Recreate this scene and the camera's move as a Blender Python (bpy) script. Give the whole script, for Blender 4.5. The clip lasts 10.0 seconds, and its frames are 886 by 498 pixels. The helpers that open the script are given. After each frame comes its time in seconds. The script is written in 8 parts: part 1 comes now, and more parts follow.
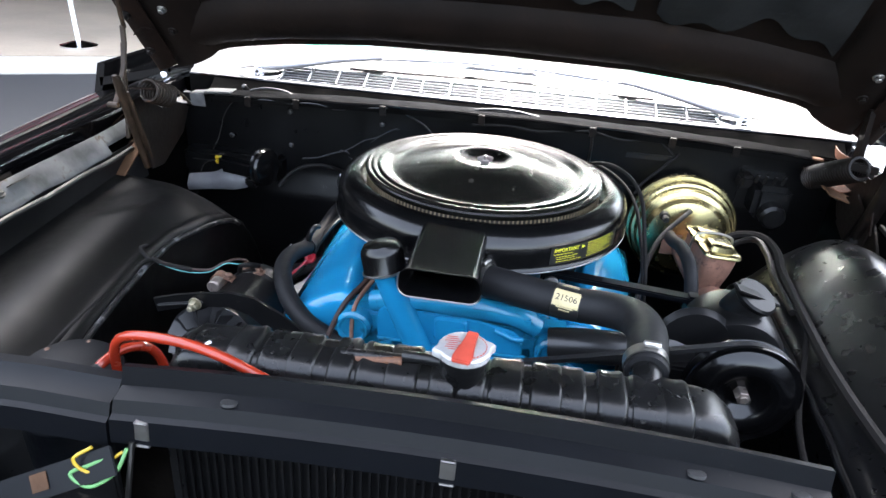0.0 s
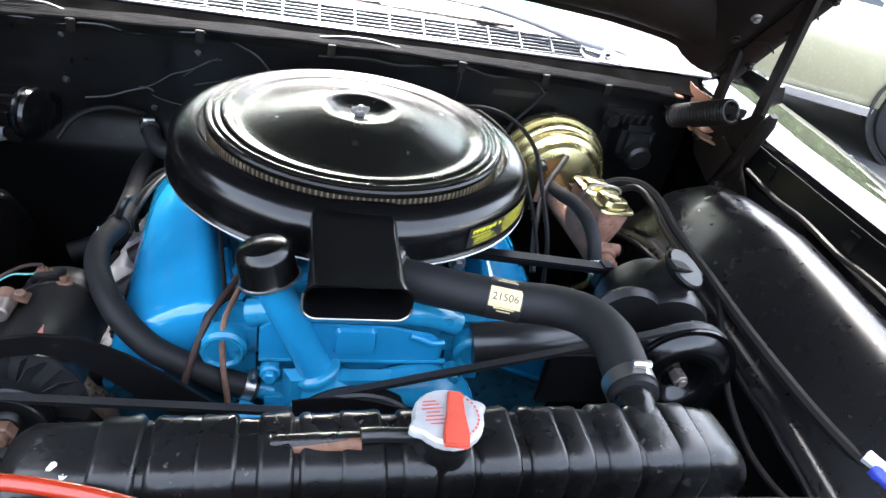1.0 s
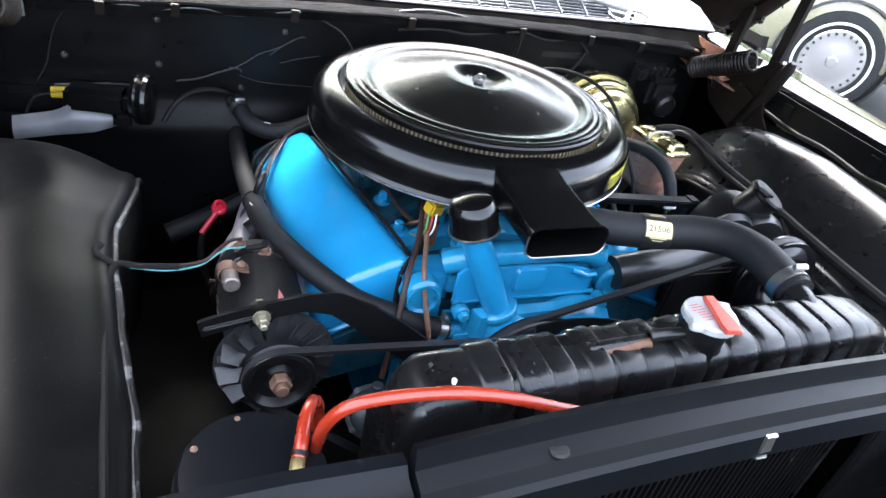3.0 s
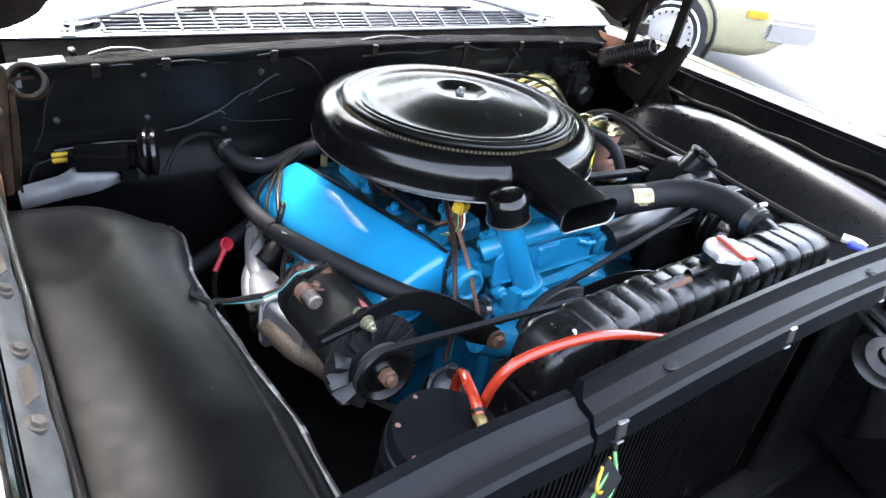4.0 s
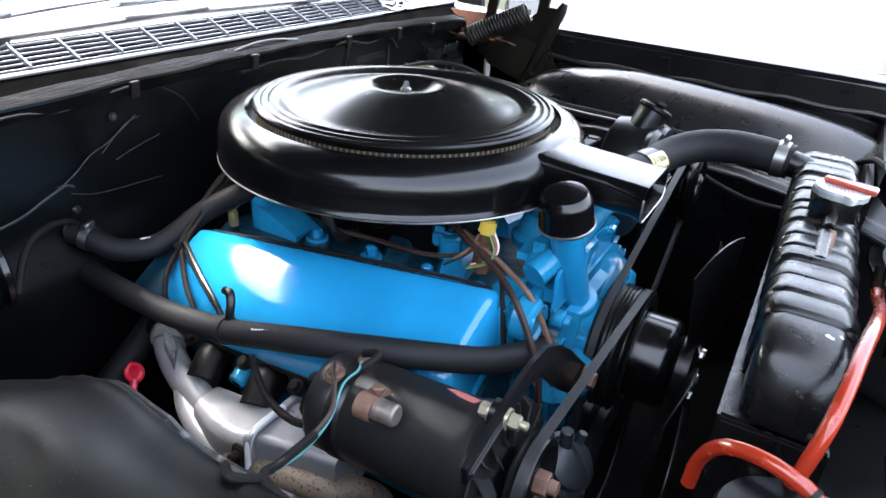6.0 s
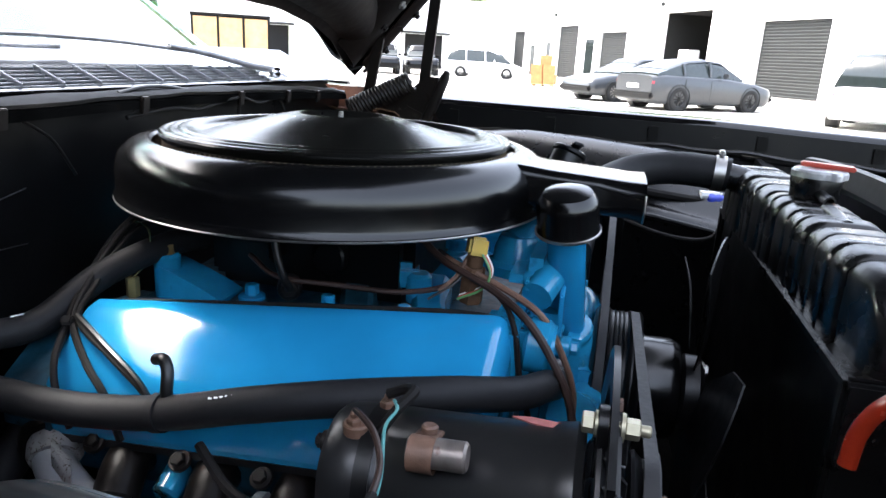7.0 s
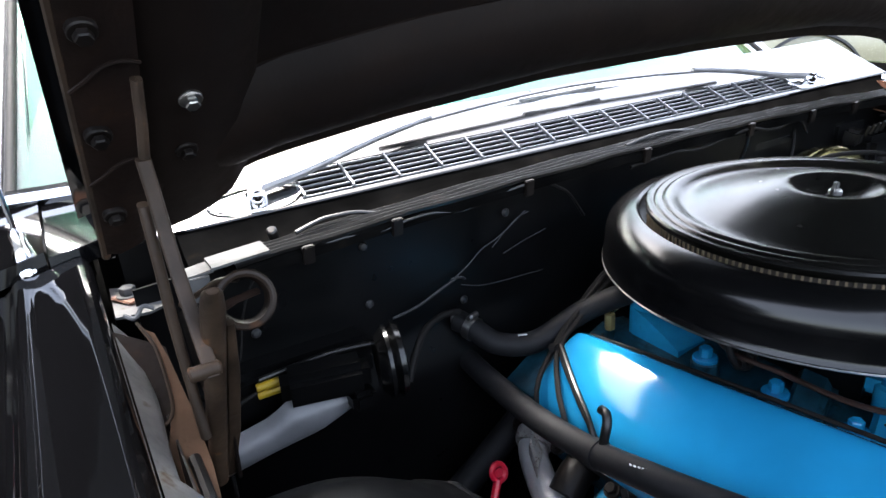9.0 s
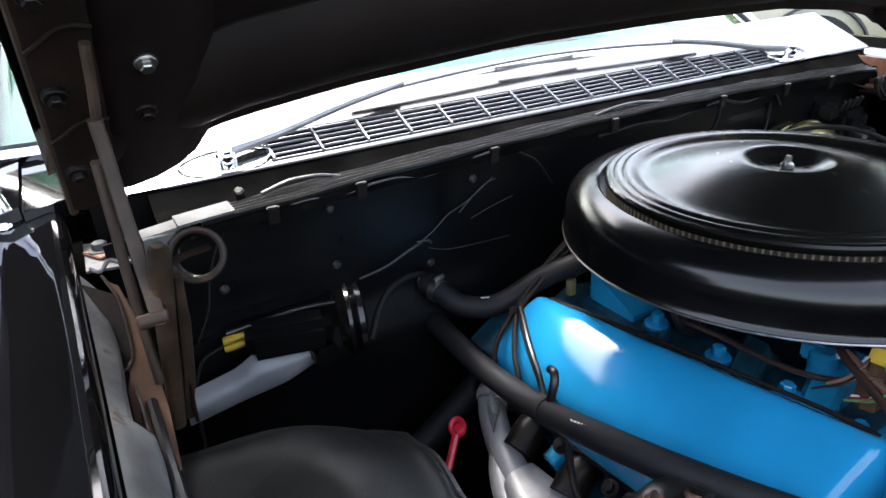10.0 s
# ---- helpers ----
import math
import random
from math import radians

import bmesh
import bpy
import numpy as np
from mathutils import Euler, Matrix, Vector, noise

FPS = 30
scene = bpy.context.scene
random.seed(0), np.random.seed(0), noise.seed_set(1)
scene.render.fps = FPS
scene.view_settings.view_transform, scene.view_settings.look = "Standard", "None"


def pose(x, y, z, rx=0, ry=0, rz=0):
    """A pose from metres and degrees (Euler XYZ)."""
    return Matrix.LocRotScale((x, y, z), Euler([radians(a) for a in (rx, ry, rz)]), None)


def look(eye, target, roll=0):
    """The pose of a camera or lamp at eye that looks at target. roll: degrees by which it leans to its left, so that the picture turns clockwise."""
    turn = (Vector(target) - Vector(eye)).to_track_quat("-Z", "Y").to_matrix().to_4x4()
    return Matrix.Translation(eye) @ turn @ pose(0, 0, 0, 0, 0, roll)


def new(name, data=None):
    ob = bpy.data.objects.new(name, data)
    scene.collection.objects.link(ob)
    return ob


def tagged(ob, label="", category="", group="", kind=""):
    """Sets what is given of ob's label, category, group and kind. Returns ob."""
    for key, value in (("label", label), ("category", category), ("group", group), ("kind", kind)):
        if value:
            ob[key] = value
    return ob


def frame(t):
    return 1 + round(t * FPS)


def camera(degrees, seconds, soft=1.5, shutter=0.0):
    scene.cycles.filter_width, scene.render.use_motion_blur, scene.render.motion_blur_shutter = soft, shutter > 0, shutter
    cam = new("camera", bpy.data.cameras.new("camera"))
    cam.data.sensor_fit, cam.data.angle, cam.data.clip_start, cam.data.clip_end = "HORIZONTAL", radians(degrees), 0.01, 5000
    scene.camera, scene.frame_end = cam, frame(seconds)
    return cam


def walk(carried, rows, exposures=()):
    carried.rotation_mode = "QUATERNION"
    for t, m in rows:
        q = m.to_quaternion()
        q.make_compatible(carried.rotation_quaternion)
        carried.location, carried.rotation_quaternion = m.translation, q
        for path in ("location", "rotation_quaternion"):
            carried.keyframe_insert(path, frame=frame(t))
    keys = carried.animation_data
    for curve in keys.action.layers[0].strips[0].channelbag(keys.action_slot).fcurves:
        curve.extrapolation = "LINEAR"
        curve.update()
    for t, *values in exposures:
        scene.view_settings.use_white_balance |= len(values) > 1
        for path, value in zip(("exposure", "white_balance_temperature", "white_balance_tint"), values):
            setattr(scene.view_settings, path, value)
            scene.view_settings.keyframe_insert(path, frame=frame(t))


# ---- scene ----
cam = camera(66.9, 10.0)
PATH = [
    (0, (0.0980, 0.3277, 1.4011), (-0.1040, 2.1074, 0.5113), 4.39),
    (0.2, (0.0060, 0.4210, 1.4150), (-0.1200, 2.1110, 0.3550), 5.9),
    (0.5, (-0.0590, 0.4888, 1.3963), (0.1070, 2.2230, 0.4139), 9.44),
    (0.8, (-0.0870, 0.5470, 1.4000), (0.2370, 2.1300, 0.2230), 12.0),
    (1, (-0.0770, 0.5619, 1.3819), (0.4090, 2.1868, 0.3220), 12.16),
    (1.5, (-0.0690, 0.5939, 1.3665), (0.3229, 2.2319, 0.2879), 8.61),
    (2, (-0.1470, 0.6028, 1.3518), (0.2690, 2.2343, 0.2724), 8.98),
    (2.5, (-0.3300, 0.5798, 1.3655), (0.3747, 2.0847, 0.2527), 12.46),
    (2.7, (-0.3600, 0.5637, 1.3657), (0.3308, 2.0726, 0.2495), 12.22),
    (3.8, (-0.7070, 0.5093, 1.4028), (0.4002, 1.8220, 0.3777), 12.05),
    (4, (-0.7160, 0.5446, 1.3912), (0.3769, 1.8710, 0.3684), 9.21),
    (4.5, (-0.7390, 0.6509, 1.3914), (0.4326, 1.9222, 0.3859), 7.09),
    (5, (-0.8630, 0.8034, 1.3802), (0.4875, 1.8744, 0.3657), 7.52),
    (5.5, (-0.8210, 0.8565, 1.3522), (0.6189, 1.8123, 0.3456), 5.86),
    (5.7, (-0.7760, 0.8873, 1.3209), (0.6959, 1.8274, 0.3465), 4.37),
    (6.8, (-0.7610, 1.1377, 1.0980), (1.0701, 1.6071, 0.4448), 4.68),
    (7, (-0.7620, 1.1434, 1.0945), (1.1084, 1.5927, 0.5470), 3.13),
    (7.5, (-0.7650, 1.1550, 1.1017), (1.0828, 1.7360, 0.6039), -0.19),
    (8, (-0.7720, 1.1775, 1.1221), (0.9302, 2.0604, 0.5539), -1.95),
    (8.5, (-0.7520, 1.0958, 1.1973), (0.6020, 2.3704, 0.4610), -3.97),
    (8.7, (-0.7280, 1.0590, 1.2330), (0.4240, 2.5220, 0.5040), -4.80),
    (9, (-0.7340, 1.0611, 1.2710), (0.1853, 2.6747, 0.5286), -4.11),
    (9.2, (-0.7280, 1.0490, 1.2730), (0.1060, 2.7020, 0.5150), -5.00),
    (9.5, (-0.7010, 1.0225, 1.2769), (0.1799, 2.6324, 0.4819), -3.26),
    (10, (-0.7040, 1.0103, 1.2758), (0.1799, 2.5995, 0.4432), -3.12),
]
EXPOSURES = [(0.0, 3.75), (1.0, 4.0), (2.5, 4.12), (3.8, 4.18), (4.6, 4.15), (5.2, 4.16), (5.7, 4.07), (6.8, 3.42), (7.4, 3.05), (8.0, 2.95), (8.5, 3.2), (9.0, 3.3), (10.0, 3.2)]
walk(cam, [(t, look(eye, target, roll)) for t, eye, target, roll in PATH], EXPOSURES)

# ---- light ----
world = bpy.data.worlds.new("overcast")
scene.world = world
world.use_nodes = True
wn, wl = world.node_tree.nodes, world.node_tree.links
wn.clear()
sky = wn.new("ShaderNodeTexSky")
sky.sky_type, sky.sun_disc = "NISHITA", False
sky.sun_elevation, sky.sun_rotation = radians(62), radians(4)
sky.air_density, sky.dust_density, sky.ozone_density = 1.0, 4.0, 1.0
grey = wn.new("ShaderNodeHueSaturation")
grey.inputs["Saturation"].default_value = 0.6
back = wn.new("ShaderNodeBackground")
back.inputs["Strength"].default_value = 0.15
wout = wn.new("ShaderNodeOutputWorld")
wl.new(sky.outputs["Color"], grey.inputs["Color"])
wl.new(grey.outputs["Color"], back.inputs["Color"])
wl.new(back.outputs["Background"], wout.inputs["Surface"])

sun_data = bpy.data.lights.new("sun", "SUN")
sun_data.energy, sun_data.angle, sun_data.color = 0.7, radians(14), (1.0, 0.98, 0.95)
sun = new("sun", sun_data)
sun.matrix_world = look((0.4, 6.2, 10.3), (0, 1.2, 0.9))


# ---- materials ----
def paint(name, colour, rough=0.5, metal=0.0, var=0.15, scale=9.0, bump=0.0, bscale=60.0, coat=0.0, dust=None, dusty=0.0, rvar=0.12, spec=0.5):
    """A surface with a broad and a fine variation, a fine relief, and dust or rust in blotches."""
    m = bpy.data.materials.new(name)
    m.use_nodes = True
    n, l = m.node_tree.nodes, m.node_tree.links
    b = n["Principled BSDF"]
    co = n.new("ShaderNodeTexCoord")
    big = n.new("ShaderNodeTexNoise")
    big.inputs["Scale"].default_value, big.inputs["Detail"].default_value = scale, 5
    fine = n.new("ShaderNodeTexNoise")
    fine.inputs["Scale"].default_value, fine.inputs["Detail"].default_value = bscale, 4
    l.new(co.outputs["Object"], big.inputs["Vector"])
    l.new(co.outputs["Object"], fine.inputs["Vector"])
    ramp = n.new("ShaderNodeValToRGB")
    ramp.color_ramp.elements[0].position, ramp.color_ramp.elements[1].position = 0.3, 0.7
    ramp.color_ramp.elements[0].color = (*[c * (1 - var) for c in colour], 1)
    ramp.color_ramp.elements[1].color = (*[min(1, c * (1 + var)) for c in colour], 1)
    l.new(big.outputs["Fac"], ramp.inputs["Fac"])
    top = ramp.outputs["Color"]
    if dust:
        mask = n.new("ShaderNodeMath")
        mask.operation = "MULTIPLY"
        l.new(big.outputs["Fac"], mask.inputs[0])
        l.new(fine.outputs["Fac"], mask.inputs[1])
        cut = n.new("ShaderNodeMapRange")
        cut.inputs["From Min"].default_value, cut.inputs["From Max"].default_value = 0.34 - 0.2 * dusty, 0.46 - 0.2 * dusty
        l.new(mask.outputs[0], cut.inputs["Value"])
        mix = n.new("ShaderNodeMix")
        mix.data_type = "RGBA"
        l.new(cut.outputs["Result"], mix.inputs["Factor"])
        l.new(top, mix.inputs["A"])
        mix.inputs["B"].default_value = (*dust, 1)
        top = mix.outputs["Result"]
    l.new(top, b.inputs["Base Color"])
    rr = n.new("ShaderNodeMapRange")
    rr.inputs["To Min"].default_value, rr.inputs["To Max"].default_value = max(0.02, rough - rvar), min(1, rough + rvar)
    l.new(fine.outputs["Fac"], rr.inputs["Value"])
    l.new(rr.outputs["Result"], b.inputs["Roughness"])
    b.inputs["Metallic"].default_value = metal
    b.inputs["Coat Weight"].default_value = coat
    b.inputs["Coat Roughness"].default_value = 0.08
    b.inputs["Specular IOR Level"].default_value = spec
    if bump:
        bp = n.new("ShaderNodeBump")
        bp.inputs["Strength"].default_value, bp.inputs["Distance"].default_value = bump, 0.002
        l.new(fine.outputs["Fac"], bp.inputs["Height"])
        l.new(bp.outputs["Normal"], b.inputs["Normal"])
    return m


def speckle(m, scale, level, colour):
    """Scattered small specks of another colour on a material."""
    n, l = m.node_tree.nodes, m.node_tree.links
    b = n["Principled BSDF"]
    src = b.inputs["Base Color"].links[0].from_socket
    co = n.new("ShaderNodeTexCoord")
    noise = n.new("ShaderNodeTexNoise")
    noise.inputs["Scale"].default_value, noise.inputs["Detail"].default_value, noise.inputs["Roughness"].default_value = scale, 3, 0.6
    l.new(co.outputs["Object"], noise.inputs["Vector"])
    edge = n.new("ShaderNodeMapRange")
    edge.inputs["From Min"].default_value, edge.inputs["From Max"].default_value = level, level + 0.04
    l.new(noise.outputs["Fac"], edge.inputs["Value"])
    mix = n.new("ShaderNodeMix")
    mix.data_type = "RGBA"
    l.new(edge.outputs["Result"], mix.inputs["Factor"])
    l.new(src, mix.inputs["A"])
    mix.inputs["B"].default_value = (*colour, 1)
    l.new(mix.outputs["Result"], b.inputs["Base Color"])


M_GLOSS = paint("gloss_black_enamel", (0.0021, 0.0021, 0.0023), 0.20, var=0.25, rvar=0.06, bump=0.03, bscale=40, dust=(0.012, 0.011, 0.010), dusty=-0.35, spec=0.42)
# Olive cast in the base stands in for the hillside's reflection; specks are dust.
M_LID = paint("olive_reflection_dusty_lid", (0.0034, 0.0033, 0.0028), 0.25, var=0.3, scale=5, rvar=0.06, bump=0.02, bscale=40, dust=(0.013, 0.0125, 0.009), dusty=-0.22, spec=0.34)
speckle(M_LID, 260, 0.70, (0.05, 0.045, 0.03))
M_SATIN = paint("satin_black_paint", (0.0044, 0.0044, 0.0047), 0.34, var=0.3, rvar=0.12, bump=0.08, bscale=70, dust=(0.06, 0.05, 0.04), dusty=-0.25, spec=0.3)
M_APRON = paint("satin_black_inner_fender", (0.003, 0.003, 0.0034), 0.28, var=0.15, scale=5, rvar=0.03, bump=0.06, bscale=45, dust=(0.02, 0.018, 0.015), dusty=-0.3)
M_FIRE = paint("dull_black_firewall", (0.0024, 0.0024, 0.0026), 0.34, var=0.45, rvar=0.16, bump=0.25, bscale=22, dust=(0.014, 0.012, 0.010), dusty=-0.33, spec=0.16)
M_CORE = paint("semi_gloss_grey_black_support", (0.0026, 0.0031, 0.0042), 0.40, var=0.2, rvar=0.08, bump=0.04, bscale=80, dust=(0.02, 0.02, 0.02), dusty=-0.35, spec=0.15)
M_RAD = paint("brushed_black_tank_paint", (0.0052, 0.0052, 0.0054), 0.29, var=0.4, scale=14, rvar=0.16, bump=0.5, bscale=34, dust=(0.03, 0.029, 0.027), dusty=-0.2, spec=0.38)
speckle(M_RAD, 75, 0.66, (0.040, 0.039, 0.036))
M_RUBBER = paint("black_rubber_hose", (0.0075, 0.0075, 0.0084), 0.62, var=0.15, rvar=0.08, bump=0.06, bscale=120, spec=0.25)
M_SEAL = paint("worn_rubber_seal", (0.0055, 0.0050, 0.0048), 0.36, var=0.4, scale=30, rvar=0.1, bump=0.2, bscale=50, dust=(0.028, 0.022, 0.018), dusty=-0.15, spec=0.45)
M_BELT = paint("v_belt_rubber", (0.013, 0.013, 0.014), 0.55, var=0.2, bump=0.2, bscale=150, spec=0.3)
M_BLUE = paint("light_blue_engine_enamel", (0.011, 0.205, 0.405), 0.11, var=0.10, scale=12, rvar=0.05, bump=0.05, bscale=26, coat=0.2)
M_CAST = paint("blue_painted_casting", (0.012, 0.190, 0.345), 0.22, var=0.22, scale=18, rvar=0.12, bump=0.35, bscale=34, dust=(0.012, 0.040, 0.052), dusty=0.05, spec=0.45)
# Oil grime, plus the shade below the air cleaner, put into one dark blue.
M_GRIMESHADE = paint("grimed_and_shaded_blue_casting", (0.006, 0.040, 0.062), 0.5, var=0.6, scale=26, rvar=0.2, bump=0.5, bscale=80, dust=(0.004, 0.005, 0.005), dusty=0.15, spec=0.25)
M_GOLD = paint("gold_cadmium_plating", (0.46, 0.40, 0.20), 0.25, 1.0, var=0.3, scale=9, rvar=0.08, bump=0.04, bscale=60, dust=(0.30, 0.22, 0.12), dusty=-0.12)
M_RUSTY = paint("rusty_cast_iron", (0.20, 0.10, 0.068), 0.68, var=0.3, scale=25, bump=0.5, bscale=140, dust=(0.08, 0.04, 0.03), dusty=0.1)
# Base held darker: the far hinge's backlight is put into this colour.
M_HINGE = paint("rust_brown_hinge_steel", (0.0045, 0.0031, 0.0025), 0.45, 0.0, var=0.5, scale=22, bump=0.3, bscale=110, dust=(0.045, 0.018, 0.009), dusty=-0.12, spec=0.22)
M_RUSTPAN = paint("rust_stained_sheet_metal", (0.085, 0.046, 0.026), 0.75, 0.0, var=0.4, scale=20, bump=0.3, bscale=120, dust=(0.075, 0.033, 0.018), dusty=0.1, spec=0.15)
M_GEN = paint("worn_satin_black_generator", (0.0120, 0.0120, 0.0123), 0.30, var=0.15, scale=16, rvar=0.04, bump=0.12, bscale=80, dust=(0.012, 0.0115, 0.011), dusty=-0.45)
M_RUSTOR = paint("orange_rusted_sheet", (0.17, 0.070, 0.040), 0.6, var=0.5, scale=30, bump=0.4, bscale=120, dust=(0.06, 0.03, 0.022), dusty=0.05)
M_RUSTST = paint("orange_brown_rust", (0.085, 0.032, 0.012), 0.6, var=0.5, scale=70, bump=0.4, bscale=160, dust=(0.02, 0.012, 0.008), dusty=0.0)
M_VANE = paint("bare_grey_fan_steel", (0.017, 0.017, 0.018), 0.42, var=0.4, scale=40, rvar=0.12, bump=0.1, bscale=90)
M_SCRATCH = paint("scuffed_bare_crease", (0.016, 0.016, 0.0172), 0.5, var=0.6, scale=60, bump=0.2, bscale=150, dust=(0.006, 0.006, 0.006), dusty=0.05)
M_RUSTDK = paint("dark_rust_brown_plate", (0.007, 0.0036, 0.0024), 0.65, var=0.5, scale=18, bump=0.4, bscale=120, dust=(0.016, 0.0075, 0.004), dusty=-0.03, spec=0.12)
M_ZINC = paint("yellow_zinc_bolt", (0.34, 0.31, 0.22), 0.4, 0.7, var=0.2, scale=60, rvar=0.1)
M_BRASS = paint("dull_brass", (0.20, 0.15, 0.06), 0.45, 0.5, var=0.3, scale=50)
M_GRILLE = paint("bright_anodised_grille", (0.24, 0.25, 0.27), 0.32, 0.8, var=0.1, scale=20, rvar=0.08)
M_APRONM = paint("matt_dusty_inner_fender", (0.0020, 0.0021, 0.0023), 0.42, var=0.45, scale=4, rvar=0.12, bump=0.06, bscale=45, dust=(0.0075, 0.0078, 0.0070), dusty=-0.06, spec=0.15)
speckle(M_APRONM, 430, 0.70, (0.13, 0.12, 0.09))
M_EDGE = paint("scuffed_black_edge", (0.006, 0.006, 0.006), 0.36, var=0.4, scale=30, bump=0.3, bscale=80)
speckle(M_EDGE, 45, 0.57, (0.10, 0.10, 0.10))
M_MANI = paint("silver_white_manifold_paint", (0.27, 0.27, 0.28), 0.42, 0.4, var=0.15, scale=14, bump=0.3, bscale=90, dust=(0.13, 0.115, 0.10), dusty=-0.02)
M_FLAKE = paint("flaking_white_paint_over_rust", (0.20, 0.195, 0.19), 0.55, 0.1, var=0.2, scale=20, bump=0.5, bscale=90, dust=(0.14, 0.11, 0.085), dusty=0.0)
speckle(M_FLAKE, 300, 0.58, (0.05, 0.030, 0.020))
M_PIPE = paint("heat_stained_pipe", (0.20, 0.155, 0.110), 0.5, 0.15, var=0.3, scale=14, bump=0.4, bscale=90, dust=(0.075, 0.055, 0.040), dusty=0.05)
speckle(M_PIPE, 330, 0.58, (0.03, 0.020, 0.014))
# Lighter copy of the hinge rust; the near side's light is in the colour.
M_HINGELIT = paint("lit_copy_of_hinge_rust", (0.026, 0.0165, 0.0105), 0.5, 0.0, var=0.6, scale=24, bump=0.3, bscale=110, dust=(0.11, 0.048, 0.020), dusty=-0.02, spec=0.2)
M_SPRING = paint("dark_brown_spring_steel", (0.012, 0.0075, 0.005), 0.5, var=0.5, scale=40, bump=0.3, bscale=110, dust=(0.045, 0.020, 0.009), dusty=-0.05, spec=0.2)
M_BARE = paint("worn_bare_flange_edge", (0.090, 0.090, 0.090), 0.45, 0.1, var=0.5, scale=18, bump=0.3, bscale=80, dust=(0.055, 0.037, 0.020), dusty=0.02, spec=0.25)
M_COWLF = paint("dusty_cowl_front_face", (0.0030, 0.0029, 0.0028), 0.5, var=0.5, scale=16, bump=0.25, bscale=70, dust=(0.008, 0.0066, 0.0052), dusty=-0.08, spec=0.0)
M_TRIM = paint("turquoise_interior_trim", (0.10, 0.34, 0.32), 0.45, var=0.15, scale=10, rvar=0.08)
M_BACKING = paint("dark_turquoise_glass_backing", (0.010, 0.045, 0.046), 0.35, var=0.4, scale=7, rvar=0.1, dust=(0.03, 0.11, 0.11), dusty=-0.05)
M_WIPERD = paint("dull_grey_wiper_arm", (0.26, 0.26, 0.27), 0.38, 0.6, var=0.2, scale=30)
M_FLANGE = paint("rust_stained_brown_flange", (0.050, 0.044, 0.038), 0.5, 0.0, var=0.5, scale=26, bump=0.3, bscale=90, dust=(0.050, 0.031, 0.017), dusty=-0.03, spec=0.35)
M_PUMPG = paint("dark_grey_pump_casting", (0.017, 0.021, 0.024), 0.36, 0.1, var=0.25, scale=30, bump=0.2, bscale=110, dust=(0.014, 0.015, 0.015), dusty=0.0)
M_TAGR = paint("faded_red_tag", (0.34, 0.11, 0.10), 0.45, var=0.3, scale=60)
M_STEEL = paint("zinc_steel", (0.38, 0.37, 0.355), 0.34, 1.0, var=0.2, scale=30, rvar=0.12, bump=0.1, bscale=120)
M_CONDS = paint("tarnished_condenser_can", (0.20, 0.17, 0.15), 0.38, 0.6, var=0.3, scale=60, rvar=0.1, bump=0.1, bscale=120, dust=(0.10, 0.06, 0.045), dusty=-0.05)
M_CAPPAINT = paint("tin_plated_cap", (0.36, 0.36, 0.36), 0.38, 0.3, var=0.15, scale=60, rvar=0.1, bump=0.1, bscale=150)
M_CHROME = paint("chrome", (0.72, 0.73, 0.75), 0.1, 1.0, var=0.06, rvar=0.06)
M_COPPER = paint("corroded_copper_terminal", (0.13, 0.070, 0.046), 0.55, 0.1, var=0.35, scale=60, bump=0.3, bscale=200)
M_ORANGE = paint("orange_red_rubber_hose", (0.27, 0.022, 0.008), 0.26, var=0.15, scale=20, rvar=0.06, coat=0.2)
M_RED = paint("red_plastic", (0.42, 0.006, 0.025), 0.3, var=0.08)
M_REDTAG = paint("red_enamel_lever", (0.38, 0.055, 0.035), 0.35, var=0.2, scale=40)
M_YELLOW = paint("yellow_plastic", (0.38, 0.25, 0.012), 0.4, var=0.1)
M_BROWN = paint("brown_wire", (0.030, 0.016, 0.012), 0.45, var=0.25, scale=30, spec=0.3)
M_WIRE = paint("dark_wire", (0.009, 0.0082, 0.0078), 0.66, var=0.2, spec=0.12)
M_GREEN = paint("green_wire", (0.09, 0.24, 0.08), 0.45)
M_TEALW = paint("teal_wire", (0.06, 0.22, 0.21), 0.45)
M_TEETH = paint("tan_wire_mesh", (0.16, 0.12, 0.07), 0.6, var=0.4, scale=120)
M_CLOTH = paint("frayed_woven_filter", (0.018, 0.013, 0.008), 0.8, var=0.4, scale=90, bump=0.5, bscale=300)
M_LABEL = paint("aged_cream_label", (0.50, 0.41, 0.22), 0.5, var=0.12, scale=50)
M_LABELK = paint("black_decal", (0.012, 0.012, 0.012), 0.35)
M_INK = paint("black_ink", (0.02, 0.02, 0.02), 0.6)
M_DECALY = paint("yellow_decal_ink", (0.75, 0.68, 0.05), 0.5)
M_WHITE = paint("white_ink", (0.75, 0.75, 0.74), 0.55)
M_FELT = paint("torn_grey_hood_insulation", (0.008, 0.0085, 0.0085), 0.8, var=0.7, scale=9, bump=1.0, bscale=45, dust=(0.034, 0.035, 0.034), dusty=-0.14, spec=0.2)
M_HOOD = paint("dusty_black_hood_underside", (0.0062, 0.0038, 0.0028), 0.6, var=0.45, scale=6, bump=0.3, bscale=60, dust=(0.013, 0.007, 0.004), dusty=0.0, spec=0.12)
M_BODY = paint("black_car_lacquer", (0.0018, 0.0018, 0.0021), 0.06, var=0.2, rvar=0.03, spec=0.42)
M_COWLTOP = paint("waxed_black_cowl_lacquer", (0.0022, 0.0022, 0.0026), 0.16, var=0.2, rvar=0.04, coat=0.9)
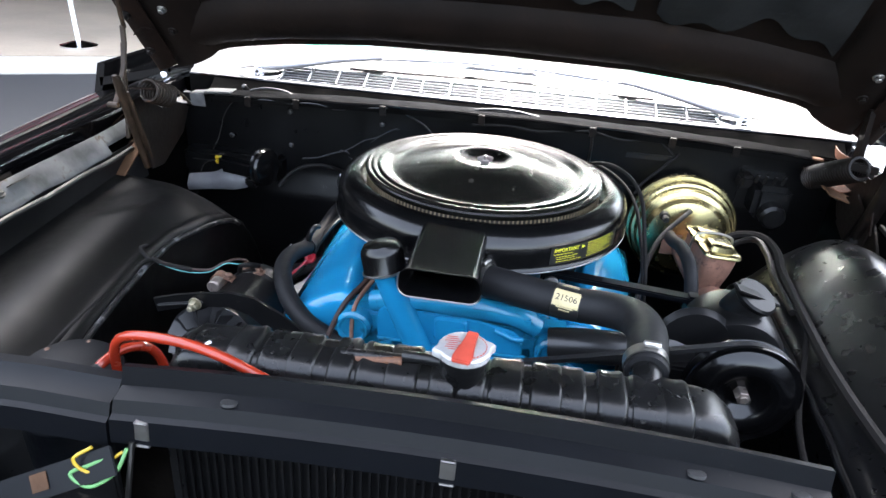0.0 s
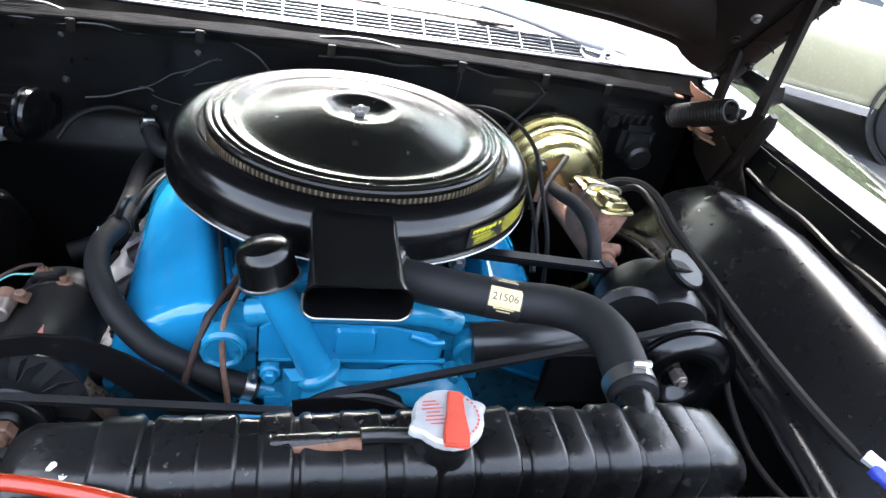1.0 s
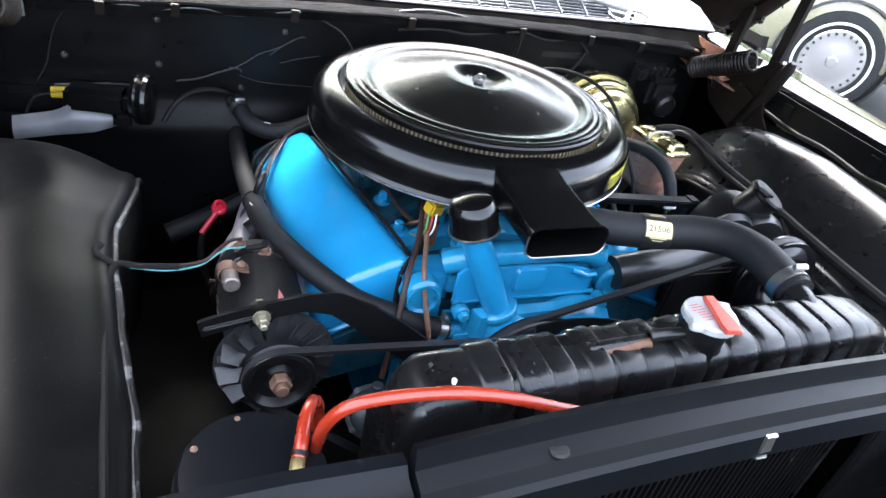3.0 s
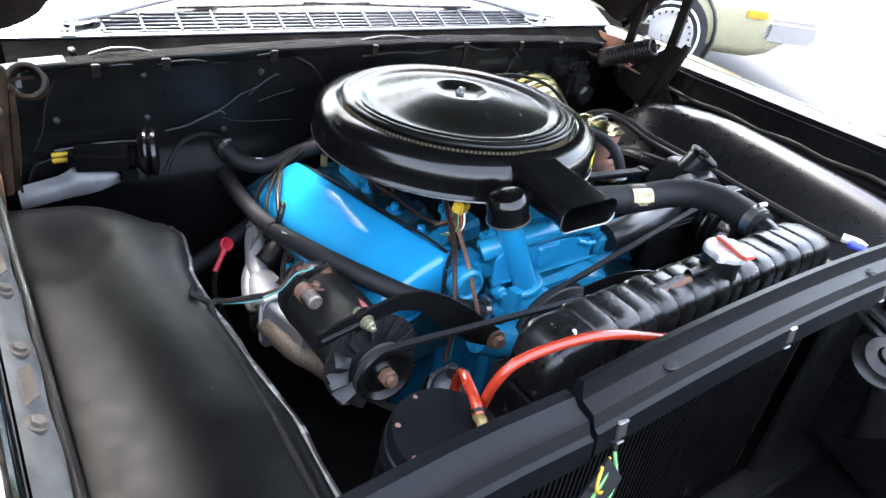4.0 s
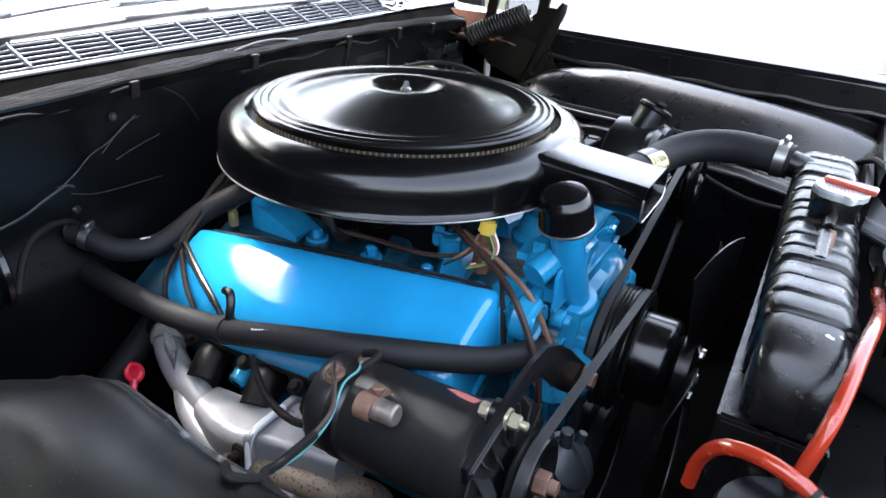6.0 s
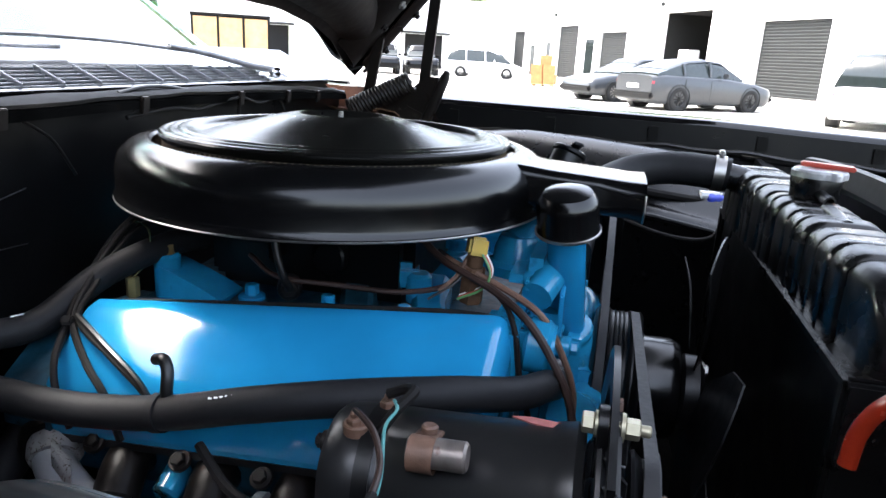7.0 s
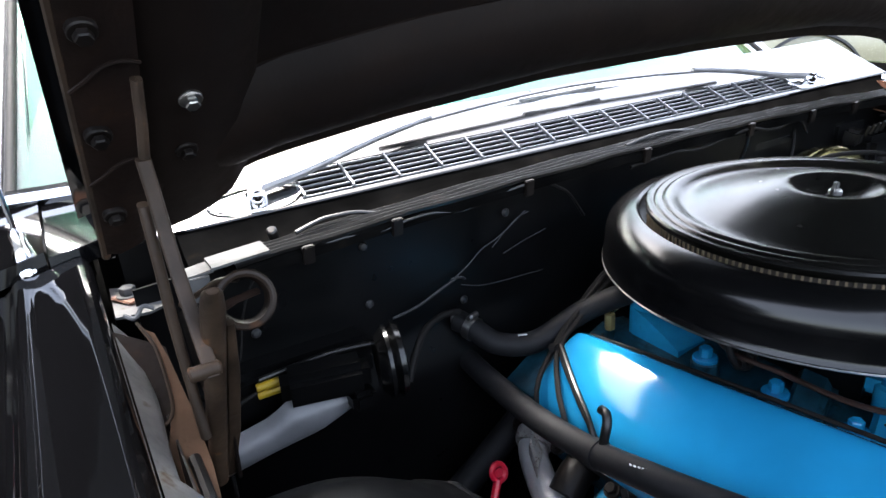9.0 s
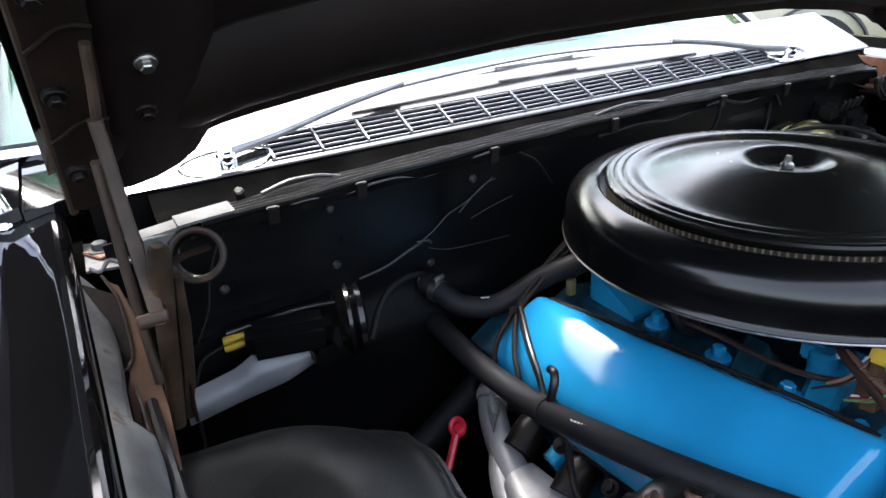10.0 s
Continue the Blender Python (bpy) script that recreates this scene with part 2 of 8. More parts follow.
# The pan is dark and glossy; its pale sheen is put in as grey.
M_GREYP = paint("sheen_grey_pan_and_plate", (0.13, 0.13, 0.135), 0.34, var=0.4, scale=11, bump=0.15, bscale=50, dust=(0.12, 0.115, 0.11), dusty=0.0)
M_ASPH = paint("sunlit_asphalt", (0.024, 0.025, 0.027), 0.85, var=0.2, scale=0.6, bump=0.6, bscale=180)
M_TYRE = paint("tyre_rubber", (0.006, 0.006, 0.0062), 0.8, var=0.2, bump=0.2, bscale=60)
M_WALL = paint("white_stucco_wall", (0.80, 0.79, 0.77), 0.9, var=0.05, scale=0.8, bump=0.4, bscale=40)
M_DOOR = paint("grey_roll_up_door", (0.017, 0.019, 0.018), 0.7, var=0.1, scale=2)
# Near-black stands in for the shade inside the open units.
M_SHADEIN = paint("shade_black_interior", (0.004, 0.004, 0.004), 0.9)
M_WCAR = paint("cream_white_car_paint", (0.32, 0.295, 0.19), 0.25, var=0.05, coat=0.4)
M_GCAR = paint("grey_metallic_car_paint", (0.030, 0.033, 0.037), 0.32, 0.0, var=0.05, coat=0.3)
M_BAY = paint("matt_black_bay_bottom", (0.0050, 0.0048, 0.0046), 0.85, var=0.5, scale=12, bump=0.4, bscale=60, spec=0.05)
M_SILV = paint("silver_white_car_paint", (0.72, 0.73, 0.74), 0.25, 0.1, var=0.05, coat=0.8)
M_AMBER = paint("amber_lens", (0.75, 0.26, 0.02), 0.25)
M_STACK = paint("orange_brown_stack", (0.42, 0.19, 0.07), 0.8, var=0.15, scale=4)
M_WOOD = paint("tan_plywood", (0.55, 0.36, 0.17), 0.7, var=0.15, scale=3)
M_BARK = paint("bark", (0.030, 0.040, 0.012), 0.9, var=0.4)
M_BLUEP = paint("blue_plastic_wrap", (0.05, 0.08, 0.55), 0.25, var=0.3, scale=60)


def leaf_material(name, colour):
    m = paint(name, colour, 0.6, var=0.0)
    n, l = m.node_tree.nodes, m.node_tree.links
    geo = n.new("ShaderNodeNewGeometry")
    ramp = n.new("ShaderNodeValToRGB")
    ramp.color_ramp.elements[0].color = (*[c * 0.5 for c in colour], 1)
    ramp.color_ramp.elements[1].color = (*[c * 1.6 for c in colour], 1)
    l.new(geo.outputs["Random Per Island"], ramp.inputs["Fac"])
    l.new(ramp.outputs["Color"], n["Principled BSDF"].inputs["Base Color"])
    return m


M_LEAF = leaf_material("sunlit_foliage", (0.055, 0.10, 0.020))


def glass(name, tint, rough=0.0):
    m = bpy.data.materials.new(name)
    m.use_nodes = True
    b = m.node_tree.nodes["Principled BSDF"]
    b.inputs["Base Color"].default_value = (*tint, 1)
    b.inputs["Transmission Weight"].default_value = 1
    b.inputs["Roughness"].default_value = rough
    b.inputs["IOR"].default_value = 1.5
    b.inputs["Specular IOR Level"].default_value = 0.3
    return m


M_GLASS = glass("green_tinted_glass", (0.55, 0.80, 0.68))
M_DARKGLASS = paint("dark_car_glass", (0.022, 0.028, 0.027), 0.06, var=0.1, rvar=0.02, spec=0.6)


# ---- mesh tools ----
def smooth(me, angle=38):
    me.polygons.foreach_set("use_smooth", [True] * len(me.polygons))
    me.set_sharp_from_angle(angle=radians(angle))


def base(ob):
    m = Matrix.Identity(4)
    while ob:
        m = ob.matrix_basis @ m
        ob = ob.parent
    return m


def obj(name, bm, mat, angle=38):
    bmesh.ops.recalc_face_normals(bm, faces=bm.faces)
    me = bpy.data.meshes.new(name)
    bm.to_mesh(me)
    bm.free()
    me.materials.append(mat)
    smooth(me, angle)
    return new(name, me)


def part(name, bm, material, parent, label="", angle=38):
    """Links a bmesh, given in world metres, as one mesh under its thing or part."""
    bm.transform(base(parent).inverted())
    ob = obj(name, bm, material, angle)
    ob.parent = parent
    return tagged(ob, label)


def thing(name, at, label, category, group="", kind=""):
    ob = new(name)
    ob.empty_display_size = 0.05
    ob.matrix_basis = Matrix.Translation(at)
    return tagged(ob, label, category, group, kind)


def single(name, bm, material, at, label, category, group="", kind="", angle=38):
    bm.transform(Matrix.Translation(at).inverted())
    ob = obj(name, bm, material, angle)
    ob.location = at
    return tagged(ob, label, category, group, kind)


def merge(*bms):
    out = bms[0]
    for b in bms[1:]:
        me = bpy.data.meshes.new("tmp")
        b.to_mesh(me)
        b.free()
        out.from_mesh(me)
        bpy.data.meshes.remove(me)
    return out


def turned(bm, m):
    bm.transform(m)
    return bm


def axis_pose(a, b):
    """The pose whose z runs from a towards b, at a."""
    d = Vector(b) - Vector(a)
    return Matrix.Translation(a) @ d.to_track_quat("Z", "Y").to_matrix().to_4x4()


def box(size, at=(0, 0, 0), bevel=0.0, rot=(0, 0, 0), seg=2):
    bm = bmesh.new()
    bmesh.ops.create_cube(bm, size=1)
    bm.transform(Matrix.Diagonal((*size, 1)))
    if bevel:
        bmesh.ops.bevel(bm, geom=bm.edges[:], offset=bevel, segments=seg, affect="EDGES", clamp_overlap=True)
    bm.transform(pose(*at, *rot))
    return bm


def lathe(profile, m=None, seg=32, arc=None, start=0.0):
    """Turns (radius, height) pairs round z; closes at radius 0."""
    bm = bmesh.new()
    rings = []
    n = seg if arc is None else seg + 1
    for r, z in profile:
        if r < 1e-6:
            rings.append([bm.verts.new((0, 0, z))])
        else:
            rings.append([bm.verts.new((r * math.cos(start + (arc or 2 * math.pi) * i / seg), r * math.sin(start + (arc or 2 * math.pi) * i / seg), z)) for i in range(n)])
    for a, b in zip(rings, rings[1:]):
        for i in range(seg):
            j = (i + 1) % n
            if len(a) == 1 and len(b) == 1:
                continue
            if len(a) == 1:
                bm.faces.new((a[0], b[i], b[j]))
            elif len(b) == 1:
                bm.faces.new((a[i], a[j], b[0]))
            else:
                bm.faces.new((a[i], a[j], b[j], b[i]))
    if m is not None:
        bm.transform(m)
    return bm


def rod(a, b, r, seg=16, bevel=0.0, r2=None):
    """A round bar from a to b with softened ends."""
    h = (Vector(b) - Vector(a)).length
    r2 = r if r2 is None else r2
    e = min(bevel, h / 3, r * 0.8, r2 * 0.8)
    prof = [(0, 0), (r - e, 0), (r, e), (r2, h - e), (r2 - e, h), (0, h)] if e > 0 else [(0, 0), (r, 0), (r2, h), (0, h)]
    return lathe(prof, axis_pose(a, b), seg)


def hexnut(a, b, r, bevel=0.0):
    return rod(a, b, r, 6, bevel)


def bolt(at, d, r=0.007, h=0.006, washer=0.0):
    """A hexagon head with a washer, standing on at along d."""
    d = Vector(d).normalized()
    at = Vector(at)
    bm = rod(at - d * 0.004, at + d * 0.0018, washer or r * 1.5, 16, 0.0006)
    return merge(bm, rod(at + d * 0.0015, at + d * h, r, 6, 0.001))


def curve_points(pts, sub=6):
    p = [Vector(q) for q in pts]
    p = [p[0] * 2 - p[1]] + p + [p[-1] * 2 - p[-2]]
    out = []
    for i in range(1, len(p) - 2):
        for k in range(sub):
            t = k / sub
            a, b, c, d = p[i - 1:i + 3]
            out.append(0.5 * (2 * b + (c - a) * t + (2 * a - 5 * b + 4 * c - d) * t * t + (3 * b - a - 3 * c + d) * t ** 3))
    return out + [p[-2]]


def tube(pts, r, seg=10, sub=6, radii=None, hollow=0.0, ripple=0.0):
    """A hose or wire along a smooth line; hollow gives its ends a bore."""
    line = curve_points(pts, sub) if sub > 1 else [Vector(q) for q in pts]
    n = len(line)
    bm = bmesh.new()
    up = None
    rings = []
    for i, c in enumerate(line):
        d = (line[min(i + 1, n - 1)] - line[max(i - 1, 0)]).normalized()
        if up is None:
            up = d.orthogonal().normalized()
        up = (up - d * up.dot(d)).normalized()
        side = d.cross(up)
        rad = r if radii is None else radii[0] + (radii[1] - radii[0]) * i / (n - 1)
        if ripple:
            rad *= 1 + ripple * (1 if i % 2 else -1)
        rings.append([bm.verts.new(c + (up * math.cos(2 * math.pi * k / seg) + side * math.sin(2 * math.pi * k / seg)) * rad) for k in range(seg)])
    if hollow:
        for end, step in ((0, 1), (-1, -1)):
            src = rings[end]
            c = sum((v.co for v in src), Vector()) / seg
            inner = [bm.verts.new(c + (v.co - c) * hollow) for v in src]
            d = (line[step] - line[0]) if end == 0 else (line[-2] - line[-1])
            deep = [bm.verts.new(v.co + d.normalized() * r * 2) for v in inner]
            for k in range(seg):
                j = (k + 1) % seg
                bm.faces.new((src[k], src[j], inner[j], inner[k]))
                bm.faces.new((inner[k], inner[j], deep[j], deep[k]))
            bm.faces.new(deep)
    for a, b in zip(rings, rings[1:]):
        for k in range(seg):
            j = (k + 1) % seg
            bm.faces.new((a[k], a[j], b[j], b[k]))
    if not hollow:
        bm.faces.new(rings[0])
        bm.faces.new(rings[-1])
    return bm


def loft(rings, caps=True, closed=True):
    bm = bmesh.new()
    vs = [[bm.verts.new(p) for p in ring] for ring in rings]
    n = len(vs[0])
    for a, b in zip(vs, vs[1:]):
        for i in range(n if closed else n - 1):
            j = (i + 1) % n
            bm.faces.new((a[i], a[j], b[j], b[i]))
    if caps and closed:
        bm.faces.new(vs[0])
        bm.faces.new(vs[-1])
    return bm


def prism(outline, a, b, plane="xz", bevel=0.0):
    """A flat outline given in a plane, thick from a to b along the third axis."""
    put = {"xz": lambda u, v, w: (u, w, v), "xy": lambda u, v, w: (u, v, w), "yz": lambda u, v, w: (w, u, v)}[plane]
    bm = loft([[put(u, v, a) for u, v in outline], [put(u, v, b) for u, v in outline]])
    if bevel:
        bmesh.ops.recalc_face_normals(bm, faces=bm.faces)
        bmesh.ops.bevel(bm, geom=bm.edges[:], offset=bevel, segments=2, affect="EDGES", clamp_overlap=True)
    return bm


def rounded(w, h, r, n=5):
    """A rectangle outline about the origin with round corners."""
    out = []
    for cx, cy, a0 in ((w / 2 - r, h / 2 - r, 0), (-w / 2 + r, h / 2 - r, 90), (-w / 2 + r, -h / 2 + r, 180), (w / 2 - r, -h / 2 + r, 270)):
        out += [(cx + r * math.cos(radians(a0 + 90 * k / n)), cy + r * math.sin(radians(a0 + 90 * k / n))) for k in range(n + 1)]
    return out


def sheet(f, nu, nv, thick=(0, 0, -0.002)):
    """A surface f(u, v), u and v from 0 to 1, with a thickness."""
    bm = bmesh.new()
    t = Vector(thick)
    a = [[bm.verts.new(f(i / nu, j / nv)) for j in range(nv + 1)] for i in range(nu + 1)]
    b = [[bm.verts.new(v.co + t) for v in row] for row in a]
    for i in range(nu):
        for j in range(nv):
            bm.faces.new((a[i][j], a[i + 1][j], a[i + 1][j + 1], a[i][j + 1]))
            bm.faces.new((b[i][j], b[i][j + 1], b[i + 1][j + 1], b[i + 1][j]))
    rim = [a[i][0] for i in range(nu + 1)] + [a[nu][j] for j in range(1, nv + 1)] + [a[i][nv] for i in range(nu - 1, -1, -1)] + [a[0][j] for j in range(nv - 1, 0, -1)]
    low = [b[i][0] for i in range(nu + 1)] + [b[nu][j] for j in range(1, nv + 1)] + [b[i][nv] for i in range(nu - 1, -1, -1)] + [b[0][j] for j in range(nv - 1, 0, -1)]
    for k in range(len(rim)):
        j = (k + 1) % len(rim)
        bm.faces.new((rim[k], low[k], low[j], rim[j]))
    return bm


def interp(table, x):
    xs = [p[0] for p in table]
    if isinstance(table[0][1], tuple):
        return tuple(float(np.interp(x, xs, [p[1][k] for p in table])) for k in range(len(table[0][1])))
    return float(np.interp(x, xs, [p[1] for p in table]))


def text_mesh(body, size, depth=0.0003):
    cu = bpy.data.curves.new("txt", "FONT")
    cu.body, cu.size, cu.extrude = body, size, depth
    cu.align_x, cu.align_y = "CENTER", "CENTER"
    cu.resolution_u = 3
    ob = new("txt", cu)
    bpy.context.view_layer.update()
    me = bpy.data.meshes.new_from_object(ob.evaluated_get(bpy.context.evaluated_depsgraph_get()))
    bpy.data.objects.remove(ob)
    bm = bmesh.new()
    bm.from_mesh(me)
    return bm


def sliced(bm, axis, step):
    """Cuts a flat mesh across, so that it can follow a curve."""
    v = [w.co[axis] for w in bm.verts]
    lo, hi = min(v), max(v)
    no = Vector((0, 0, 0))
    no[axis] = 1
    for k in range(1, int((hi - lo) / step) + 1):
        bmesh.ops.bisect_plane(bm, geom=bm.verts[:] + bm.edges[:] + bm.faces[:], plane_co=no * (lo + k * step), plane_no=no)
    return bm


def clamp(at, d, r, name="hose_clamp", label="shiny steel worm-drive hose clamp on a rubber hose", parent=None, w=0.012):
    """A worm-drive band round a hose at a point, along d."""
    d = Vector(d).normalized()
    at = Vector(at)
    m = axis_pose(at - d * w / 2, at + d)
    band = lathe([(r + 0.0003, 0), (r + 0.0016, 0), (r + 0.0016, w), (r + 0.0003, w), (r + 0.0003, 0)], m, 28)
    side = m.to_3x3() @ Vector((0, 1, 0))
    side = Vector((0, 0, 1)) - d * d.z
    side = side.normalized() if side.length > 0.3 else m.to_3x3() @ Vector((0, 1, 0))
    cross = d.cross(side).normalized()
    c = at + side * (r + 0.0052)
    ob = thing(name, at, label, "hose clamp", "hose clamps") if parent is None else parent
    tgt = ob
    part("band", band, M_STEEL, tgt)
    part("screw_housing", merge(rod(c - cross * 0.008, c + cross * 0.006, 0.0042, 10, 0.001), hexnut(c + cross * 0.005, c + cross * 0.011, 0.004)), M_STEEL, tgt)
    return ob


# ---- the car's body round the engine bay ----
C = 0.03          # the car's centre line
FEN_Z = [(-0.6, 0.89), (0.8, 0.95), (1.6, 1.005), (2.2, 1.03)]


RISE = [(0.4, 0.045), (0.9, 0.040), (1.55, 0.004)]


def mx(s, off):
    return C + s * off


def fender(s, name, label, lift=0.0):
    """One front fender: inner flange, gutter, crown and outer skin."""
    ob = thing(name, (mx(s, 0.9), 1.0, 0.0), label, "fender", "front fenders")
    sec = [(0.735, -0.075), (0.739, -0.03), (0.743, -0.010), (0.749, -0.002), (0.757, 0.0), (0.770, 0.0005), (0.785, 0.0015), (0.803, 0.0025), (0.83, 0.001),
           (0.93, -0.012), (0.99, -0.028), (1.02, -0.045), (1.036, -0.075), (1.045, -0.13), (1.045, -0.35), (1.02, -0.60)]
    if s < 0:
        sec = [(0.759, -0.034), (0.7592, -0.018), (0.7602, -0.011), (0.7628, -0.005), (0.767, -0.001), (0.773, 0.0006), (0.785, 0.0008), (0.800, 0.0004), (0.815, -0.0006), (0.821, 0.0006), (0.8255, 0.0022), (0.8300, 0.0022), (0.8345, -0.0004),
               (0.8385, -0.006), (0.846, -0.011), (0.858, -0.0125), (0.868, -0.011), (0.877, -0.013), (0.89, -0.020), (0.93, -0.034), (0.99, -0.05), (1.02, -0.062), (1.036, -0.085), (1.045, -0.13), (1.045, -0.35), (1.02, -0.60)]
    def f(u, v):
        y = -0.35 + u * 2.2
        z = interp(FEN_Z, y)
        k = v * (len(sec) - 1)
        i = min(int(k), len(sec) - 2)
        o, h = [sec[i][n] + (sec[i + 1][n] - sec[i][n]) * (k - i) for n in (0, 1)]
        if s < 0:
            h -= 0.22 * max(0.0, min(o - 0.767, 0.06))
        return (mx(s, o), y, z + h + lift * interp(RISE, y) * max(0.0, min(1.0, (0.95 - o) / 0.12)))
    part("outer_skin", sheet(f, 22, 3 * (len(sec) - 1), (0, 0, -0.0015)), M_BODY, ob)
    def top(y):
        return interp(FEN_Z, y) + lift * interp(RISE, y)
    def g(u, v):
        y = 0.25 + u * 1.36
        return (mx(s, 0.735 + 0.004 * math.sin(3 * v)), y, top(y) - (0.05 if s > 0 else 0.07) - v * 0.09)
    part("inner_wall", sheet(g, 20, 4, (s * 0.002, 0, 0)), M_SATIN, ob, "dark dusty inner wall of the fender")
    if s > 0:
        part("inner_flange", sheet(lambda u, v: (mx(s, 0.7325 + 0.004 * (1 - v)), 0.2 + 1.62 * u, top(0.2 + 1.62 * u) - 0.012 - 0.050 * v), 20, 3, (s * 0.002, 0, 0)), M_FIRE, ob, "dull black inner flange")
        for k in range(5):
            yy = 0.62 + 0.22 * k
            part("flange_clip", box((0.004, 0.022, 0.03), (mx(s, 0.731), yy, top(yy) - 0.036), 0.001), M_FIRE, ob)
    seal = [(mx(s, 0.728), 0.3 + 1.25 * k / 24, top(0.3 + 1.25 * k / 24) - (0.061 if s > 0 else 0.078) + (0.003 if s > 0 else 0.0015) * math.sin(k * 1.9)) for k in range(25)]
    part("flange_seal", tube(seal, 0.005, 8, 2), M_SEAL, ob, "lumpy rubber seal along the flange")
    if s < 0:
        # bolted flange between fender and wheelhouse; it narrows beside the hinge opening
        def ledge(u, v):
            y = 0.30 + u * 1.19
            z = top(y) - 0.032 - 0.036 * v ** 1.4 + 0.0015 * math.sin(40 * y) * v
            return (mx(s, 0.7575 - 0.022 * v - 0.003 * v * v + 0.001 * math.sin(55 * y) * v), y, z)
        part("flange", sheet(ledge, 60, 6, (0, 0.0, -0.003)), M_BARE, ob, "worn grey and rust-brown bolted flange", angle=50)
        def narrow(u, v):
            y = 1.49 + u * 0.23
            return (mx(s, 0.7575 - (0.013 + 0.004 * math.sin(math.pi * u) ** 4) * v), y, top(y) - 0.024 - 0.022 * v - 0.008 * (1 - u))
        part("flange", sheet(narrow, 20, 4, (0, 0.0, -0.004)), M_BARE, ob, "worn flange strip beside the hinge opening", angle=50)
        for k in range(7):
            yy = 0.62 + 0.098 * k
            if k % 2 == 0:
                part("flange_lap", box((0.022, 0.046, 0.0016), (mx(s, 0.7475), yy + 0.045, top(yy + 0.045) - 0.0405), 0.0006, (0, -34, 2)), M_FLANGE, ob, "lapped brown plate")
            part("flange_bolt", bolt((mx(s, 0.7455), yy, top(yy) - 0.042), (0.5, 0, 0.85), 0.0062, 0.006, 0.010), M_FLANGE, ob, "rusty bolt")
        for yy, o, rz in ((1.10, 0.80, 20), (1.19, 0.79, 75), (1.52, 0.795, 40)):
            part("scuff", box((0.014, 0.004, 0.0006), (mx(s, o), yy, top(yy) - 0.0035 - 0.22 * (o - 0.767)), 0.0002, (3, -12, rz)), M_INK if yy < 1.5 else M_STEEL, ob, "small scuff in the paint")
    return ob


fender(-1, "fender", "glossy black front fender with a worn bolted inner flange", 1.0)
fender(1, "fender", "glossy black front fender with gutter and inner flange", 1.0)

APRON_Y = [(0.55, 0.70), (0.75, 0.775), (0.9, 0.82), (1.05, 0.845), (1.2, 0.857), (1.35, 0.862), (1.45, 0.85), (1.52, 0.825), (1.58, 0.785), (1.63, 0.72), (1.68, 0.62)]


EDGE_L = [(0.55, 0.512), (1.04, 0.514), (1.11, 0.524), (1.20, 0.531), (1.27, 0.537), (1.33, 0.536), (1.37, 0.528), (1.41, 0.519), (1.46, 0.514), (1.68, 0.510)]


def apron(s):
    """A wheelhouse panel: a swollen top that rolls over an inner edge into the bay."""
    def f(u, v):
        y = 0.55 + u * 1.13
        ze = interp(APRON_Y, y)
        zo = min(interp(FEN_Z, y) - (0.11 if s < 0 else 0.070), ze + (0.062 if s < 0 else 0.060))
        eo = interp(EDGE_L, y) - 0.003 if s < 0 else 0.505
        if v < 0.62:
            t = v / 0.62
            off = 0.74 - (0.72 - eo) * t
            z = zo + (ze - zo) * t + (0.020 if s < 0 else 0.068) * math.sin(math.pi * (t ** 1.35 if s < 0 else t)) ** 1.2
            q = ((y - 1.405) / 0.075) ** 2 + ((off - 0.672) / 0.055) ** 2
            z -= (0.005 if s < 0 else 0.006) / (1 + math.exp(min(40.0, (7 if y < 1.40 and s < 0 else 4) * (q - 1.0))))
        elif v < 0.76:
            a = (v - 0.62) / 0.14 * math.pi / 2
            off, z = eo + 0.02 - 0.02 * math.sin(a), ze - 0.02 * (1 - math.cos(a))
        else:
            t = (v - 0.76) / 0.24
            off, z = eo + 0.03 * t, ze - 0.02 - 0.30 * t
        return (mx(s, off), y, z)
    ob = thing("inner_fender", (mx(s, 0.62), 1.1, 0.5), "domed black wheelhouse panel of the engine bay, scuffed and dusty", "inner fender", "inner fenders")
    part("panel", sheet(f, 80, 64, (s * 0.001, 0, -0.002)), M_APRONM if s < 0 else M_APRON, ob, angle=60)
    edge = [(mx(s, (interp(EDGE_L, 0.62 + 0.93 * k / 30) - 0.004 if s < 0 else 0.503) + 0.0012 * math.sin(k * 2.3)), 0.62 + 0.93 * k / 30, interp(APRON_Y, 0.62 + 0.93 * k / 30) - 0.016) for k in range(31)]
    part("edge_bead", tube(edge, 0.005, 8, 2), M_SATIN if s > 0 else M_EDGE, ob, "raised bead along the inner edge")
    return ob


apron(-1)
apron(1)

# firewall with its top flange and the bulge of the heater box
fw = thing("wall_firewall", (C, 1.8, 0.4), "black firewall with creases and a rubber seal along its top", "firewall", kind="structure")
def seal_z(x):
    return 1.027 - 0.045 * (x - 0.06) ** 2
def fwf(u, v):
    x, z = -0.70 + 1.46 * u, 0.40 + (seal_z(-0.70 + 1.46 * u) - 0.408) * v
    y = 1.778 + 0.004 * math.sin(9 * x) * math.sin(11 * z)
    if z < 0.835 and x < -0.10:
        k = min(1, (0.835 - z) / 0.06) * min(1, (-0.10 - x) / 0.12)
        y -= 0.018 * k
    return (x, y, z)
part("panel", sheet(fwf, 60, 60, (0, 0.004, 0)), M_FIRE, fw)
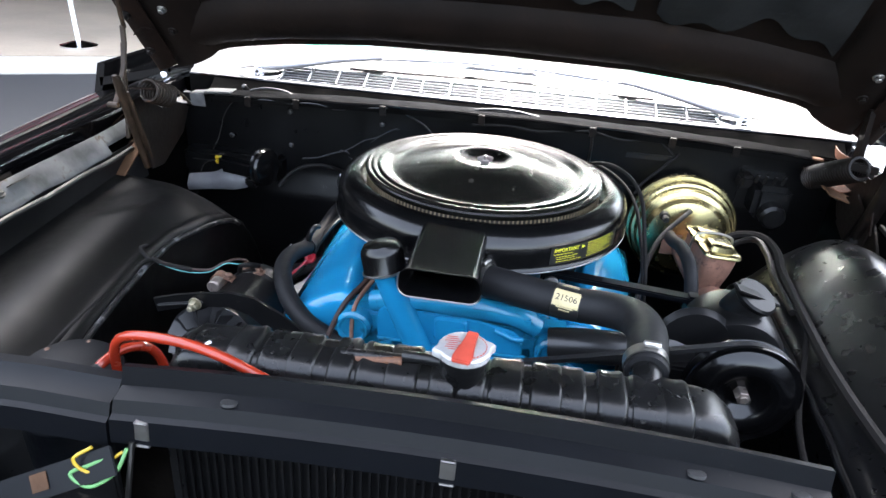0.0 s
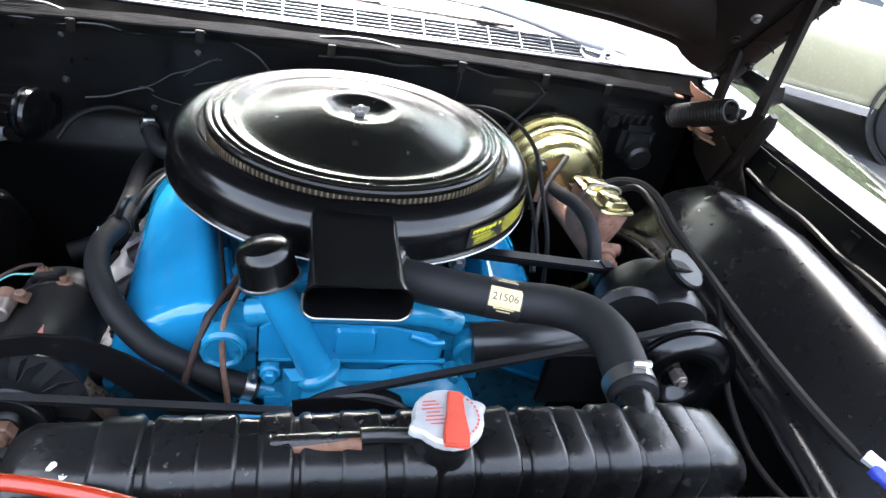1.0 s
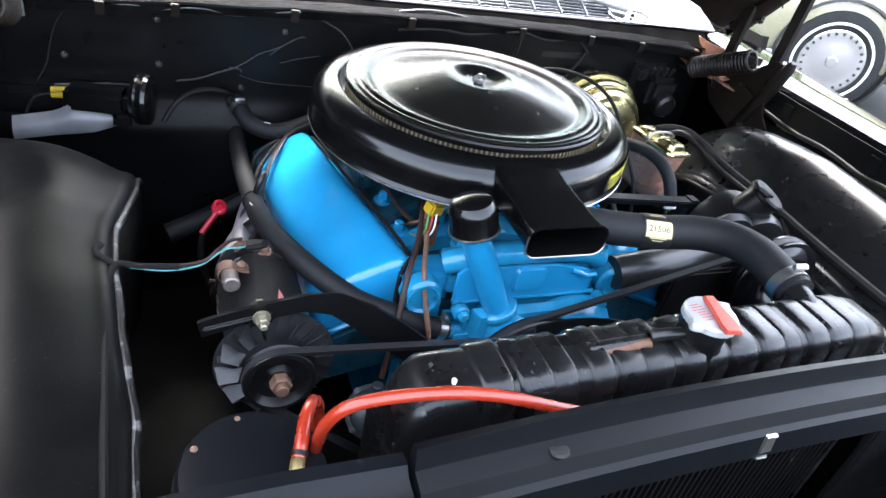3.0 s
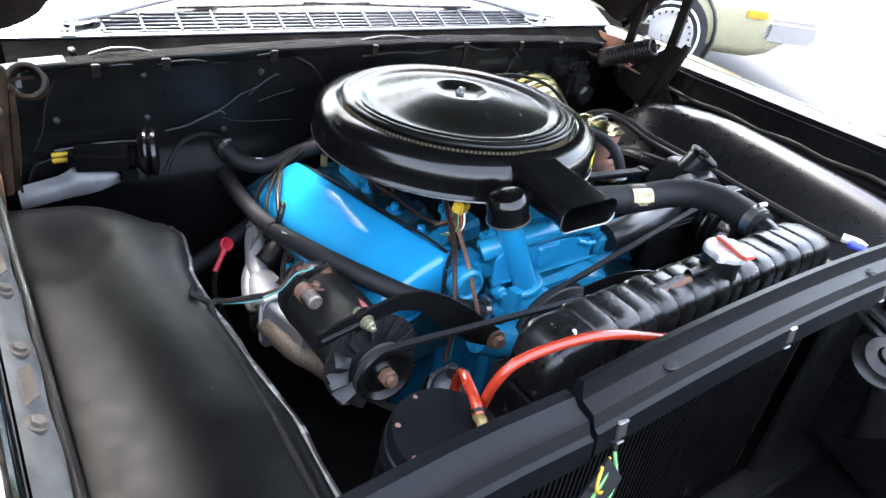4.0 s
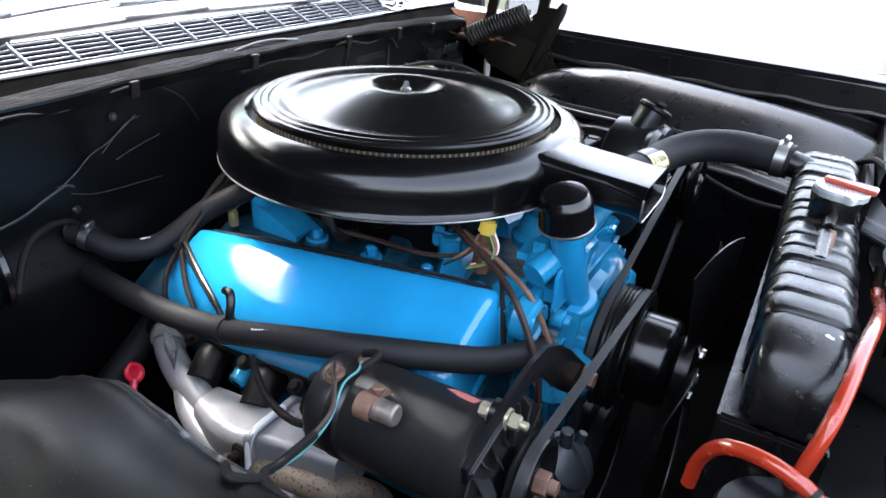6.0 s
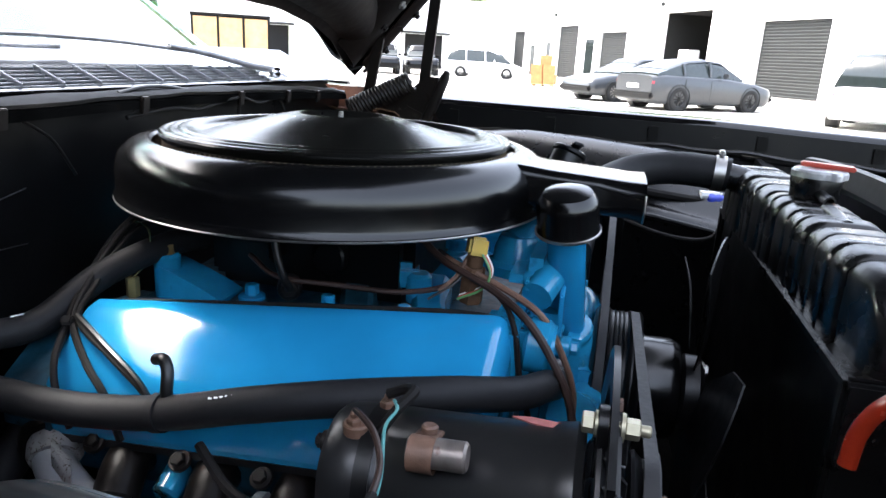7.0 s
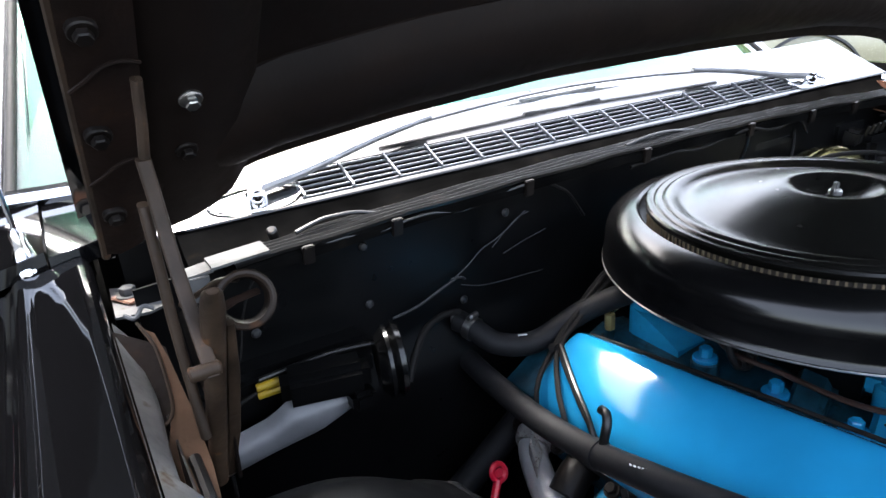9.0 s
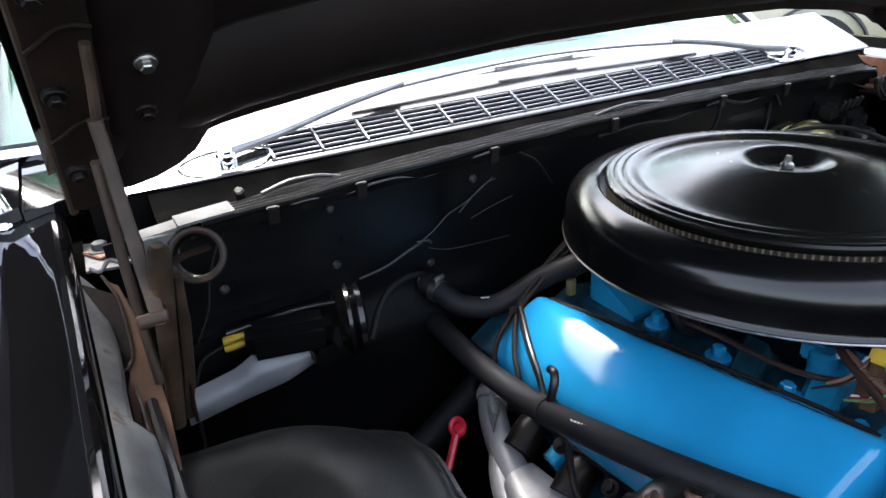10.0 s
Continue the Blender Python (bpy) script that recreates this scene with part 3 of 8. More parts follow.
part("top_flange", loft([[(x, y, seal_z(x) + dz) for y, dz in ((1.782, -0.004), (1.737, -0.004), (1.734, -0.007), (1.734, -0.016), (1.7365, -0.016), (1.738, -0.0075), (1.782, -0.008))] for x in [-0.61 + 1.295 * k / 16 for k in range(17)]]), M_COWLF, fw)
for k in range(4):
    part("seal_rib", tube([(-0.60 + 1.28 * i / 24, 1.7385 + 0.0085 * k, seal_z(-0.60 + 1.28 * i / 24) + 0.001 * k + 0.0012 * math.sin(i * 2 + k)) for i in range(25)], 0.0040, 6, 1), M_SEAL, fw, "grey rubber weather strip")
part("seal_apron", sheet(lambda u, v: (-0.64 + 1.41 * u, 1.768 + 0.054 * v, seal_z(-0.64 + 1.41 * u) - 0.002 + (1.028 - seal_z(-0.64 + 1.41 * u)) * v - 0.008 * math.sin(math.pi * v)), 24, 5, (0, 0.002, -0.003)), M_COWLF, fw, "dusty brown-grey strip below the cowl lip")
for pts, r in (([(-0.412, 1.770, 0.869), (-0.374, 1.7685, 0.876), (-0.342, 1.7675, 0.889), (-0.315, 1.7685, 0.898)], 0.0020), ([(-0.315, 1.7735, 0.896), (-0.293, 1.7725, 0.909), (-0.268, 1.7730, 0.927), (-0.245, 1.7735, 0.935), (-0.22, 1.7735, 0.948), (-0.191, 1.7745, 0.965)], 0.0010),
               ([(-0.322, 1.7690, 0.899), (-0.306, 1.7685, 0.898), (-0.300, 1.769, 0.893)], 0.0018), ([(-0.231, 1.7735, 0.911), (-0.197, 1.7735, 0.921), (-0.156, 1.7745, 0.929)], 0.0008), ([(-0.303, 1.7735, 0.884), (-0.262, 1.7735, 0.872), (-0.162, 1.7745, 0.866)], 0.0008), ([(-0.25, 1.7735, 0.925), (-0.21, 1.7735, 0.956), (-0.185, 1.7745, 0.962)], 0.0007)):
    part("crease", tube(pts, r, 6, 4), M_SCRATCH, fw, "scuffed crease")
for x, z in ((-0.44, 0.976), (-0.225, 0.970), (-0.44, 0.897), (-0.30, 0.86), (-0.585, 0.905), (0.0, 0.93)):
    part("screw_head", lathe([(0, 0.0040), (0.004, 0.0033), (0.0062, 0)], pose(x, 1.7745, z, 90, 0, 0), 12), M_VANE, fw)
for x in (-0.522, -0.411, -0.216, 0.0, 0.235, 0.40, 0.53):
    part("seal_clip", box((0.014, 0.006, 0.022), (x, 1.7325, seal_z(x) - 0.011), 0.0012, (8, 0, 0)), M_HINGE, fw, "rusty clip")
part("flange_end", sheet(lambda u, v: (-0.625 + 0.062 * u, 1.733 + 0.036 * v, seal_z(-0.6) + 0.0055 + 0.004 * u), 4, 3, (0, 0, -0.003)), M_BARE, fw, "rust-stained flange corner")
part("flange_end", box((0.08, 0.05, 0.004), (0.67, 1.775, 1.004), 0.001, (0, 3, 0)), M_RUSTPAN, fw, "rust-stained flange corner")
part("flange_bracket", merge(box((0.034, 0.004, 0.030), (-0.645, 1.742, 0.990), 0.001, (10, 0, 0)), box((0.040, 0.030, 0.004), (-0.642, 1.755, 1.005), 0.001, (0, -6, 0))), M_BARE, fw, "pale worn corner bracket")
part("flange_tab", merge(rod((-0.543, 1.782, 1.010), (-0.548, 1.772, 1.026), 0.006, 10, 0.002)), M_SEAL, fw, "bent rubber tab")
part("corner_gusset", sheet(lambda u, v: (mx(1, 0.655 + 0.10 * u), 1.62 + 0.20 * v, 0.975 - 0.03 * u + 0.004 * math.sin(9 * v)), 4, 6, (0, 0, -0.003)), M_RUSTPAN, fw, "rusty gusset between firewall and fender")

part("pocket_side", sheet(lambda u, v: (0.748 + 0.006 * math.sin(7 * u), 1.655 + 0.165 * u, 0.968 + 0.052 * v), 8, 4, (0.002, 0, 0)), M_RUSTOR, fw, "orange-brown rusted pocket side")
part("pocket_floor", sheet(lambda u, v: (0.69 + 0.055 * u, 1.66 + 0.10 * v, 0.972 + 0.004 * math.sin(8 * u)), 4, 4, (0, 0, -0.002)), M_RUSTOR, fw, "rusted pocket floor")

# cowl panel with air grille
cowl = thing("cowl", (C, 1.86, 1.0), "black cowl panel with a slatted air intake grille below the windscreen", "cowl")
part("front_face", sheet(lambda u, v: (-0.702 + 1.487 * u, 1.824 - 0.002 * math.sin(math.pi * v), 0.975 + 0.055 * v), 12, 4, (0, 0.003, 0)), M_COWLF, cowl, "dusty front face of the cowl")
part("lip", tube([(-0.702 + 1.487 * k / 20, 1.8255, 1.0288) for k in range(21)], 0.0028, 8, 1), M_BODY, cowl, "rolled glossy lip")
def cowl_z(y):
    return 1.030 + (y - 1.826) * 0.46
GX0, GX1, GY0, GY1 = -0.487, 0.512, 1.832, 1.884
for x0, x1, y0, y1 in ((-0.702, GX0, 1.826, 1.96), (GX1, 0.805, 1.826, 1.96), (GX0, GX1, 1.826, GY0), (GX0, GX1, GY1, 1.96)):
    part("top_panel", sheet(lambda u, v: (x0 + (x1 - x0) * u, y0 + (y1 - y0) * v, cowl_z(y0 + (y1 - y0) * v)), 6, 3, (0, 0, -0.003)), M_COWLTOP, cowl)
part("plenum_back", box((1.50, 0.004, 0.20), (C, 1.955, 0.95)), M_FIRE, cowl)
part("plenum", box((GX1 - GX0, GY1 - GY0, 0.004), ((GX0 + GX1) / 2, (GY0 + GY1) / 2, 1.005)), M_FIRE, cowl)
for k in range(6):
    y = GY0 + 0.004 + (GY1 - GY0 - 0.008) * k / 5
    part("grille_slat", box((GX1 - GX0, 0.0026, 0.0040), ((GX0 + GX1) / 2, y, cowl_z(y) - 0.001), 0.0009, (20, 0, 0)), M_GRILLE, cowl)
for k in range(16):
    x = GX0 + 0.004 + (GX1 - GX0 - 0.008) * k / 15
    part("grille_fin", box((0.0028, GY1 - GY0, 0.008), (x, (GY0 + GY1) / 2, cowl_z((GY0 + GY1) / 2) + 0.0005), 0.0008, (24.5, 0, 0)), M_GRILLE, cowl)


def wiper(x, reach, group):
    """Pivot with its well, arm and blade that lies along the glass."""
    y, z = 1.848, 1.040
    ob = thing("windscreen_wiper", (x, y, z), "dull grey windscreen wiper on a chrome pivot", "wiper", group)
    ring = [(x + 0.046 * math.cos(a) * (1 + 0.25 * abs(math.cos(a))), y + 0.022 * math.sin(a), cowl_z(y + 0.022 * math.sin(a)) + 0.003) for a in [2 * math.pi * k / 24 for k in range(25)]]
    part("bezel", tube(ring, 0.0016, 8, 1), M_CHROME, ob)
    part("well", loft([[(x + (p[0] - x) * k, y + (p[1] - y) * k, p[2] - 0.003 + dz) for p in ring[:-1]] for k, dz in ((1.0, 0.0), (0.9, -0.004), (0.5, -0.007))]), M_CHROME, ob, "dished chrome well")
    part("pivot", merge(rod((x, y, z - 0.006), (x, y - 0.006, z + 0.012), 0.013, 18, 0.003), rod((x, y - 0.006, z + 0.012), (x, y - 0.009, z + 0.019), 0.008, 6, 0.001)), M_CHROME, ob)
    e = (x + reach * 0.78, 1.905, 1.090)
    part("arm", tube([(x, y, z + 0.012), (x + reach * 0.2, 1.862, 1.060), (x + reach * 0.5, 1.885, 1.078), e], 0.005, 8, 5, (0.0075, 0.0045)), M_WIPERD, ob)
    g = 1 if reach > 0 else -1
    part("blade", tube([(e[0] - 0.08 * g, 1.903, 1.081), (e[0] + 0.10 * g, 1.912, 1.092), (e[0] + 0.24 * g, 1.918, 1.096), (e[0] + 0.36 * g, 1.922, 1.097)], 0.0035, 6, 4), M_WIPERD, ob, "dark wiper blade")


wiper(-0.540, 0.36, "wipers")
wiper(0.561, -0.34, "wipers")

# windscreen, pillars, roof and what lies behind the glass
ws = thing("car_body", (C, 2.6, 0.0), "black car body with a curved windscreen in chrome trim", "car body")
def wsf(u, v):
    x = C + (u - 0.5) * (1.71 - 0.25 * v)
    k = abs(u - 0.5) * 2
    return (x, 1.945 + 0.20 * k ** 3 + v * 0.62, 1.075 - 0.05 * k ** 2 + v * 0.45)
glass_pane = part("windscreen", sheet(wsf, 28, 10, (0, 0.003, -0.004)), M_GLASS, ws, "green-tinted curved glass", angle=60)
glass_pane.visible_shadow = False
for v, r in ((0.0, 0.016), (1.0, 0.012)):
    part("trim", tube([wsf(k / 24, v) for k in range(25)], r, 8, 2), M_CHROME, ws, "chrome windscreen moulding")
for u in (0.0, 1.0):
    part("pillar", tube([wsf(u, k / 8) for k in range(9)], 0.019, 12, 2), M_CHROME, ws, "chrome windscreen pillar")
    inner = 0.013 if u == 0.0 else 0.987
    part("pillar_seal", tube([wsf(inner, k / 8) for k in range(9)], 0.008, 10, 2), M_RUBBER, ws, "black rubber windscreen seal")
for s in (-1, 1):
    # Added sheets: they keep the bright yard from showing through the glass corners.
    part("glass_backing", sheet(lambda u, v: Vector(wsf(0.5 + s * (0.497 - 0.075 * u), v * 0.98)) + Vector((0, 0.016 + 0.02 * u, -0.012)), 4, 8, (0, 0.006, 0)), M_BACKING, ws, "dark turquoise sheet added behind the glass corner")
part("roof", sheet(lambda u, v: (C + (u - 0.5) * 1.42, 2.56 + 1.5 * v, 1.525 + 0.05 * math.sin(math.pi * u) + 0.03 * math.sin(math.pi * v)), 14, 10, (0, 0, -0.02)), M_BODY, ws)
for s in (-1, 1):
    part("side", sheet(lambda u, v: (mx(s, 0.99 + 0.06 * math.sin(math.pi * v)), 1.86 + 2.9 * u, 0.32 + 0.70 * v), 8, 8, (-s * 0.02, 0, 0)), M_BODY, ws)
    part("belt_top", sheet(lambda u, v: (mx(s, 0.80 + 0.19 * v), 1.86 + 2.9 * u, 1.030 - 0.045 * v), 8, 3, (0, 0, -0.02)), M_BODY, ws)
    part("cowl_side", sheet(lambda u, v: (mx(s, 0.735 + 0.062 * v), 1.852 + 0.30 * u, 1.034 - 0.009 * v), 6, 3, (0, 0, -0.02)), M_BODY, ws)
    part("door_trim", sheet(lambda u, v: (mx(s, 0.70 + 0.085 * v), 2.10 + 1.3 * u, 1.00 + 0.03 * v), 4, 4, (0, 0, -0.02)), M_TRIM, ws, "turquoise door trim")
    pane = part("side_window", sheet(lambda u, v: (mx(s, 0.80 - 0.10 * v), 2.16 + 0.42 * v + (1.1 - 0.42 * v) * u, 1.045 + 0.46 * v), 4, 4, (s * 0.004, 0, 0)), M_GLASS, ws, "green-tinted side window")
    pane.visible_shadow = False
    part("window_frame", tube([(mx(s, 0.80), 2.30, 1.045), (mx(s, 0.80), 3.3, 1.045)], 0.008, 8, 2), M_CHROME, ws, "chrome window sill trim")
part("dashboard", box((1.44, 0.34, 0.10), (C, 2.20, 0.985), 0.03), M_TRIM, ws, "turquoise padded dashboard")
for s in (-1, 1):
    part("rear_pillar", sheet(lambda u, v: (mx(s, 0.80 - 0.11 * v), 3.15 + 0.10 * v + (0.95 - 0.25 * v) * u, 1.03 + 0.50 * v), 6, 6, (s * 0.03, 0, 0)), M_TRIM, ws, "rear roof pillar with turquoise trim")
part("parcel_shelf", box((1.4, 0.5, 0.04), (C, 3.95, 1.03), 0.01), M_TRIM, ws, "turquoise rear shelf")
part("seat_back", box((1.3, 0.18, 0.6), (C, 3.1, 0.95), 0.05), M_SATIN, ws, "dark front seat")
part("tail", box((1.9, 0.7, 0.6), (C, 4.6, 0.7), 0.08), M_BODY, ws)
part("underbody", box((1.9, 4.2, 0.05), (C, 2.0, 0.33)), M_BAY, ws)
for s in (-1, 1):
    for y in (0.95, 4.0):
        part("tyre", lathe([(0.19, -0.1), (0.32, -0.1), (0.345, -0.07), (0.35, 0), (0.345, 0.07), (0.32, 0.1), (0.19, 0.1)], pose(mx(s, 0.84), y, 0.35, 0, 90, 0), 28), M_TYRE, ws, "black tyre")

# radiator support across the front
cs = thing("radiator_support", (C, 0.82, 0.4), "grey-black stepped steel radiator support with clips and holes", "radiator support")
SEC = [(0.846, 0.945), (0.842, 0.971), (0.834, 0.973), (0.829, 0.953), (0.812, 0.948), (0.806, 0.935), (0.800, 0.932), (0.797, 0.905), (0.803, 0.900), (0.812, 0.905), (0.815, 0.928), (0.835, 0.935)]
def crown(x):
    return 0.018 * (1 - ((x - 0.09) / 0.37) ** 2) - 0.003
part("crossmember", loft([[(x, y, z + crown(x)) for y, z in SEC] for x in [-0.277 + 0.691 * k / 14 for k in range(15)]]), M_CORE, cs, angle=25)
SEC2 = [(0.850, 0.92), (0.848, 0.957), (0.836, 0.957), (0.829, 0.950), (0.812, 0.946), (0.806, 0.933), (0.800, 0.930), (0.797, 0.903), (0.803, 0.898), (0.83, 0.90)]
def wing_sec(x, d):
    return [(x, y, z - d) for y, z in SEC2]
part("side_panel", loft([wing_sec(-0.281, 0.006), wing_sec(-0.37, 0.004), wing_sec(-0.43, 0.006), wing_sec(-0.49, 0.012), wing_sec(-0.55, 0.018), wing_sec(-0.73, 0.032)]), M_CORE, cs)
part("side_panel", loft([wing_sec(0.416, 0.03), wing_sec(0.55, 0.04), wing_sec(0.78, 0.03)]), M_CORE, cs)
for x in (-0.157, 0.291, 0.385):
    part("hole_plug", lathe([(0, 0.0005), (0.007, 0.0005), (0.0085, 0), (0.0085, -0.003), (0, -0.003)], pose(x, 0.819, 0.9520 + crown(x), -17, 0, 0), 16), M_INK, cs, "dark round hole")
for x in (-0.242, 0.065, 0.33):
    part("clip", merge(box((0.015, 0.003, 0.020), (x, 0.7985, 0.921 + crown(x)), 0.001, (-8, 0, 0)), box((0.015, 0.010, 0.003), (x, 0.802, 0.931 + crown(x)), 0.001), box((0.015, 0.008, 0.003), (x, 0.799, 0.904 + crown(x)), 0.001)), M_STEEL, cs, "bright steel clip")
for s in (-1, 1):
    part("side_post", box((0.35, 0.012, 0.45), (C + s * 0.53, 0.86, 0.67), 0.003), M_SATIN, cs)
part("lower_bar", box((1.5, 0.06, 0.06), (C, 0.84, 0.42), 0.01), M_SATIN, cs)

front = thing("front_panel", (C, 0.2, 0.0), "black front grille panel and splash pan ahead of the radiator", "front panel")
part("grille_panel", box((1.9, 0.03, 0.38), (C, 0.05, 0.62), 0.01), M_SATIN, front)
part("splash_pan", box((1.5, 0.8, 0.01), (C, 0.45, 0.42), 0.003), M_FIRE, front)
part("header", sheet(lambda u, v: (C + (u - 0.5) * 1.9, 0.04 + 0.22 * v, 0.80 + 0.02 * v), 8, 4, (0, 0, -0.01)), M_BODY, front)
part("bay_floor", box((1.1, 1.0, 0.01), (C, 1.32, 0.40), 0.003), M_BAY, front)

# open hood
HA = radians(47)
HREAR = [(0.0, (1.680, 1.165)), (0.25, (1.690, 1.160)), (0.45, (1.715, 1.140)), (0.58, (1.740, 1.118)), (0.68, (1.760, 1.085)), (0.735, (1.768, 1.062))]
def hood_pt(off, d, lift=0.0):
    y, z = interp(HREAR, abs(off))
    bow = 0.012 * math.sin(min(1.0, d / 1.4) * math.pi)
    return (C + off, y - math.cos(HA) * d + math.sin(HA) * (lift + bow), z + math.sin(HA) * d + math.cos(HA) * (lift + bow))
hood = thing("open_hood", (C, 1.74, 1.06), "open black car hood, its rusty brown underside with torn grey insulation", "hood")
part("outer_skin", sheet(lambda u, v: hood_pt((u - 0.5) * 1.52, -0.01 + v * 1.45, 0.03 + 0.02 * math.sin(math.pi * u)), 30, 16, (0, 0.003, 0.003)), M_BODY, hood)
part("inner_panel", sheet(lambda u, v: hood_pt((u - 0.5) * 1.47, v * 1.42, -0.004 + 0.006 * math.sin(13 * u) * math.sin(3 * v)), 40, 20, (0, 0.003, 0.003)), M_HOOD, hood, "rusty brown-black inner panel")
def rear_rib(u, v):
    return hood_pt((u - 0.5) * 1.44, 0.02 + 0.12 * v, -0.005 - 0.028 * math.sin(math.pi * v) ** 0.7)
part("rear_rib", sheet(rear_rib, 40, 8, (0, 0.002, 0.002)), M_HOOD, hood)
for s in (-1, 1):
    part("side_flange", sheet(lambda u, v: hood_pt(s * (0.737 + 0.004 * v), 0.0 + 1.40 * u, 0.032 - 0.06 * v), 18, 4, (-s * 0.003, 0, 0)), M_BODY, hood, "side flange of the hood")
    part("side_rib", sheet(lambda u, v: hood_pt(s * (0.60 + 0.13 * v), 0.01 + 1.3 * u, -0.006 - 0.03 * math.sin(math.pi * v) ** 0.6), 18, 6, (0, 0.002, 0.002)), M_HOOD, hood)
    part("hinge_plate", sheet(lambda u, v: hood_pt(s * (0.745 - 0.045 * u), 0.03 + 0.30 * v, -0.040 - 0.004 * math.sin(math.pi * u)), 4, 10, (0, 0.003, 0.003)), M_RUSTDK, hood, "rusty brown hinge strip")
    for d in (0.145, 0.25, 0.36):
        part("strap_step", tube([hood_pt(s * (0.746 - 0.046 * k / 8), d + 0.014 * math.sin(math.pi * k / 8), -0.0445) for k in range(9)], 0.0016, 6, 2), M_RUSTDK, hood, "raised step of the hinge strip")
    part("flange_lip", tube([hood_pt(s * 0.746, 0.02 + 0.06 * k, -0.036) for k in range(12)], 0.004, 8, 2), M_HINGELIT if s < 0 else M_HINGE, hood, "rusty rolled lip")
    for d, o, l in ((0.178, 0.664, -0.035), (0.118, 0.668, -0.035), (0.30, 0.732, -0.044), (0.202, 0.734, -0.044), (0.097, 0.733, -0.044)):
        a, b = Vector(hood_pt(s * o, d, l + 0.004)), Vector(hood_pt(s * o, d, l - 0.003))
        part("hinge_bolt", merge(rod(a, b, 0.0095, 16, 0.001), rod(b, b + (b - a) * 0.9, 0.0062, 6, 0.001)), M_STEEL if d == 0.178 else M_HINGE, hood)
rng = random.Random(3)
for x0, x1, d0, d1 in ((-0.50, -0.12, 0.24, 0.62), (-0.05, 0.22, 0.20, 0.60), (0.26, 0.58, 0.18, 0.66)):
    ph = rng.random() * 9
    def felt(u, v):
        e = 0.018 * math.sin(7 * u + ph) + 0.012 * math.sin(19 * u + ph)
        return hood_pt(x0 + (x1 - x0) * u, d0 + e * (1 - v) + (d1 - d0) * v, -0.016 - 0.014 * abs(math.sin(5 * u + 4 * v + ph)) * (0.4 + 0.6 * math.sin(9 * v + ph) ** 2))
    part("insulation_mat", sheet(felt, 24, 18, (0, 0.006, 0.006)), M_FELT, hood, "torn sagging grey fibre insulation", angle=70)


def far_hinge(s):
    """Hood hinge: bracket, coil spring, lever and two links up to the hood."""
    X = lambda o: mx(s, o + 0.015)
    HM = M_HINGE
    ob = thing("hood_hinge", (X(0.69), 1.6, 0.87), "rusty brown hood hinge with a coil spring and two links", "hinge", "hood hinges")
    part("base_plate", prism([(1.555, 0.865), (1.60, 0.862), (1.735, 0.925), (1.745, 0.985), (1.70, 0.985), (1.665, 0.955), (1.62, 0.93)], X(0.716), X(0.721), "yz", 0.001), M_RUSTDK, ob, "rust-brown base plate")
    part("side_plate", prism([(1.555, 0.885), (1.60, 0.880), (1.70, 0.925), (1.735, 0.985), (1.69, 1.000), (1.62, 1.005), (1.565, 1.052), (1.535, 1.052)], X(0.694), X(0.698), "yz", 0.001), HM, ob, "dark stamped side plate")
    # Black patch on the plate stands in for a shaded hole.
    part("hole_patch", prism([(1.600, 0.958), (1.632, 0.958), (1.626, 0.980)], X(0.6925), X(0.6945), "yz"), M_INK, ob, "black patch for the shade in a triangular opening")
    part("gusset", prism([(1.50, 0.905), (1.57, 0.862), (1.70, 0.905), (1.74, 0.96), (1.68, 0.985), (1.58, 0.975)], X(0.700), X(0.705), "yz", 0.001), HM, ob)
    part("bracket_foot", sheet(lambda u, v: (X(0.66 + 0.08 * u), 1.53 + 0.09 * v, 0.866 + 0.012 * u), 4, 4, (0, 0, -0.004)), HM, ob)
    spine = [(X(0.700), 1.610, 0.850), (X(0.697), 1.578, 0.920), (X(0.692), 1.545, 0.99), (X(0.688), 1.520, 1.050), (X(0.687), 1.514, 1.066)]
    rings = []
    for (x, y, z), w, dp in zip(spine, (0.012, 0.0125, 0.0128, 0.0118, 0.0070), (0.011, 0.012, 0.0125, 0.011, 0.006)):
        rings.append([(x + u, y + v * 0.9, z + v * 0.35) for u, v in rounded(2 * w, 2 * dp, min(w, dp) * 0.75, 4)])
    part("lever", loft(rings), HM, ob, "thick curved lever with a rounded end", angle=50)
    part("lever_slot", box((0.003, 0.006, 0.085), (X(0.6855), 1.541, 0.975), 0.001, (-24, 0, 0)), M_RUSTDK, ob, "worn slot in the lever")
    part("lever_web", prism([(1.60, 0.89), (1.565, 0.97), (1.60, 0.985), (1.645, 0.965), (1.65, 0.91)], X(0.680), X(0.684), "yz", 0.001), HM, ob)
    a, b = (Vector((X(0.640), 1.725, 0.972)), Vector((X(0.662), 1.590, 1.040)))
    m = axis_pose(a, b)
    L = (b - a).length
    coil = [m @ Vector((0.0205 * math.cos(k * 0.33), 0.0205 * math.sin(k * 0.33), L * k / 359)) for k in range(360)]
    part("spring", tube(coil, 0.0040, 6, 1), HM, ob, "rusty coil spring")
    part("spring_anchor", box((0.056, 0.008, 0.016), (X(0.672), b.y + 0.012, b.z - 0.002), 0.002, (0, 8 * s, 0)), HM, ob)
    part("spring_hook", box((0.07, 0.05, 0.006), (X(0.665), 1.735, a.z - 0.006), 0.002), HM, ob)
    for y, z, d, o in ((1.580, 1.02, 0.30, 0.708), (1.725, 0.99, 0.10, 0.722)):
        top = Vector(hood_pt(s * 0.70, d, -0.03))
        bot = Vector((X(o), y, z - 0.06))
        side = Vector((0, 1, 0))
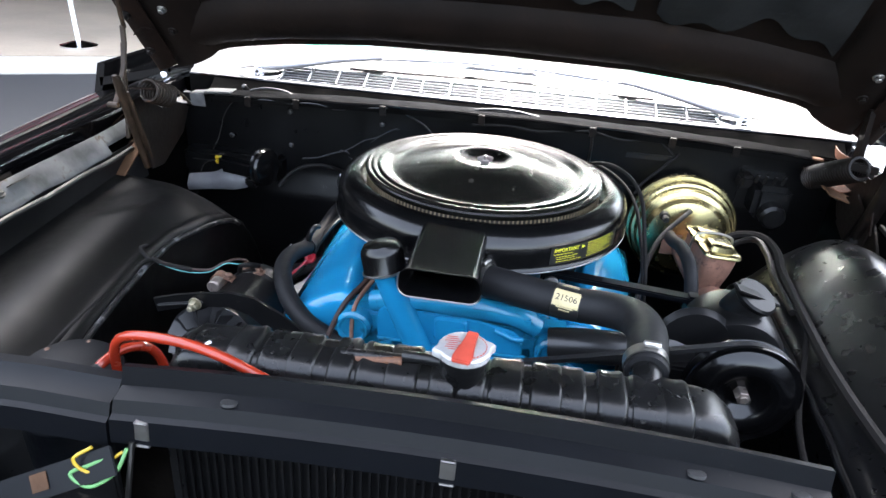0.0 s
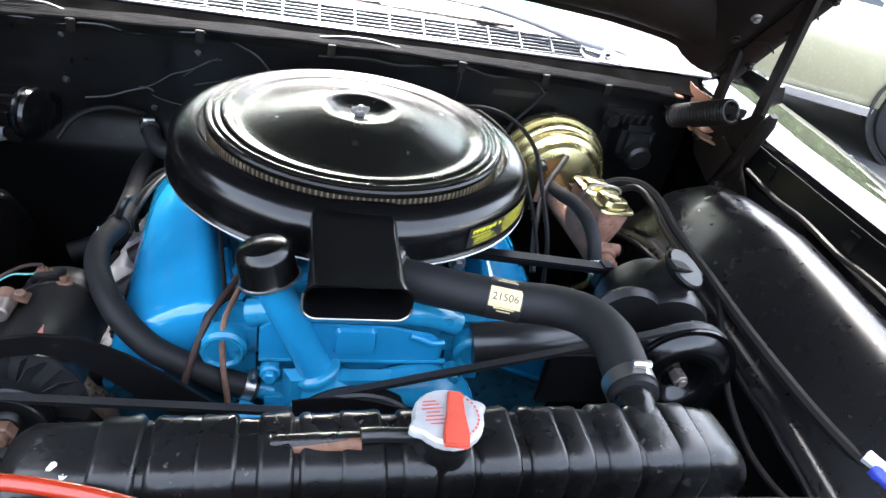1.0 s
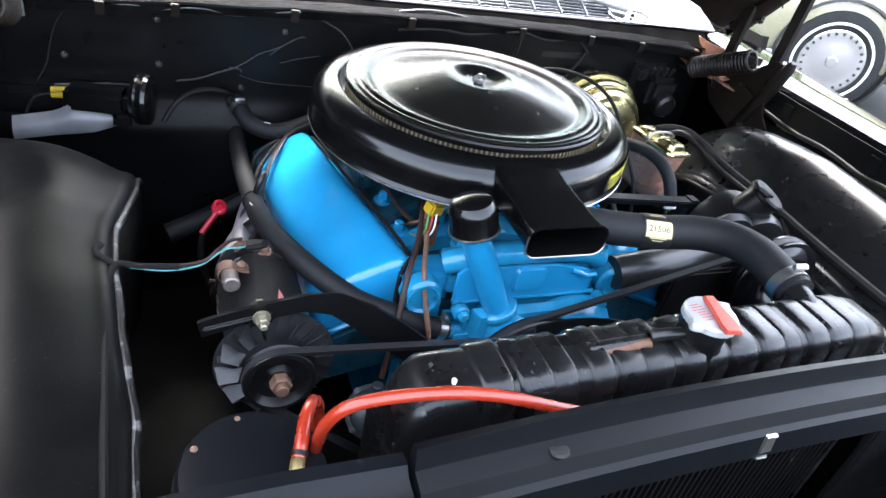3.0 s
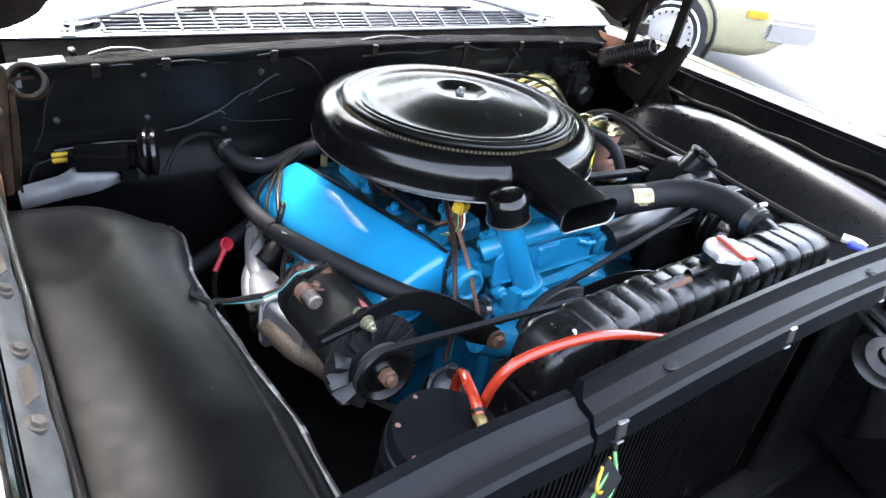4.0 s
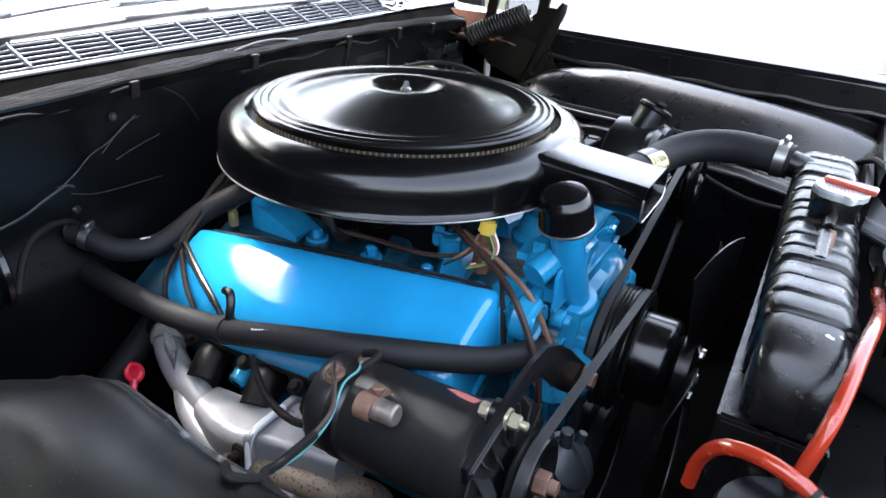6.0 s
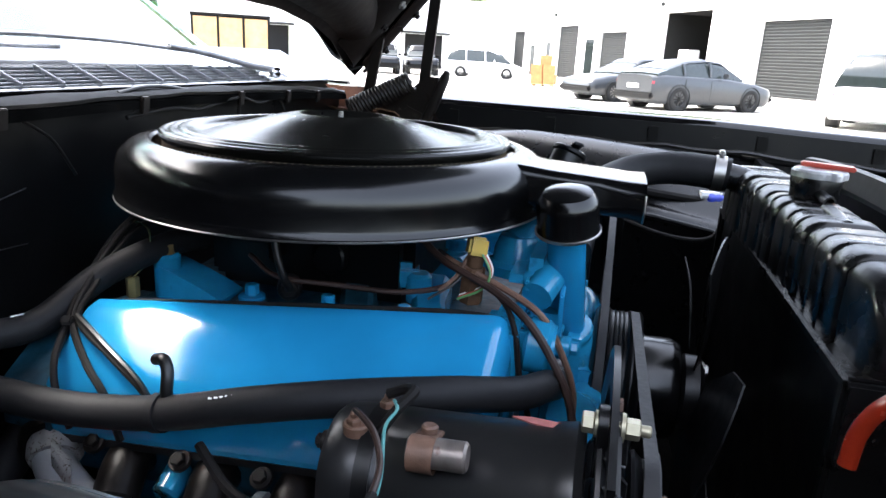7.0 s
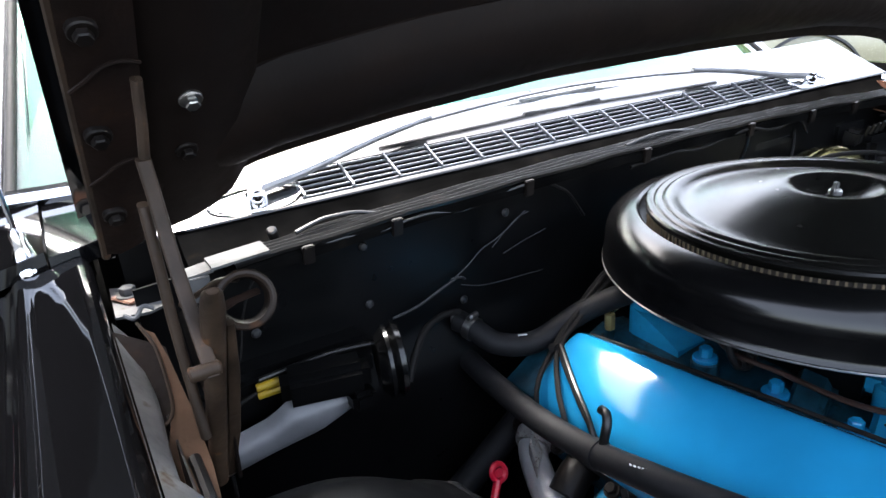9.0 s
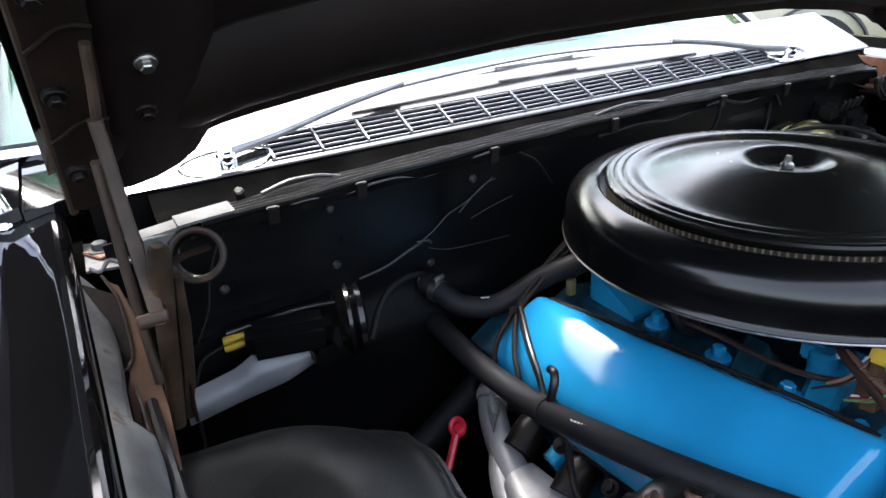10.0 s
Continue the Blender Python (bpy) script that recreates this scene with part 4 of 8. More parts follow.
        part("link", loft([[p + side * 0.012 * k1 + Vector((0.0048 * k2, 0, 0)) for k1, k2 in ((-1, -1), (1, -1), (1, 1), (-1, 1))] for p in (bot, bot.lerp(top, 0.5), top)]), HM, ob)
        part("link_pin", rod(bot - Vector((0.012, 0, 0)), bot + Vector((0.012, 0, 0)), 0.009, 12, 0.002), HM, ob)
    for y, z in ((1.58, 0.90), (1.70, 0.95)):
        part("hinge_bolt", bolt((X(0.690), y, z), (-s, 0, 0), 0.008, 0.009), HM, ob)
    return ob


def slope_z(y):
    """Height of the leaning hinge plate on the near side."""
    return 0.996 + 0.675 * (y - 1.659)


def sloped(outline, thick, lift=0.0):
    """A flat piece in the leaning plane, from an outline of x and y."""
    return loft([[(x, y, slope_z(y) + lift) for x, y in outline], [(x, y + thick * 0.56, slope_z(y) + lift - thick * 0.83) for x, y in outline]])


def flat_bar(pts, w, t):
    """A flat steel bar with rounded edges along a line; w across x, t deep."""
    return loft([[(x + u, y + v, z + 0.3 * v) for u, v in rounded(w, t, t * 0.4, 3)] for x, y, z in pts])


def near_hinge():
    """The worn hinge beside the fender: leaning plate with an opening, lever, two links, spring."""
    ob = thing("hood_hinge", (-0.69, 1.6, 0.87), "rust-brown worn hood hinge with lever, links and an open coil spring", "hinge", "hood hinges")
    part("bracket_plate", sloped([(-0.708, 1.667), (-0.697, 1.658), (-0.692, 1.633), (-0.687, 1.586), (-0.686, 1.545), (-0.690, 1.50), (-0.716, 1.50), (-0.713, 1.569), (-0.706, 1.586), (-0.7005, 1.600), (-0.6995, 1.644)], 0.003), M_RUSTPAN, ob, "tan rust-stained bracket plate")
    part("plate_edge", tube([(-0.7085, 1.669, slope_z(1.669) + 0.002), (-0.700, 1.645, slope_z(1.645) + 0.002), (-0.7005, 1.600, slope_z(1.600) + 0.002), (-0.7065, 1.586, slope_z(1.586) + 0.002), (-0.717, 1.583, slope_z(1.583) + 0.002)], 0.0016, 6, 4), M_HINGELIT, ob, "worn edge of the opening")
    # Added backing: shade of the empty space behind the opening, as dark colour.
    part("void_backing", sloped([(-0.735, 1.70), (-0.690, 1.67), (-0.690, 1.57), (-0.735, 1.57)], 0.002, -0.030), M_RUSTDK, ob, "dark sheet added for the shade behind the opening")
    part("lip", tube([(-0.716, 1.690, 1.006), (-0.708, 1.682, 1.004), (-0.699, 1.690, 1.010), (-0.690, 1.688, 1.006)], 0.0022, 8, 5), M_BARE, ob, "curled bright lip")
    part("bolted_plate", loft([[(x, y, 0.975 + dz) for x, y in ((-0.719, 1.850), (-0.690, 1.835), (-0.668, 1.800), (-0.672, 1.765), (-0.690, 1.756), (-0.722, 1.763))] for dz in (-0.003, 0.0)]), M_BARE, ob, "pale worn mounting plate")
    part("washer", box((0.026, 0.034, 0.003), (-0.702, 1.803, 0.9775), 0.001, (0, 0, 30)), M_RUSTOR, ob, "rusty square washer")
    part("hinge_bolt", bolt((-0.703, 1.806, 0.979), (0, 0, 1), 0.0085, 0.010), M_BARE, ob)
    lever = [((-0.6685, 1.481, 1.0945), 0.008, 0.007), ((-0.6685, 1.486, 1.090), 0.0145, 0.013), ((-0.669, 1.492, 1.078), 0.0175, 0.016), ((-0.671, 1.503, 1.050), 0.0165, 0.017), ((-0.674, 1.522, 1.005), 0.0155, 0.018), ((-0.677, 1.545, 0.950), 0.0145, 0.018), ((-0.681, 1.572, 0.885), 0.014, 0.016)]
    part("lever", loft([[(x + u, y + v * 0.9, z + v * 0.4) for u, v in rounded(w, d, w * 0.42, 4)] for (x, y, z), w, d in lever]), M_HINGELIT, ob, "thick curved lever with a rounded worn end", angle=50)
    part("lever_web", loft([[(x + u, y + v * 0.9, z + v * 0.4) for u, v in rounded(w, 0.006, 0.002, 2)] for (x, y, z), w in (((-0.6585, 1.500, 1.060), 0.006), ((-0.660, 1.520, 1.010), 0.010), ((-0.664, 1.550, 0.940), 0.010), ((-0.670, 1.575, 0.885), 0.008))]), M_HINGELIT, ob, "brown web along the lever")
    part("link", flat_bar([(-0.678, 1.538, 1.226), (-0.680, 1.546, 1.195), (-0.6825, 1.556, 1.168)], 0.0075, 0.010), M_HINGELIT, ob, "worn upper part of the link")
    part("link", flat_bar([(-0.6835, 1.552, 1.172), (-0.682, 1.548, 1.14), (-0.681, 1.535, 1.10), (-0.680, 1.512, 1.066), (-0.679, 1.486, 1.034)], 0.0105, 0.007), M_HINGELIT, ob, "grey-brown worn link")
    part("link", flat_bar([(-0.690, 1.556, 1.14), (-0.690, 1.549, 1.10), (-0.690, 1.546, 1.055), (-0.689, 1.535, 1.000), (-0.688, 1.528, 0.96)], 0.008, 0.008), M_HINGELIT, ob, "rust-brown inner link")
    part("link_pin", rod((-0.694, 1.488, 1.036), (-0.672, 1.488, 1.036), 0.0055, 12, 0.0015), M_HINGELIT, ob)
    a, b = Vector((-0.638, 1.534, 1.058)), Vector((-0.628, 1.596, 1.032))
    m = axis_pose(a, b)
    turns = 7.5
    coil = [m @ Vector((0.0205 * math.cos(k * 0.25), 0.0205 * math.sin(k * 0.25), (b - a).length * k / (turns * 8 * math.pi))) for k in range(int(turns * 8 * math.pi))]
    part("spring", tube(coil, 0.0030, 8, 1), M_SPRING, ob, "open rusty coil spring")
    part("spring_hook", tube([(-0.630, 1.594, 1.052), (-0.638, 1.640, 1.035), (-0.648, 1.690, 1.008), (-0.662, 1.735, 0.982)], 0.0030, 8, 5), M_HINGELIT, ob, "hooked end of the spring")
    part("side_plate", prism([(1.560, 0.885), (1.605, 0.880), (1.700, 0.925), (1.735, 0.975), (1.69, 0.995), (1.62, 1.000), (1.555, 1.040), (1.525, 1.040)], -0.6665, -0.6635, "yz", 0.001), M_HINGE, ob, "dark stamped side plate")
    part("spring_anchor", flat_bar([(-0.662, 1.515, 1.064), (-0.648, 1.530, 1.062), (-0.626, 1.545, 1.058)], 0.004, 0.008), M_RUSTDK, ob, "dark bar through the spring")
    return ob


near_hinge()
far_hinge(1)


# ---- engine ----
eng = thing("engine", (C, 1.4, 0.4), "light blue painted V8 engine with two valve covers", "engine")
part("block", box((0.34, 0.50, 0.34), (C, 1.45, 0.60), 0.02), M_CAST, eng)


def valve_cover(s):
    """A stamped cover on one bank, leaning outwards, with a rolled rim and a stepped inner wall."""
    def X(x):
        return x if s < 0 else 2 * C - x
    def section(y):
        t = (y - 1.23) / 0.43
        rx, rz = -0.146 - 0.060 * t, 0.855 - 0.022 * t
        ox, oz = -0.256 - 0.020 * t, 0.798 - 0.018 * t
        top = [(rx + 0.034, rz - 0.050), (rx + 0.013, rz - 0.012), (rx + 0.005, rz - 0.003), (rx - 0.006, rz), (rx - 0.020, rz - 0.005)]
        b4 = top[-1]
        return top + [(b4[0] + (ox - b4[0]) * k, b4[1] + (oz - b4[1]) * k + 0.004 * math.sin(math.pi * k)) for k in (0.25, 0.5, 0.75, 0.93)] + [(ox - 0.006, oz - 0.010), (ox - 0.009, oz - 0.026), (ox - 0.008, 0.738 - 0.014 * t)]
    rings = []
    rounds = []
    for n in range(8):
        th = radians(2 + 88 * n / 7)
        rounds.append((1.2135 + 0.021 * (1 - math.cos(th)) ** 1.15, math.sin(th) ** 0.85, 0.011 * (1 - math.sin(th)) ** 1.5))
    ends = [(1.661 - 0.020 * (1 - math.cos(radians(2 + 88 * n / 7))), math.sin(radians(2 + 88 * n / 7)) ** 0.8, 0.012 * (1 - math.sin(radians(2 + 88 * n / 7))) ** 1.5) for n in range(7, -1, -1)]
    for y, k, nar in rounds + [(1.252, 1.0, 0), (1.33, 1.0, 0), (1.42, 1.0, 0), (1.52, 1.0, 0), (1.60, 1.0, 0), (1.636, 1.0, 0)] + ends:
        sec = section(y)
        a, b = Vector((sec[0][0], sec[0][1])), Vector((sec[-1][0], sec[-1][1]))
        e = (b - a).normalized()
        ring = []
        for x, z in sec:
            d = Vector((x, z)) - a
            t = d.dot(e)
            foot = a + e * (t + nar * (1 - 2 * t / (b - a).length) * 2)
            q = foot + (d - e * t) * k
            ring.append((X(q.x), y, q.y))
        mid = (a + b) / 2 + Vector((0.006, -0.02))
        rings.append(ring + [(X(mid.x), y, mid.y)])
    ob = part("valve_cover", loft(rings), M_BLUE, eng, "glossy light blue stamped valve cover", angle=50)
    def rim(y, d=0.0):
        sec = section(y)
        a, b = sec[0], sec[-1]
        return [(X(a[0] + 0.010), y, a[1] - d), (X(a[0] + 0.012), y, a[1] - 0.006 - d), (X(b[0] + 0.002), y, b[1] - 0.008 - d), (X(b[0] + 0.001), y, b[1] - d)]
    part("flange", loft([rim(1.212), rim(1.44), rim(1.672)]), M_CAST, ob)
    fr_ = section(1.222)
    part("rolled_rim", tube([(X(section(y)[0][0] + 0.010), y, section(y)[0][1] - 0.001) for y in (1.668, 1.60, 1.50, 1.40, 1.30, 1.235)] + [(X(fr_[0][0] + 0.006), 1.220, fr_[0][1] - 0.003), (X(fr_[0][0] - 0.004), 1.2135, fr_[0][1] - 0.008)] + [(X(fr_[0][0] + (fr_[-1][0] - fr_[0][0]) * k), 1.2125, fr_[0][1] - 0.008 + (fr_[-1][1] - fr_[0][1] + 0.006) * k) for k in (0.3, 0.6, 0.95)], 0.0045, 8, 4), M_BLUE, ob)
    part("gasket", loft([rim(1.214, 0.007), rim(1.44, 0.007), rim(1.670, 0.007)]), M_SEAL, ob, "dark gasket edge")
    for y in (1.25, 1.36, 1.50, 1.62):
        q = section(y)[0]
        part("cover_bolt", bolt((X(q[0] + 0.006), y, q[1]), (-s * 0.4, 0, 0.9), 0.006, 0.006), M_BLUE, ob)
    part("inner_dent", loft([[(X(section(y)[1][0] + 0.012 + dx), y, section(y)[1][1] - 0.016 + dz) for dx, dz in ((0, 0.006), (0.007, 0), (0.002, -0.006), (-0.01, 0))] for y in (1.30, 1.33, 1.36, 1.39)]), M_BLUE, ob)
    head = [(-0.112, 0.795), (-0.262, 0.725), (-0.250, 0.660), (-0.07, 0.70), (-0.07, 0.79)]
    part("cylinder_head", loft([[(X(x), y, z) for x, z in head] for y in (1.205, 1.70)]), M_GRIMESHADE, eng)
    part("head_end", loft([[(X(x + 0.0), y, z) for x, z in ((-0.20, 0.80), (-0.245, 0.79), (-0.285, 0.765), (-0.285, 0.72), (-0.2, 0.72))] for y in (1.645, 1.690, 1.700)]), M_GRIMESHADE, eng)
    for k in range(4):
        y = 1.27 + 0.125 * k
        part("head_boss", rod((X(-0.255), y, 0.69), (X(-0.285), y, 0.675), 0.014, 14, 0.003), M_CAST, eng)


valve_cover(-1)
valve_cover(1)

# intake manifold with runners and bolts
part("intake_manifold", loft([[(x, y, z) for x, z in ((-0.135, 0.775), (-0.125, 0.800), (-0.09, 0.806), (C, 0.812), (0.15, 0.806), (0.185, 0.800), (0.195, 0.775))] for y in (1.235, 1.66)]), M_GRIMESHADE, eng)
for s in (-1, 1):
    for k, y in enumerate((1.300, 1.385)):
        part("runner", loft([[(mx(s, o), y + e + 0.012 * t, z) for e, z in ((-hw, zb), (-hw * 0.9, zt - 0.008), (-hw * 0.6, zt), (hw * 0.6, zt), (hw * 0.9, zt - 0.008), (hw, zb))] for t, (o, hw, zb, zt) in enumerate(((0.165, 0.024, 0.78, 0.812), (0.135, 0.022, 0.79, 0.828), (0.100, 0.022, 0.80, 0.838), (0.040, 0.028, 0.80, 0.842)))]), M_GRIMESHADE if k else M_CAST, eng, angle=25)
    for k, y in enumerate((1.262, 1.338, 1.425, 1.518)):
        part("bolt_boss", rod((mx(s, 0.147), y, 0.79), (mx(s, 0.147), y, 0.822), 0.017, 16, 0.003), M_GRIMESHADE, eng)
        part("manifold_bolt", merge(rod((mx(s, 0.147), y, 0.820), (mx(s, 0.147), y, 0.8250), 0.0155, 20, 0.001), rod((mx(s, 0.147), y, 0.825), (mx(s, 0.147), y, 0.838), 0.0078, 6, 0.0012)), M_BLUE, eng)
    for y, dz in ((1.338, -0.01),):
        part("casting_lump", merge(rod((mx(s, 0.09), y, 0.82), (mx(s, 0.09), y, 0.868 + dz), 0.015, 14, 0.004), box((0.05, 0.03, 0.03), (mx(s, 0.075), y + 0.02, 0.853), 0.008, (0, 0, 15))), M_CAST, eng)
part("rear_boss", merge(rod((-0.098, 1.640, 0.79), (-0.098, 1.640, 0.854), 0.016, 16, 0.003), loft([[(-0.115 + dx, y, z) for dx, z in ((0, 0.80), (0, t), (0.05, t), (0.05, 0.80))] for y, t in ((1.640, 0.842), (1.61, 0.832), (1.58, 0.820), (1.56, 0.81))])), M_CAST, eng)
# Enlarged black block, added as an occluder so the valley reads as shade.
part("carburettor", merge(box((0.20, 0.26, 0.09), (C, 1.475, 0.860), 0.015), rod((C, 1.46, 0.85), (C, 1.46, 0.93), 0.06, 24, 0.005), rod((-0.085, 1.44, 0.868), (-0.05, 1.44, 0.868), 0.02, 18, 0.003), box((0.04, 0.06, 0.035), (-0.075, 1.53, 0.872), 0.008)), M_FIRE, eng, "oversized black carburettor block that darkens the valley")
# front of the engine
part("timing_cover", merge(box((0.24, 0.05, 0.30), (C, 1.19, 0.655), 0.022, (0, 0, 0), 4), box((0.15, 0.07, 0.12), (-0.005, 1.163, 0.735), 0.032, (0, 0, 0), 5), box((0.09, 0.06, 0.10), (0.105, 1.168, 0.745), 0.028, (0, 22, 0), 5)), M_CAST, eng)
part("water_crossover", merge(box((0.26, 0.055, 0.050), (C, 1.205, 0.872), 0.020, (0, 0, 0), 5), box((0.24, 0.05, 0.055), (C, 1.20, 0.825), 0.018, (0, 0, 0), 4), tube([(-0.10, 1.20, 0.862), (-0.05, 1.185, 0.882), (0.03, 1.182, 0.886), (0.11, 1.19, 0.876), (0.15, 1.20, 0.855)], 0.017, 14, 5)), M_CAST, eng)
part("pump_lobe", lathe([(0.0, -0.095), (0.035, -0.090), (0.050, -0.06), (0.058, -0.02), (0.057, 0.01), (0.050, 0.035), (0.036, 0.055), (0.018, 0.064), (0, 0.066)], pose(-0.004, 1.176, 0.708, 0, 10, 0), 28), M_CAST, eng, "smooth bulging pump body", angle=70)
part("pump_lobe", tube([(0.03, 1.165, 0.755), (0.075, 1.160, 0.778), (0.112, 1.162, 0.782), (0.145, 1.170, 0.765), (0.160, 1.178, 0.735)], 0.030, 20, 6, (0.026, 0.034, 0.036, 0.033, 0.026)), M_CAST, eng, "rounded water passage", angle=70)
part("hose_stub", rod((-0.115, 1.172, 0.774), (-0.045, 1.176, 0.752), 0.0125, 16, 0.002), M_CAST, eng)
part("thermostat_housing", merge(lathe([(0, 0), (0.036, 0), (0.038, 0.012), (0.030, 0.016), (0.028, 0.03), (0.022, 0.045), (0, 0.05)], pose(0.0, 1.235, 0.855), 22), tube([(0.0, 1.235, 0.89), (0.02, 1.215, 0.915), (0.055, 1.195, 0.925)], 0.021, 16, 5)), M_CAST, eng)
for x, xb in ((-0.130, -0.118), (0.178, 0.170)):
    part("head_face", merge(rod((x, 1.205, 0.822), (x, 1.178, 0.820), 0.028, 24, 0.004), lathe([(0.021, 0.0), (0.024, 0.0), (0.024, 0.006), (0.021, 0.006), (0.018, 0.002), (0.0, 0.002), (0.0, -0.002), (0.021, -0.002)], axis_pose((x, 1.180, 0.820), (x, 1.1, 0.818)), 24), box((0.075, 0.05, 0.10), (xb, 1.222, 0.800), 0.012)), M_CAST, eng)
part("baffle_plate", prism([(-0.089, 0.812), (-0.089, 0.862), (-0.080, 0.870), (0.06, 0.868), (0.10, 0.860), (0.118, 0.856), (0.128, 0.846), (0.130, 0.812)], 1.172, 1.177, "xz", 0.0015), M_BLUE, eng, "flat blue sheet baffle")
part("baffle_emboss", loft([[(0.022 + u * k, y, 0.846 + v * k) for u, v in rounded(0.052, 0.042, 0.008)] for y, k in ((1.173, 1.0), (1.167, 0.86), (1.1665, 0.8))]), M_BLUE, eng)
part("baffle_rib", tube([(0.088, 1.171, 0.856), (0.102, 1.170, 0.852), (0.115, 1.170, 0.846), (0.132, 1.171, 0.846)], 0.0042, 10, 5), M_BLUE, eng)
part("baffle_edge", tube([(-0.089, 1.1735, 0.814), (-0.03, 1.1735, 0.813), (0.05, 1.1735, 0.8125), (0.139, 1.1735, 0.8135)], 0.0035, 8, 3), M_CAST, eng)
part("cover_slope", loft([[(x, y, z) for x, y, z in ((-0.06, 1.165, zb), (-0.05, 1.150, zt), (0.12, 1.150, zt + 0.004), (0.14, 1.165, zb))] for zb, zt in ((0.806, 0.800), (0.740, 0.728))]), M_CAST, eng)
part("water_pump", merge(rod((C, 1.17, 0.705), (C, 1.12, 0.705), 0.045, 24, 0.008), tube([(0.06, 1.14, 0.73), (0.115, 1.145, 0.742), (0.150, 1.155, 0.765)], 0.026, 18, 5), tube([(0.0, 1.14, 0.73), (-0.07, 1.14, 0.72), (-0.12, 1.15, 0.74)], 0.028, 14, 5)), M_CAST, eng)
for x, z in ((0.150, 0.800), (-0.075, 0.800)):
    part("front_bolt", merge(rod((x, 1.178, z), (x, 1.160, z), 0.012, 16, 0.002), rod((x, 1.161, z), (x, 1.152, z), 0.008, 6, 0.0015)), M_CAST, eng)
part("housing_lump", merge(rod((0.140, 1.185, 0.775), (0.140, 1.150, 0.772), 0.022, 20, 0.008), tube([(0.05, 1.155, 0.770), (0.10, 1.155, 0.762), (0.15, 1.160, 0.740)], 0.013, 12, 5)), M_CAST, eng)
part("filler_base", lathe([(0.072, -0.062), (0.066, -0.040), (0.054, -0.016), (0.043, 0.004), (0.034, 0.017), (0.0285, 0.027), (0.0275, 0.031), (0.0295, 0.034), (0.0300, 0.040), (0.0275, 0.044), (0.0, 0.044)], axis_pose((-0.004, 1.166, 0.766), (-0.085, 1.178, 0.945)), 32), M_CAST, eng, angle=60)
part("filler_tube", rod((-0.010, 1.167, 0.78), (-0.084, 1.178, 0.935), 0.0205, 24, 0.001), M_BLUE, eng)
cap_m = axis_pose((-0.080, 1.176, 0.930), (-0.091, 1.180, 0.973))
cap = thing("oil_filler_cap", (-0.084, 1.177, 0.924), "black domed breather cap on the blue oil filler tube", "oil cap")
part("shell", lathe([(0, 0.002), (0.028, 0.001), (0.0325, 0.0), (0.0335, 0.002), (0.0315, 0.006), (0.0315, 0.030), (0.030, 0.036), (0.025, 0.043), (0.012, 0.0465), (0, 0.047)], cap_m, 36), M_GLOSS, cap)
part("rim", lathe([(0.0322, 0.0), (0.034, 0.001), (0.034, 0.003), (0.0322, 0.004)], cap_m, 36), M_STEEL, cap, "worn bright rim")

# ---- air cleaner ----
AX, AY = 0.031, 1.474
ac = thing("air_cleaner", (AX, AY, 0.92), "large glossy black round air cleaner with ribbed lid and snorkel", "air cleaner")
am = pose(AX, AY, 0)
part("body", lathe([(0.06, 0.925), (0.255, 0.925), (0.2615, 0.926), (0.2625, 0.929), (0.2605, 0.932), (0.259, 0.936), (0.2597, 0.954), (0.2590, 0.963), (0.2560, 0.973), (0.250, 0.981), (0.242, 0.987), (0.232, 0.9905), (0.2225, 0.991), (0.2190, 0.9885), (0.2185, 0.964), (0.06, 0.962)], am, 96), M_GLOSS, ac)
part("lip", lathe([(0.2600, 0.9250), (0.2627, 0.9256), (0.2630, 0.9268), (0.2618, 0.9278)], am, 96), M_STEEL, ac, "worn bright bottom lip")
part("filter_element", lathe([(0.190, 0.963), (0.2065, 0.963), (0.2075, 0.977), (0.2065, 0.991), (0.190, 0.991)], am, 96), M_CLOTH, ac, "brown pleated filter edge showing in the gap")
part("mesh_teeth", merge(*[box((0.0016, 0.0022, 0.024), (AX + 0.2078 * math.cos(a), AY + 0.2078 * math.sin(a), 0.977), 0, (0, 0, math.degrees(a))) for a in [radians(360 * k / 180) for k in range(180)]]), M_TEETH, ac, "fine wire mesh of the filter")
part("lid", lathe([(0.198, 0.989), (0.2090, 0.990), (0.2115, 0.993), (0.2118, 0.998), (0.2095, 1.0005), (0.2060, 1.0010), (0.2040, 0.9998), (0.2018, 0.9998), (0.1998, 1.0016), (0.1960, 1.0022), (0.1938, 1.0010), (0.1914, 1.0010), (0.1892, 1.0028), (0.1850, 1.0034), (0.1800, 1.0026),
                   (0.173, 0.999), (0.169, 0.9965), (0.163, 0.996), (0.150, 0.9985), (0.120, 1.0065), (0.085, 1.0155), (0.060, 1.0205), (0.052, 1.0212), (0.046, 1.0195), (0.036, 1.0125), (0.024, 1.009), (0.0, 1.0085)], am, 96), M_LID, ac, "ribbed lid rising to a dimpled centre")
nut = part("wing_nut", merge(rod((AX, AY, 1.008), (AX, AY, 1.016), 0.0075, 16, 0.002), rod((AX, AY, 1.014), (AX, AY, 1.024), 0.0032, 10), box((0.020, 0.003, 0.009), (AX - 0.004, AY, 1.018), 0.0012, (0, -14, 20)), box((0.016, 0.003, 0.009), (AX + 0.006, AY + 0.002, 1.018), 0.0012, (0, 14, 20))), M_STEEL, ac, "zinc wing nut")
SN = []
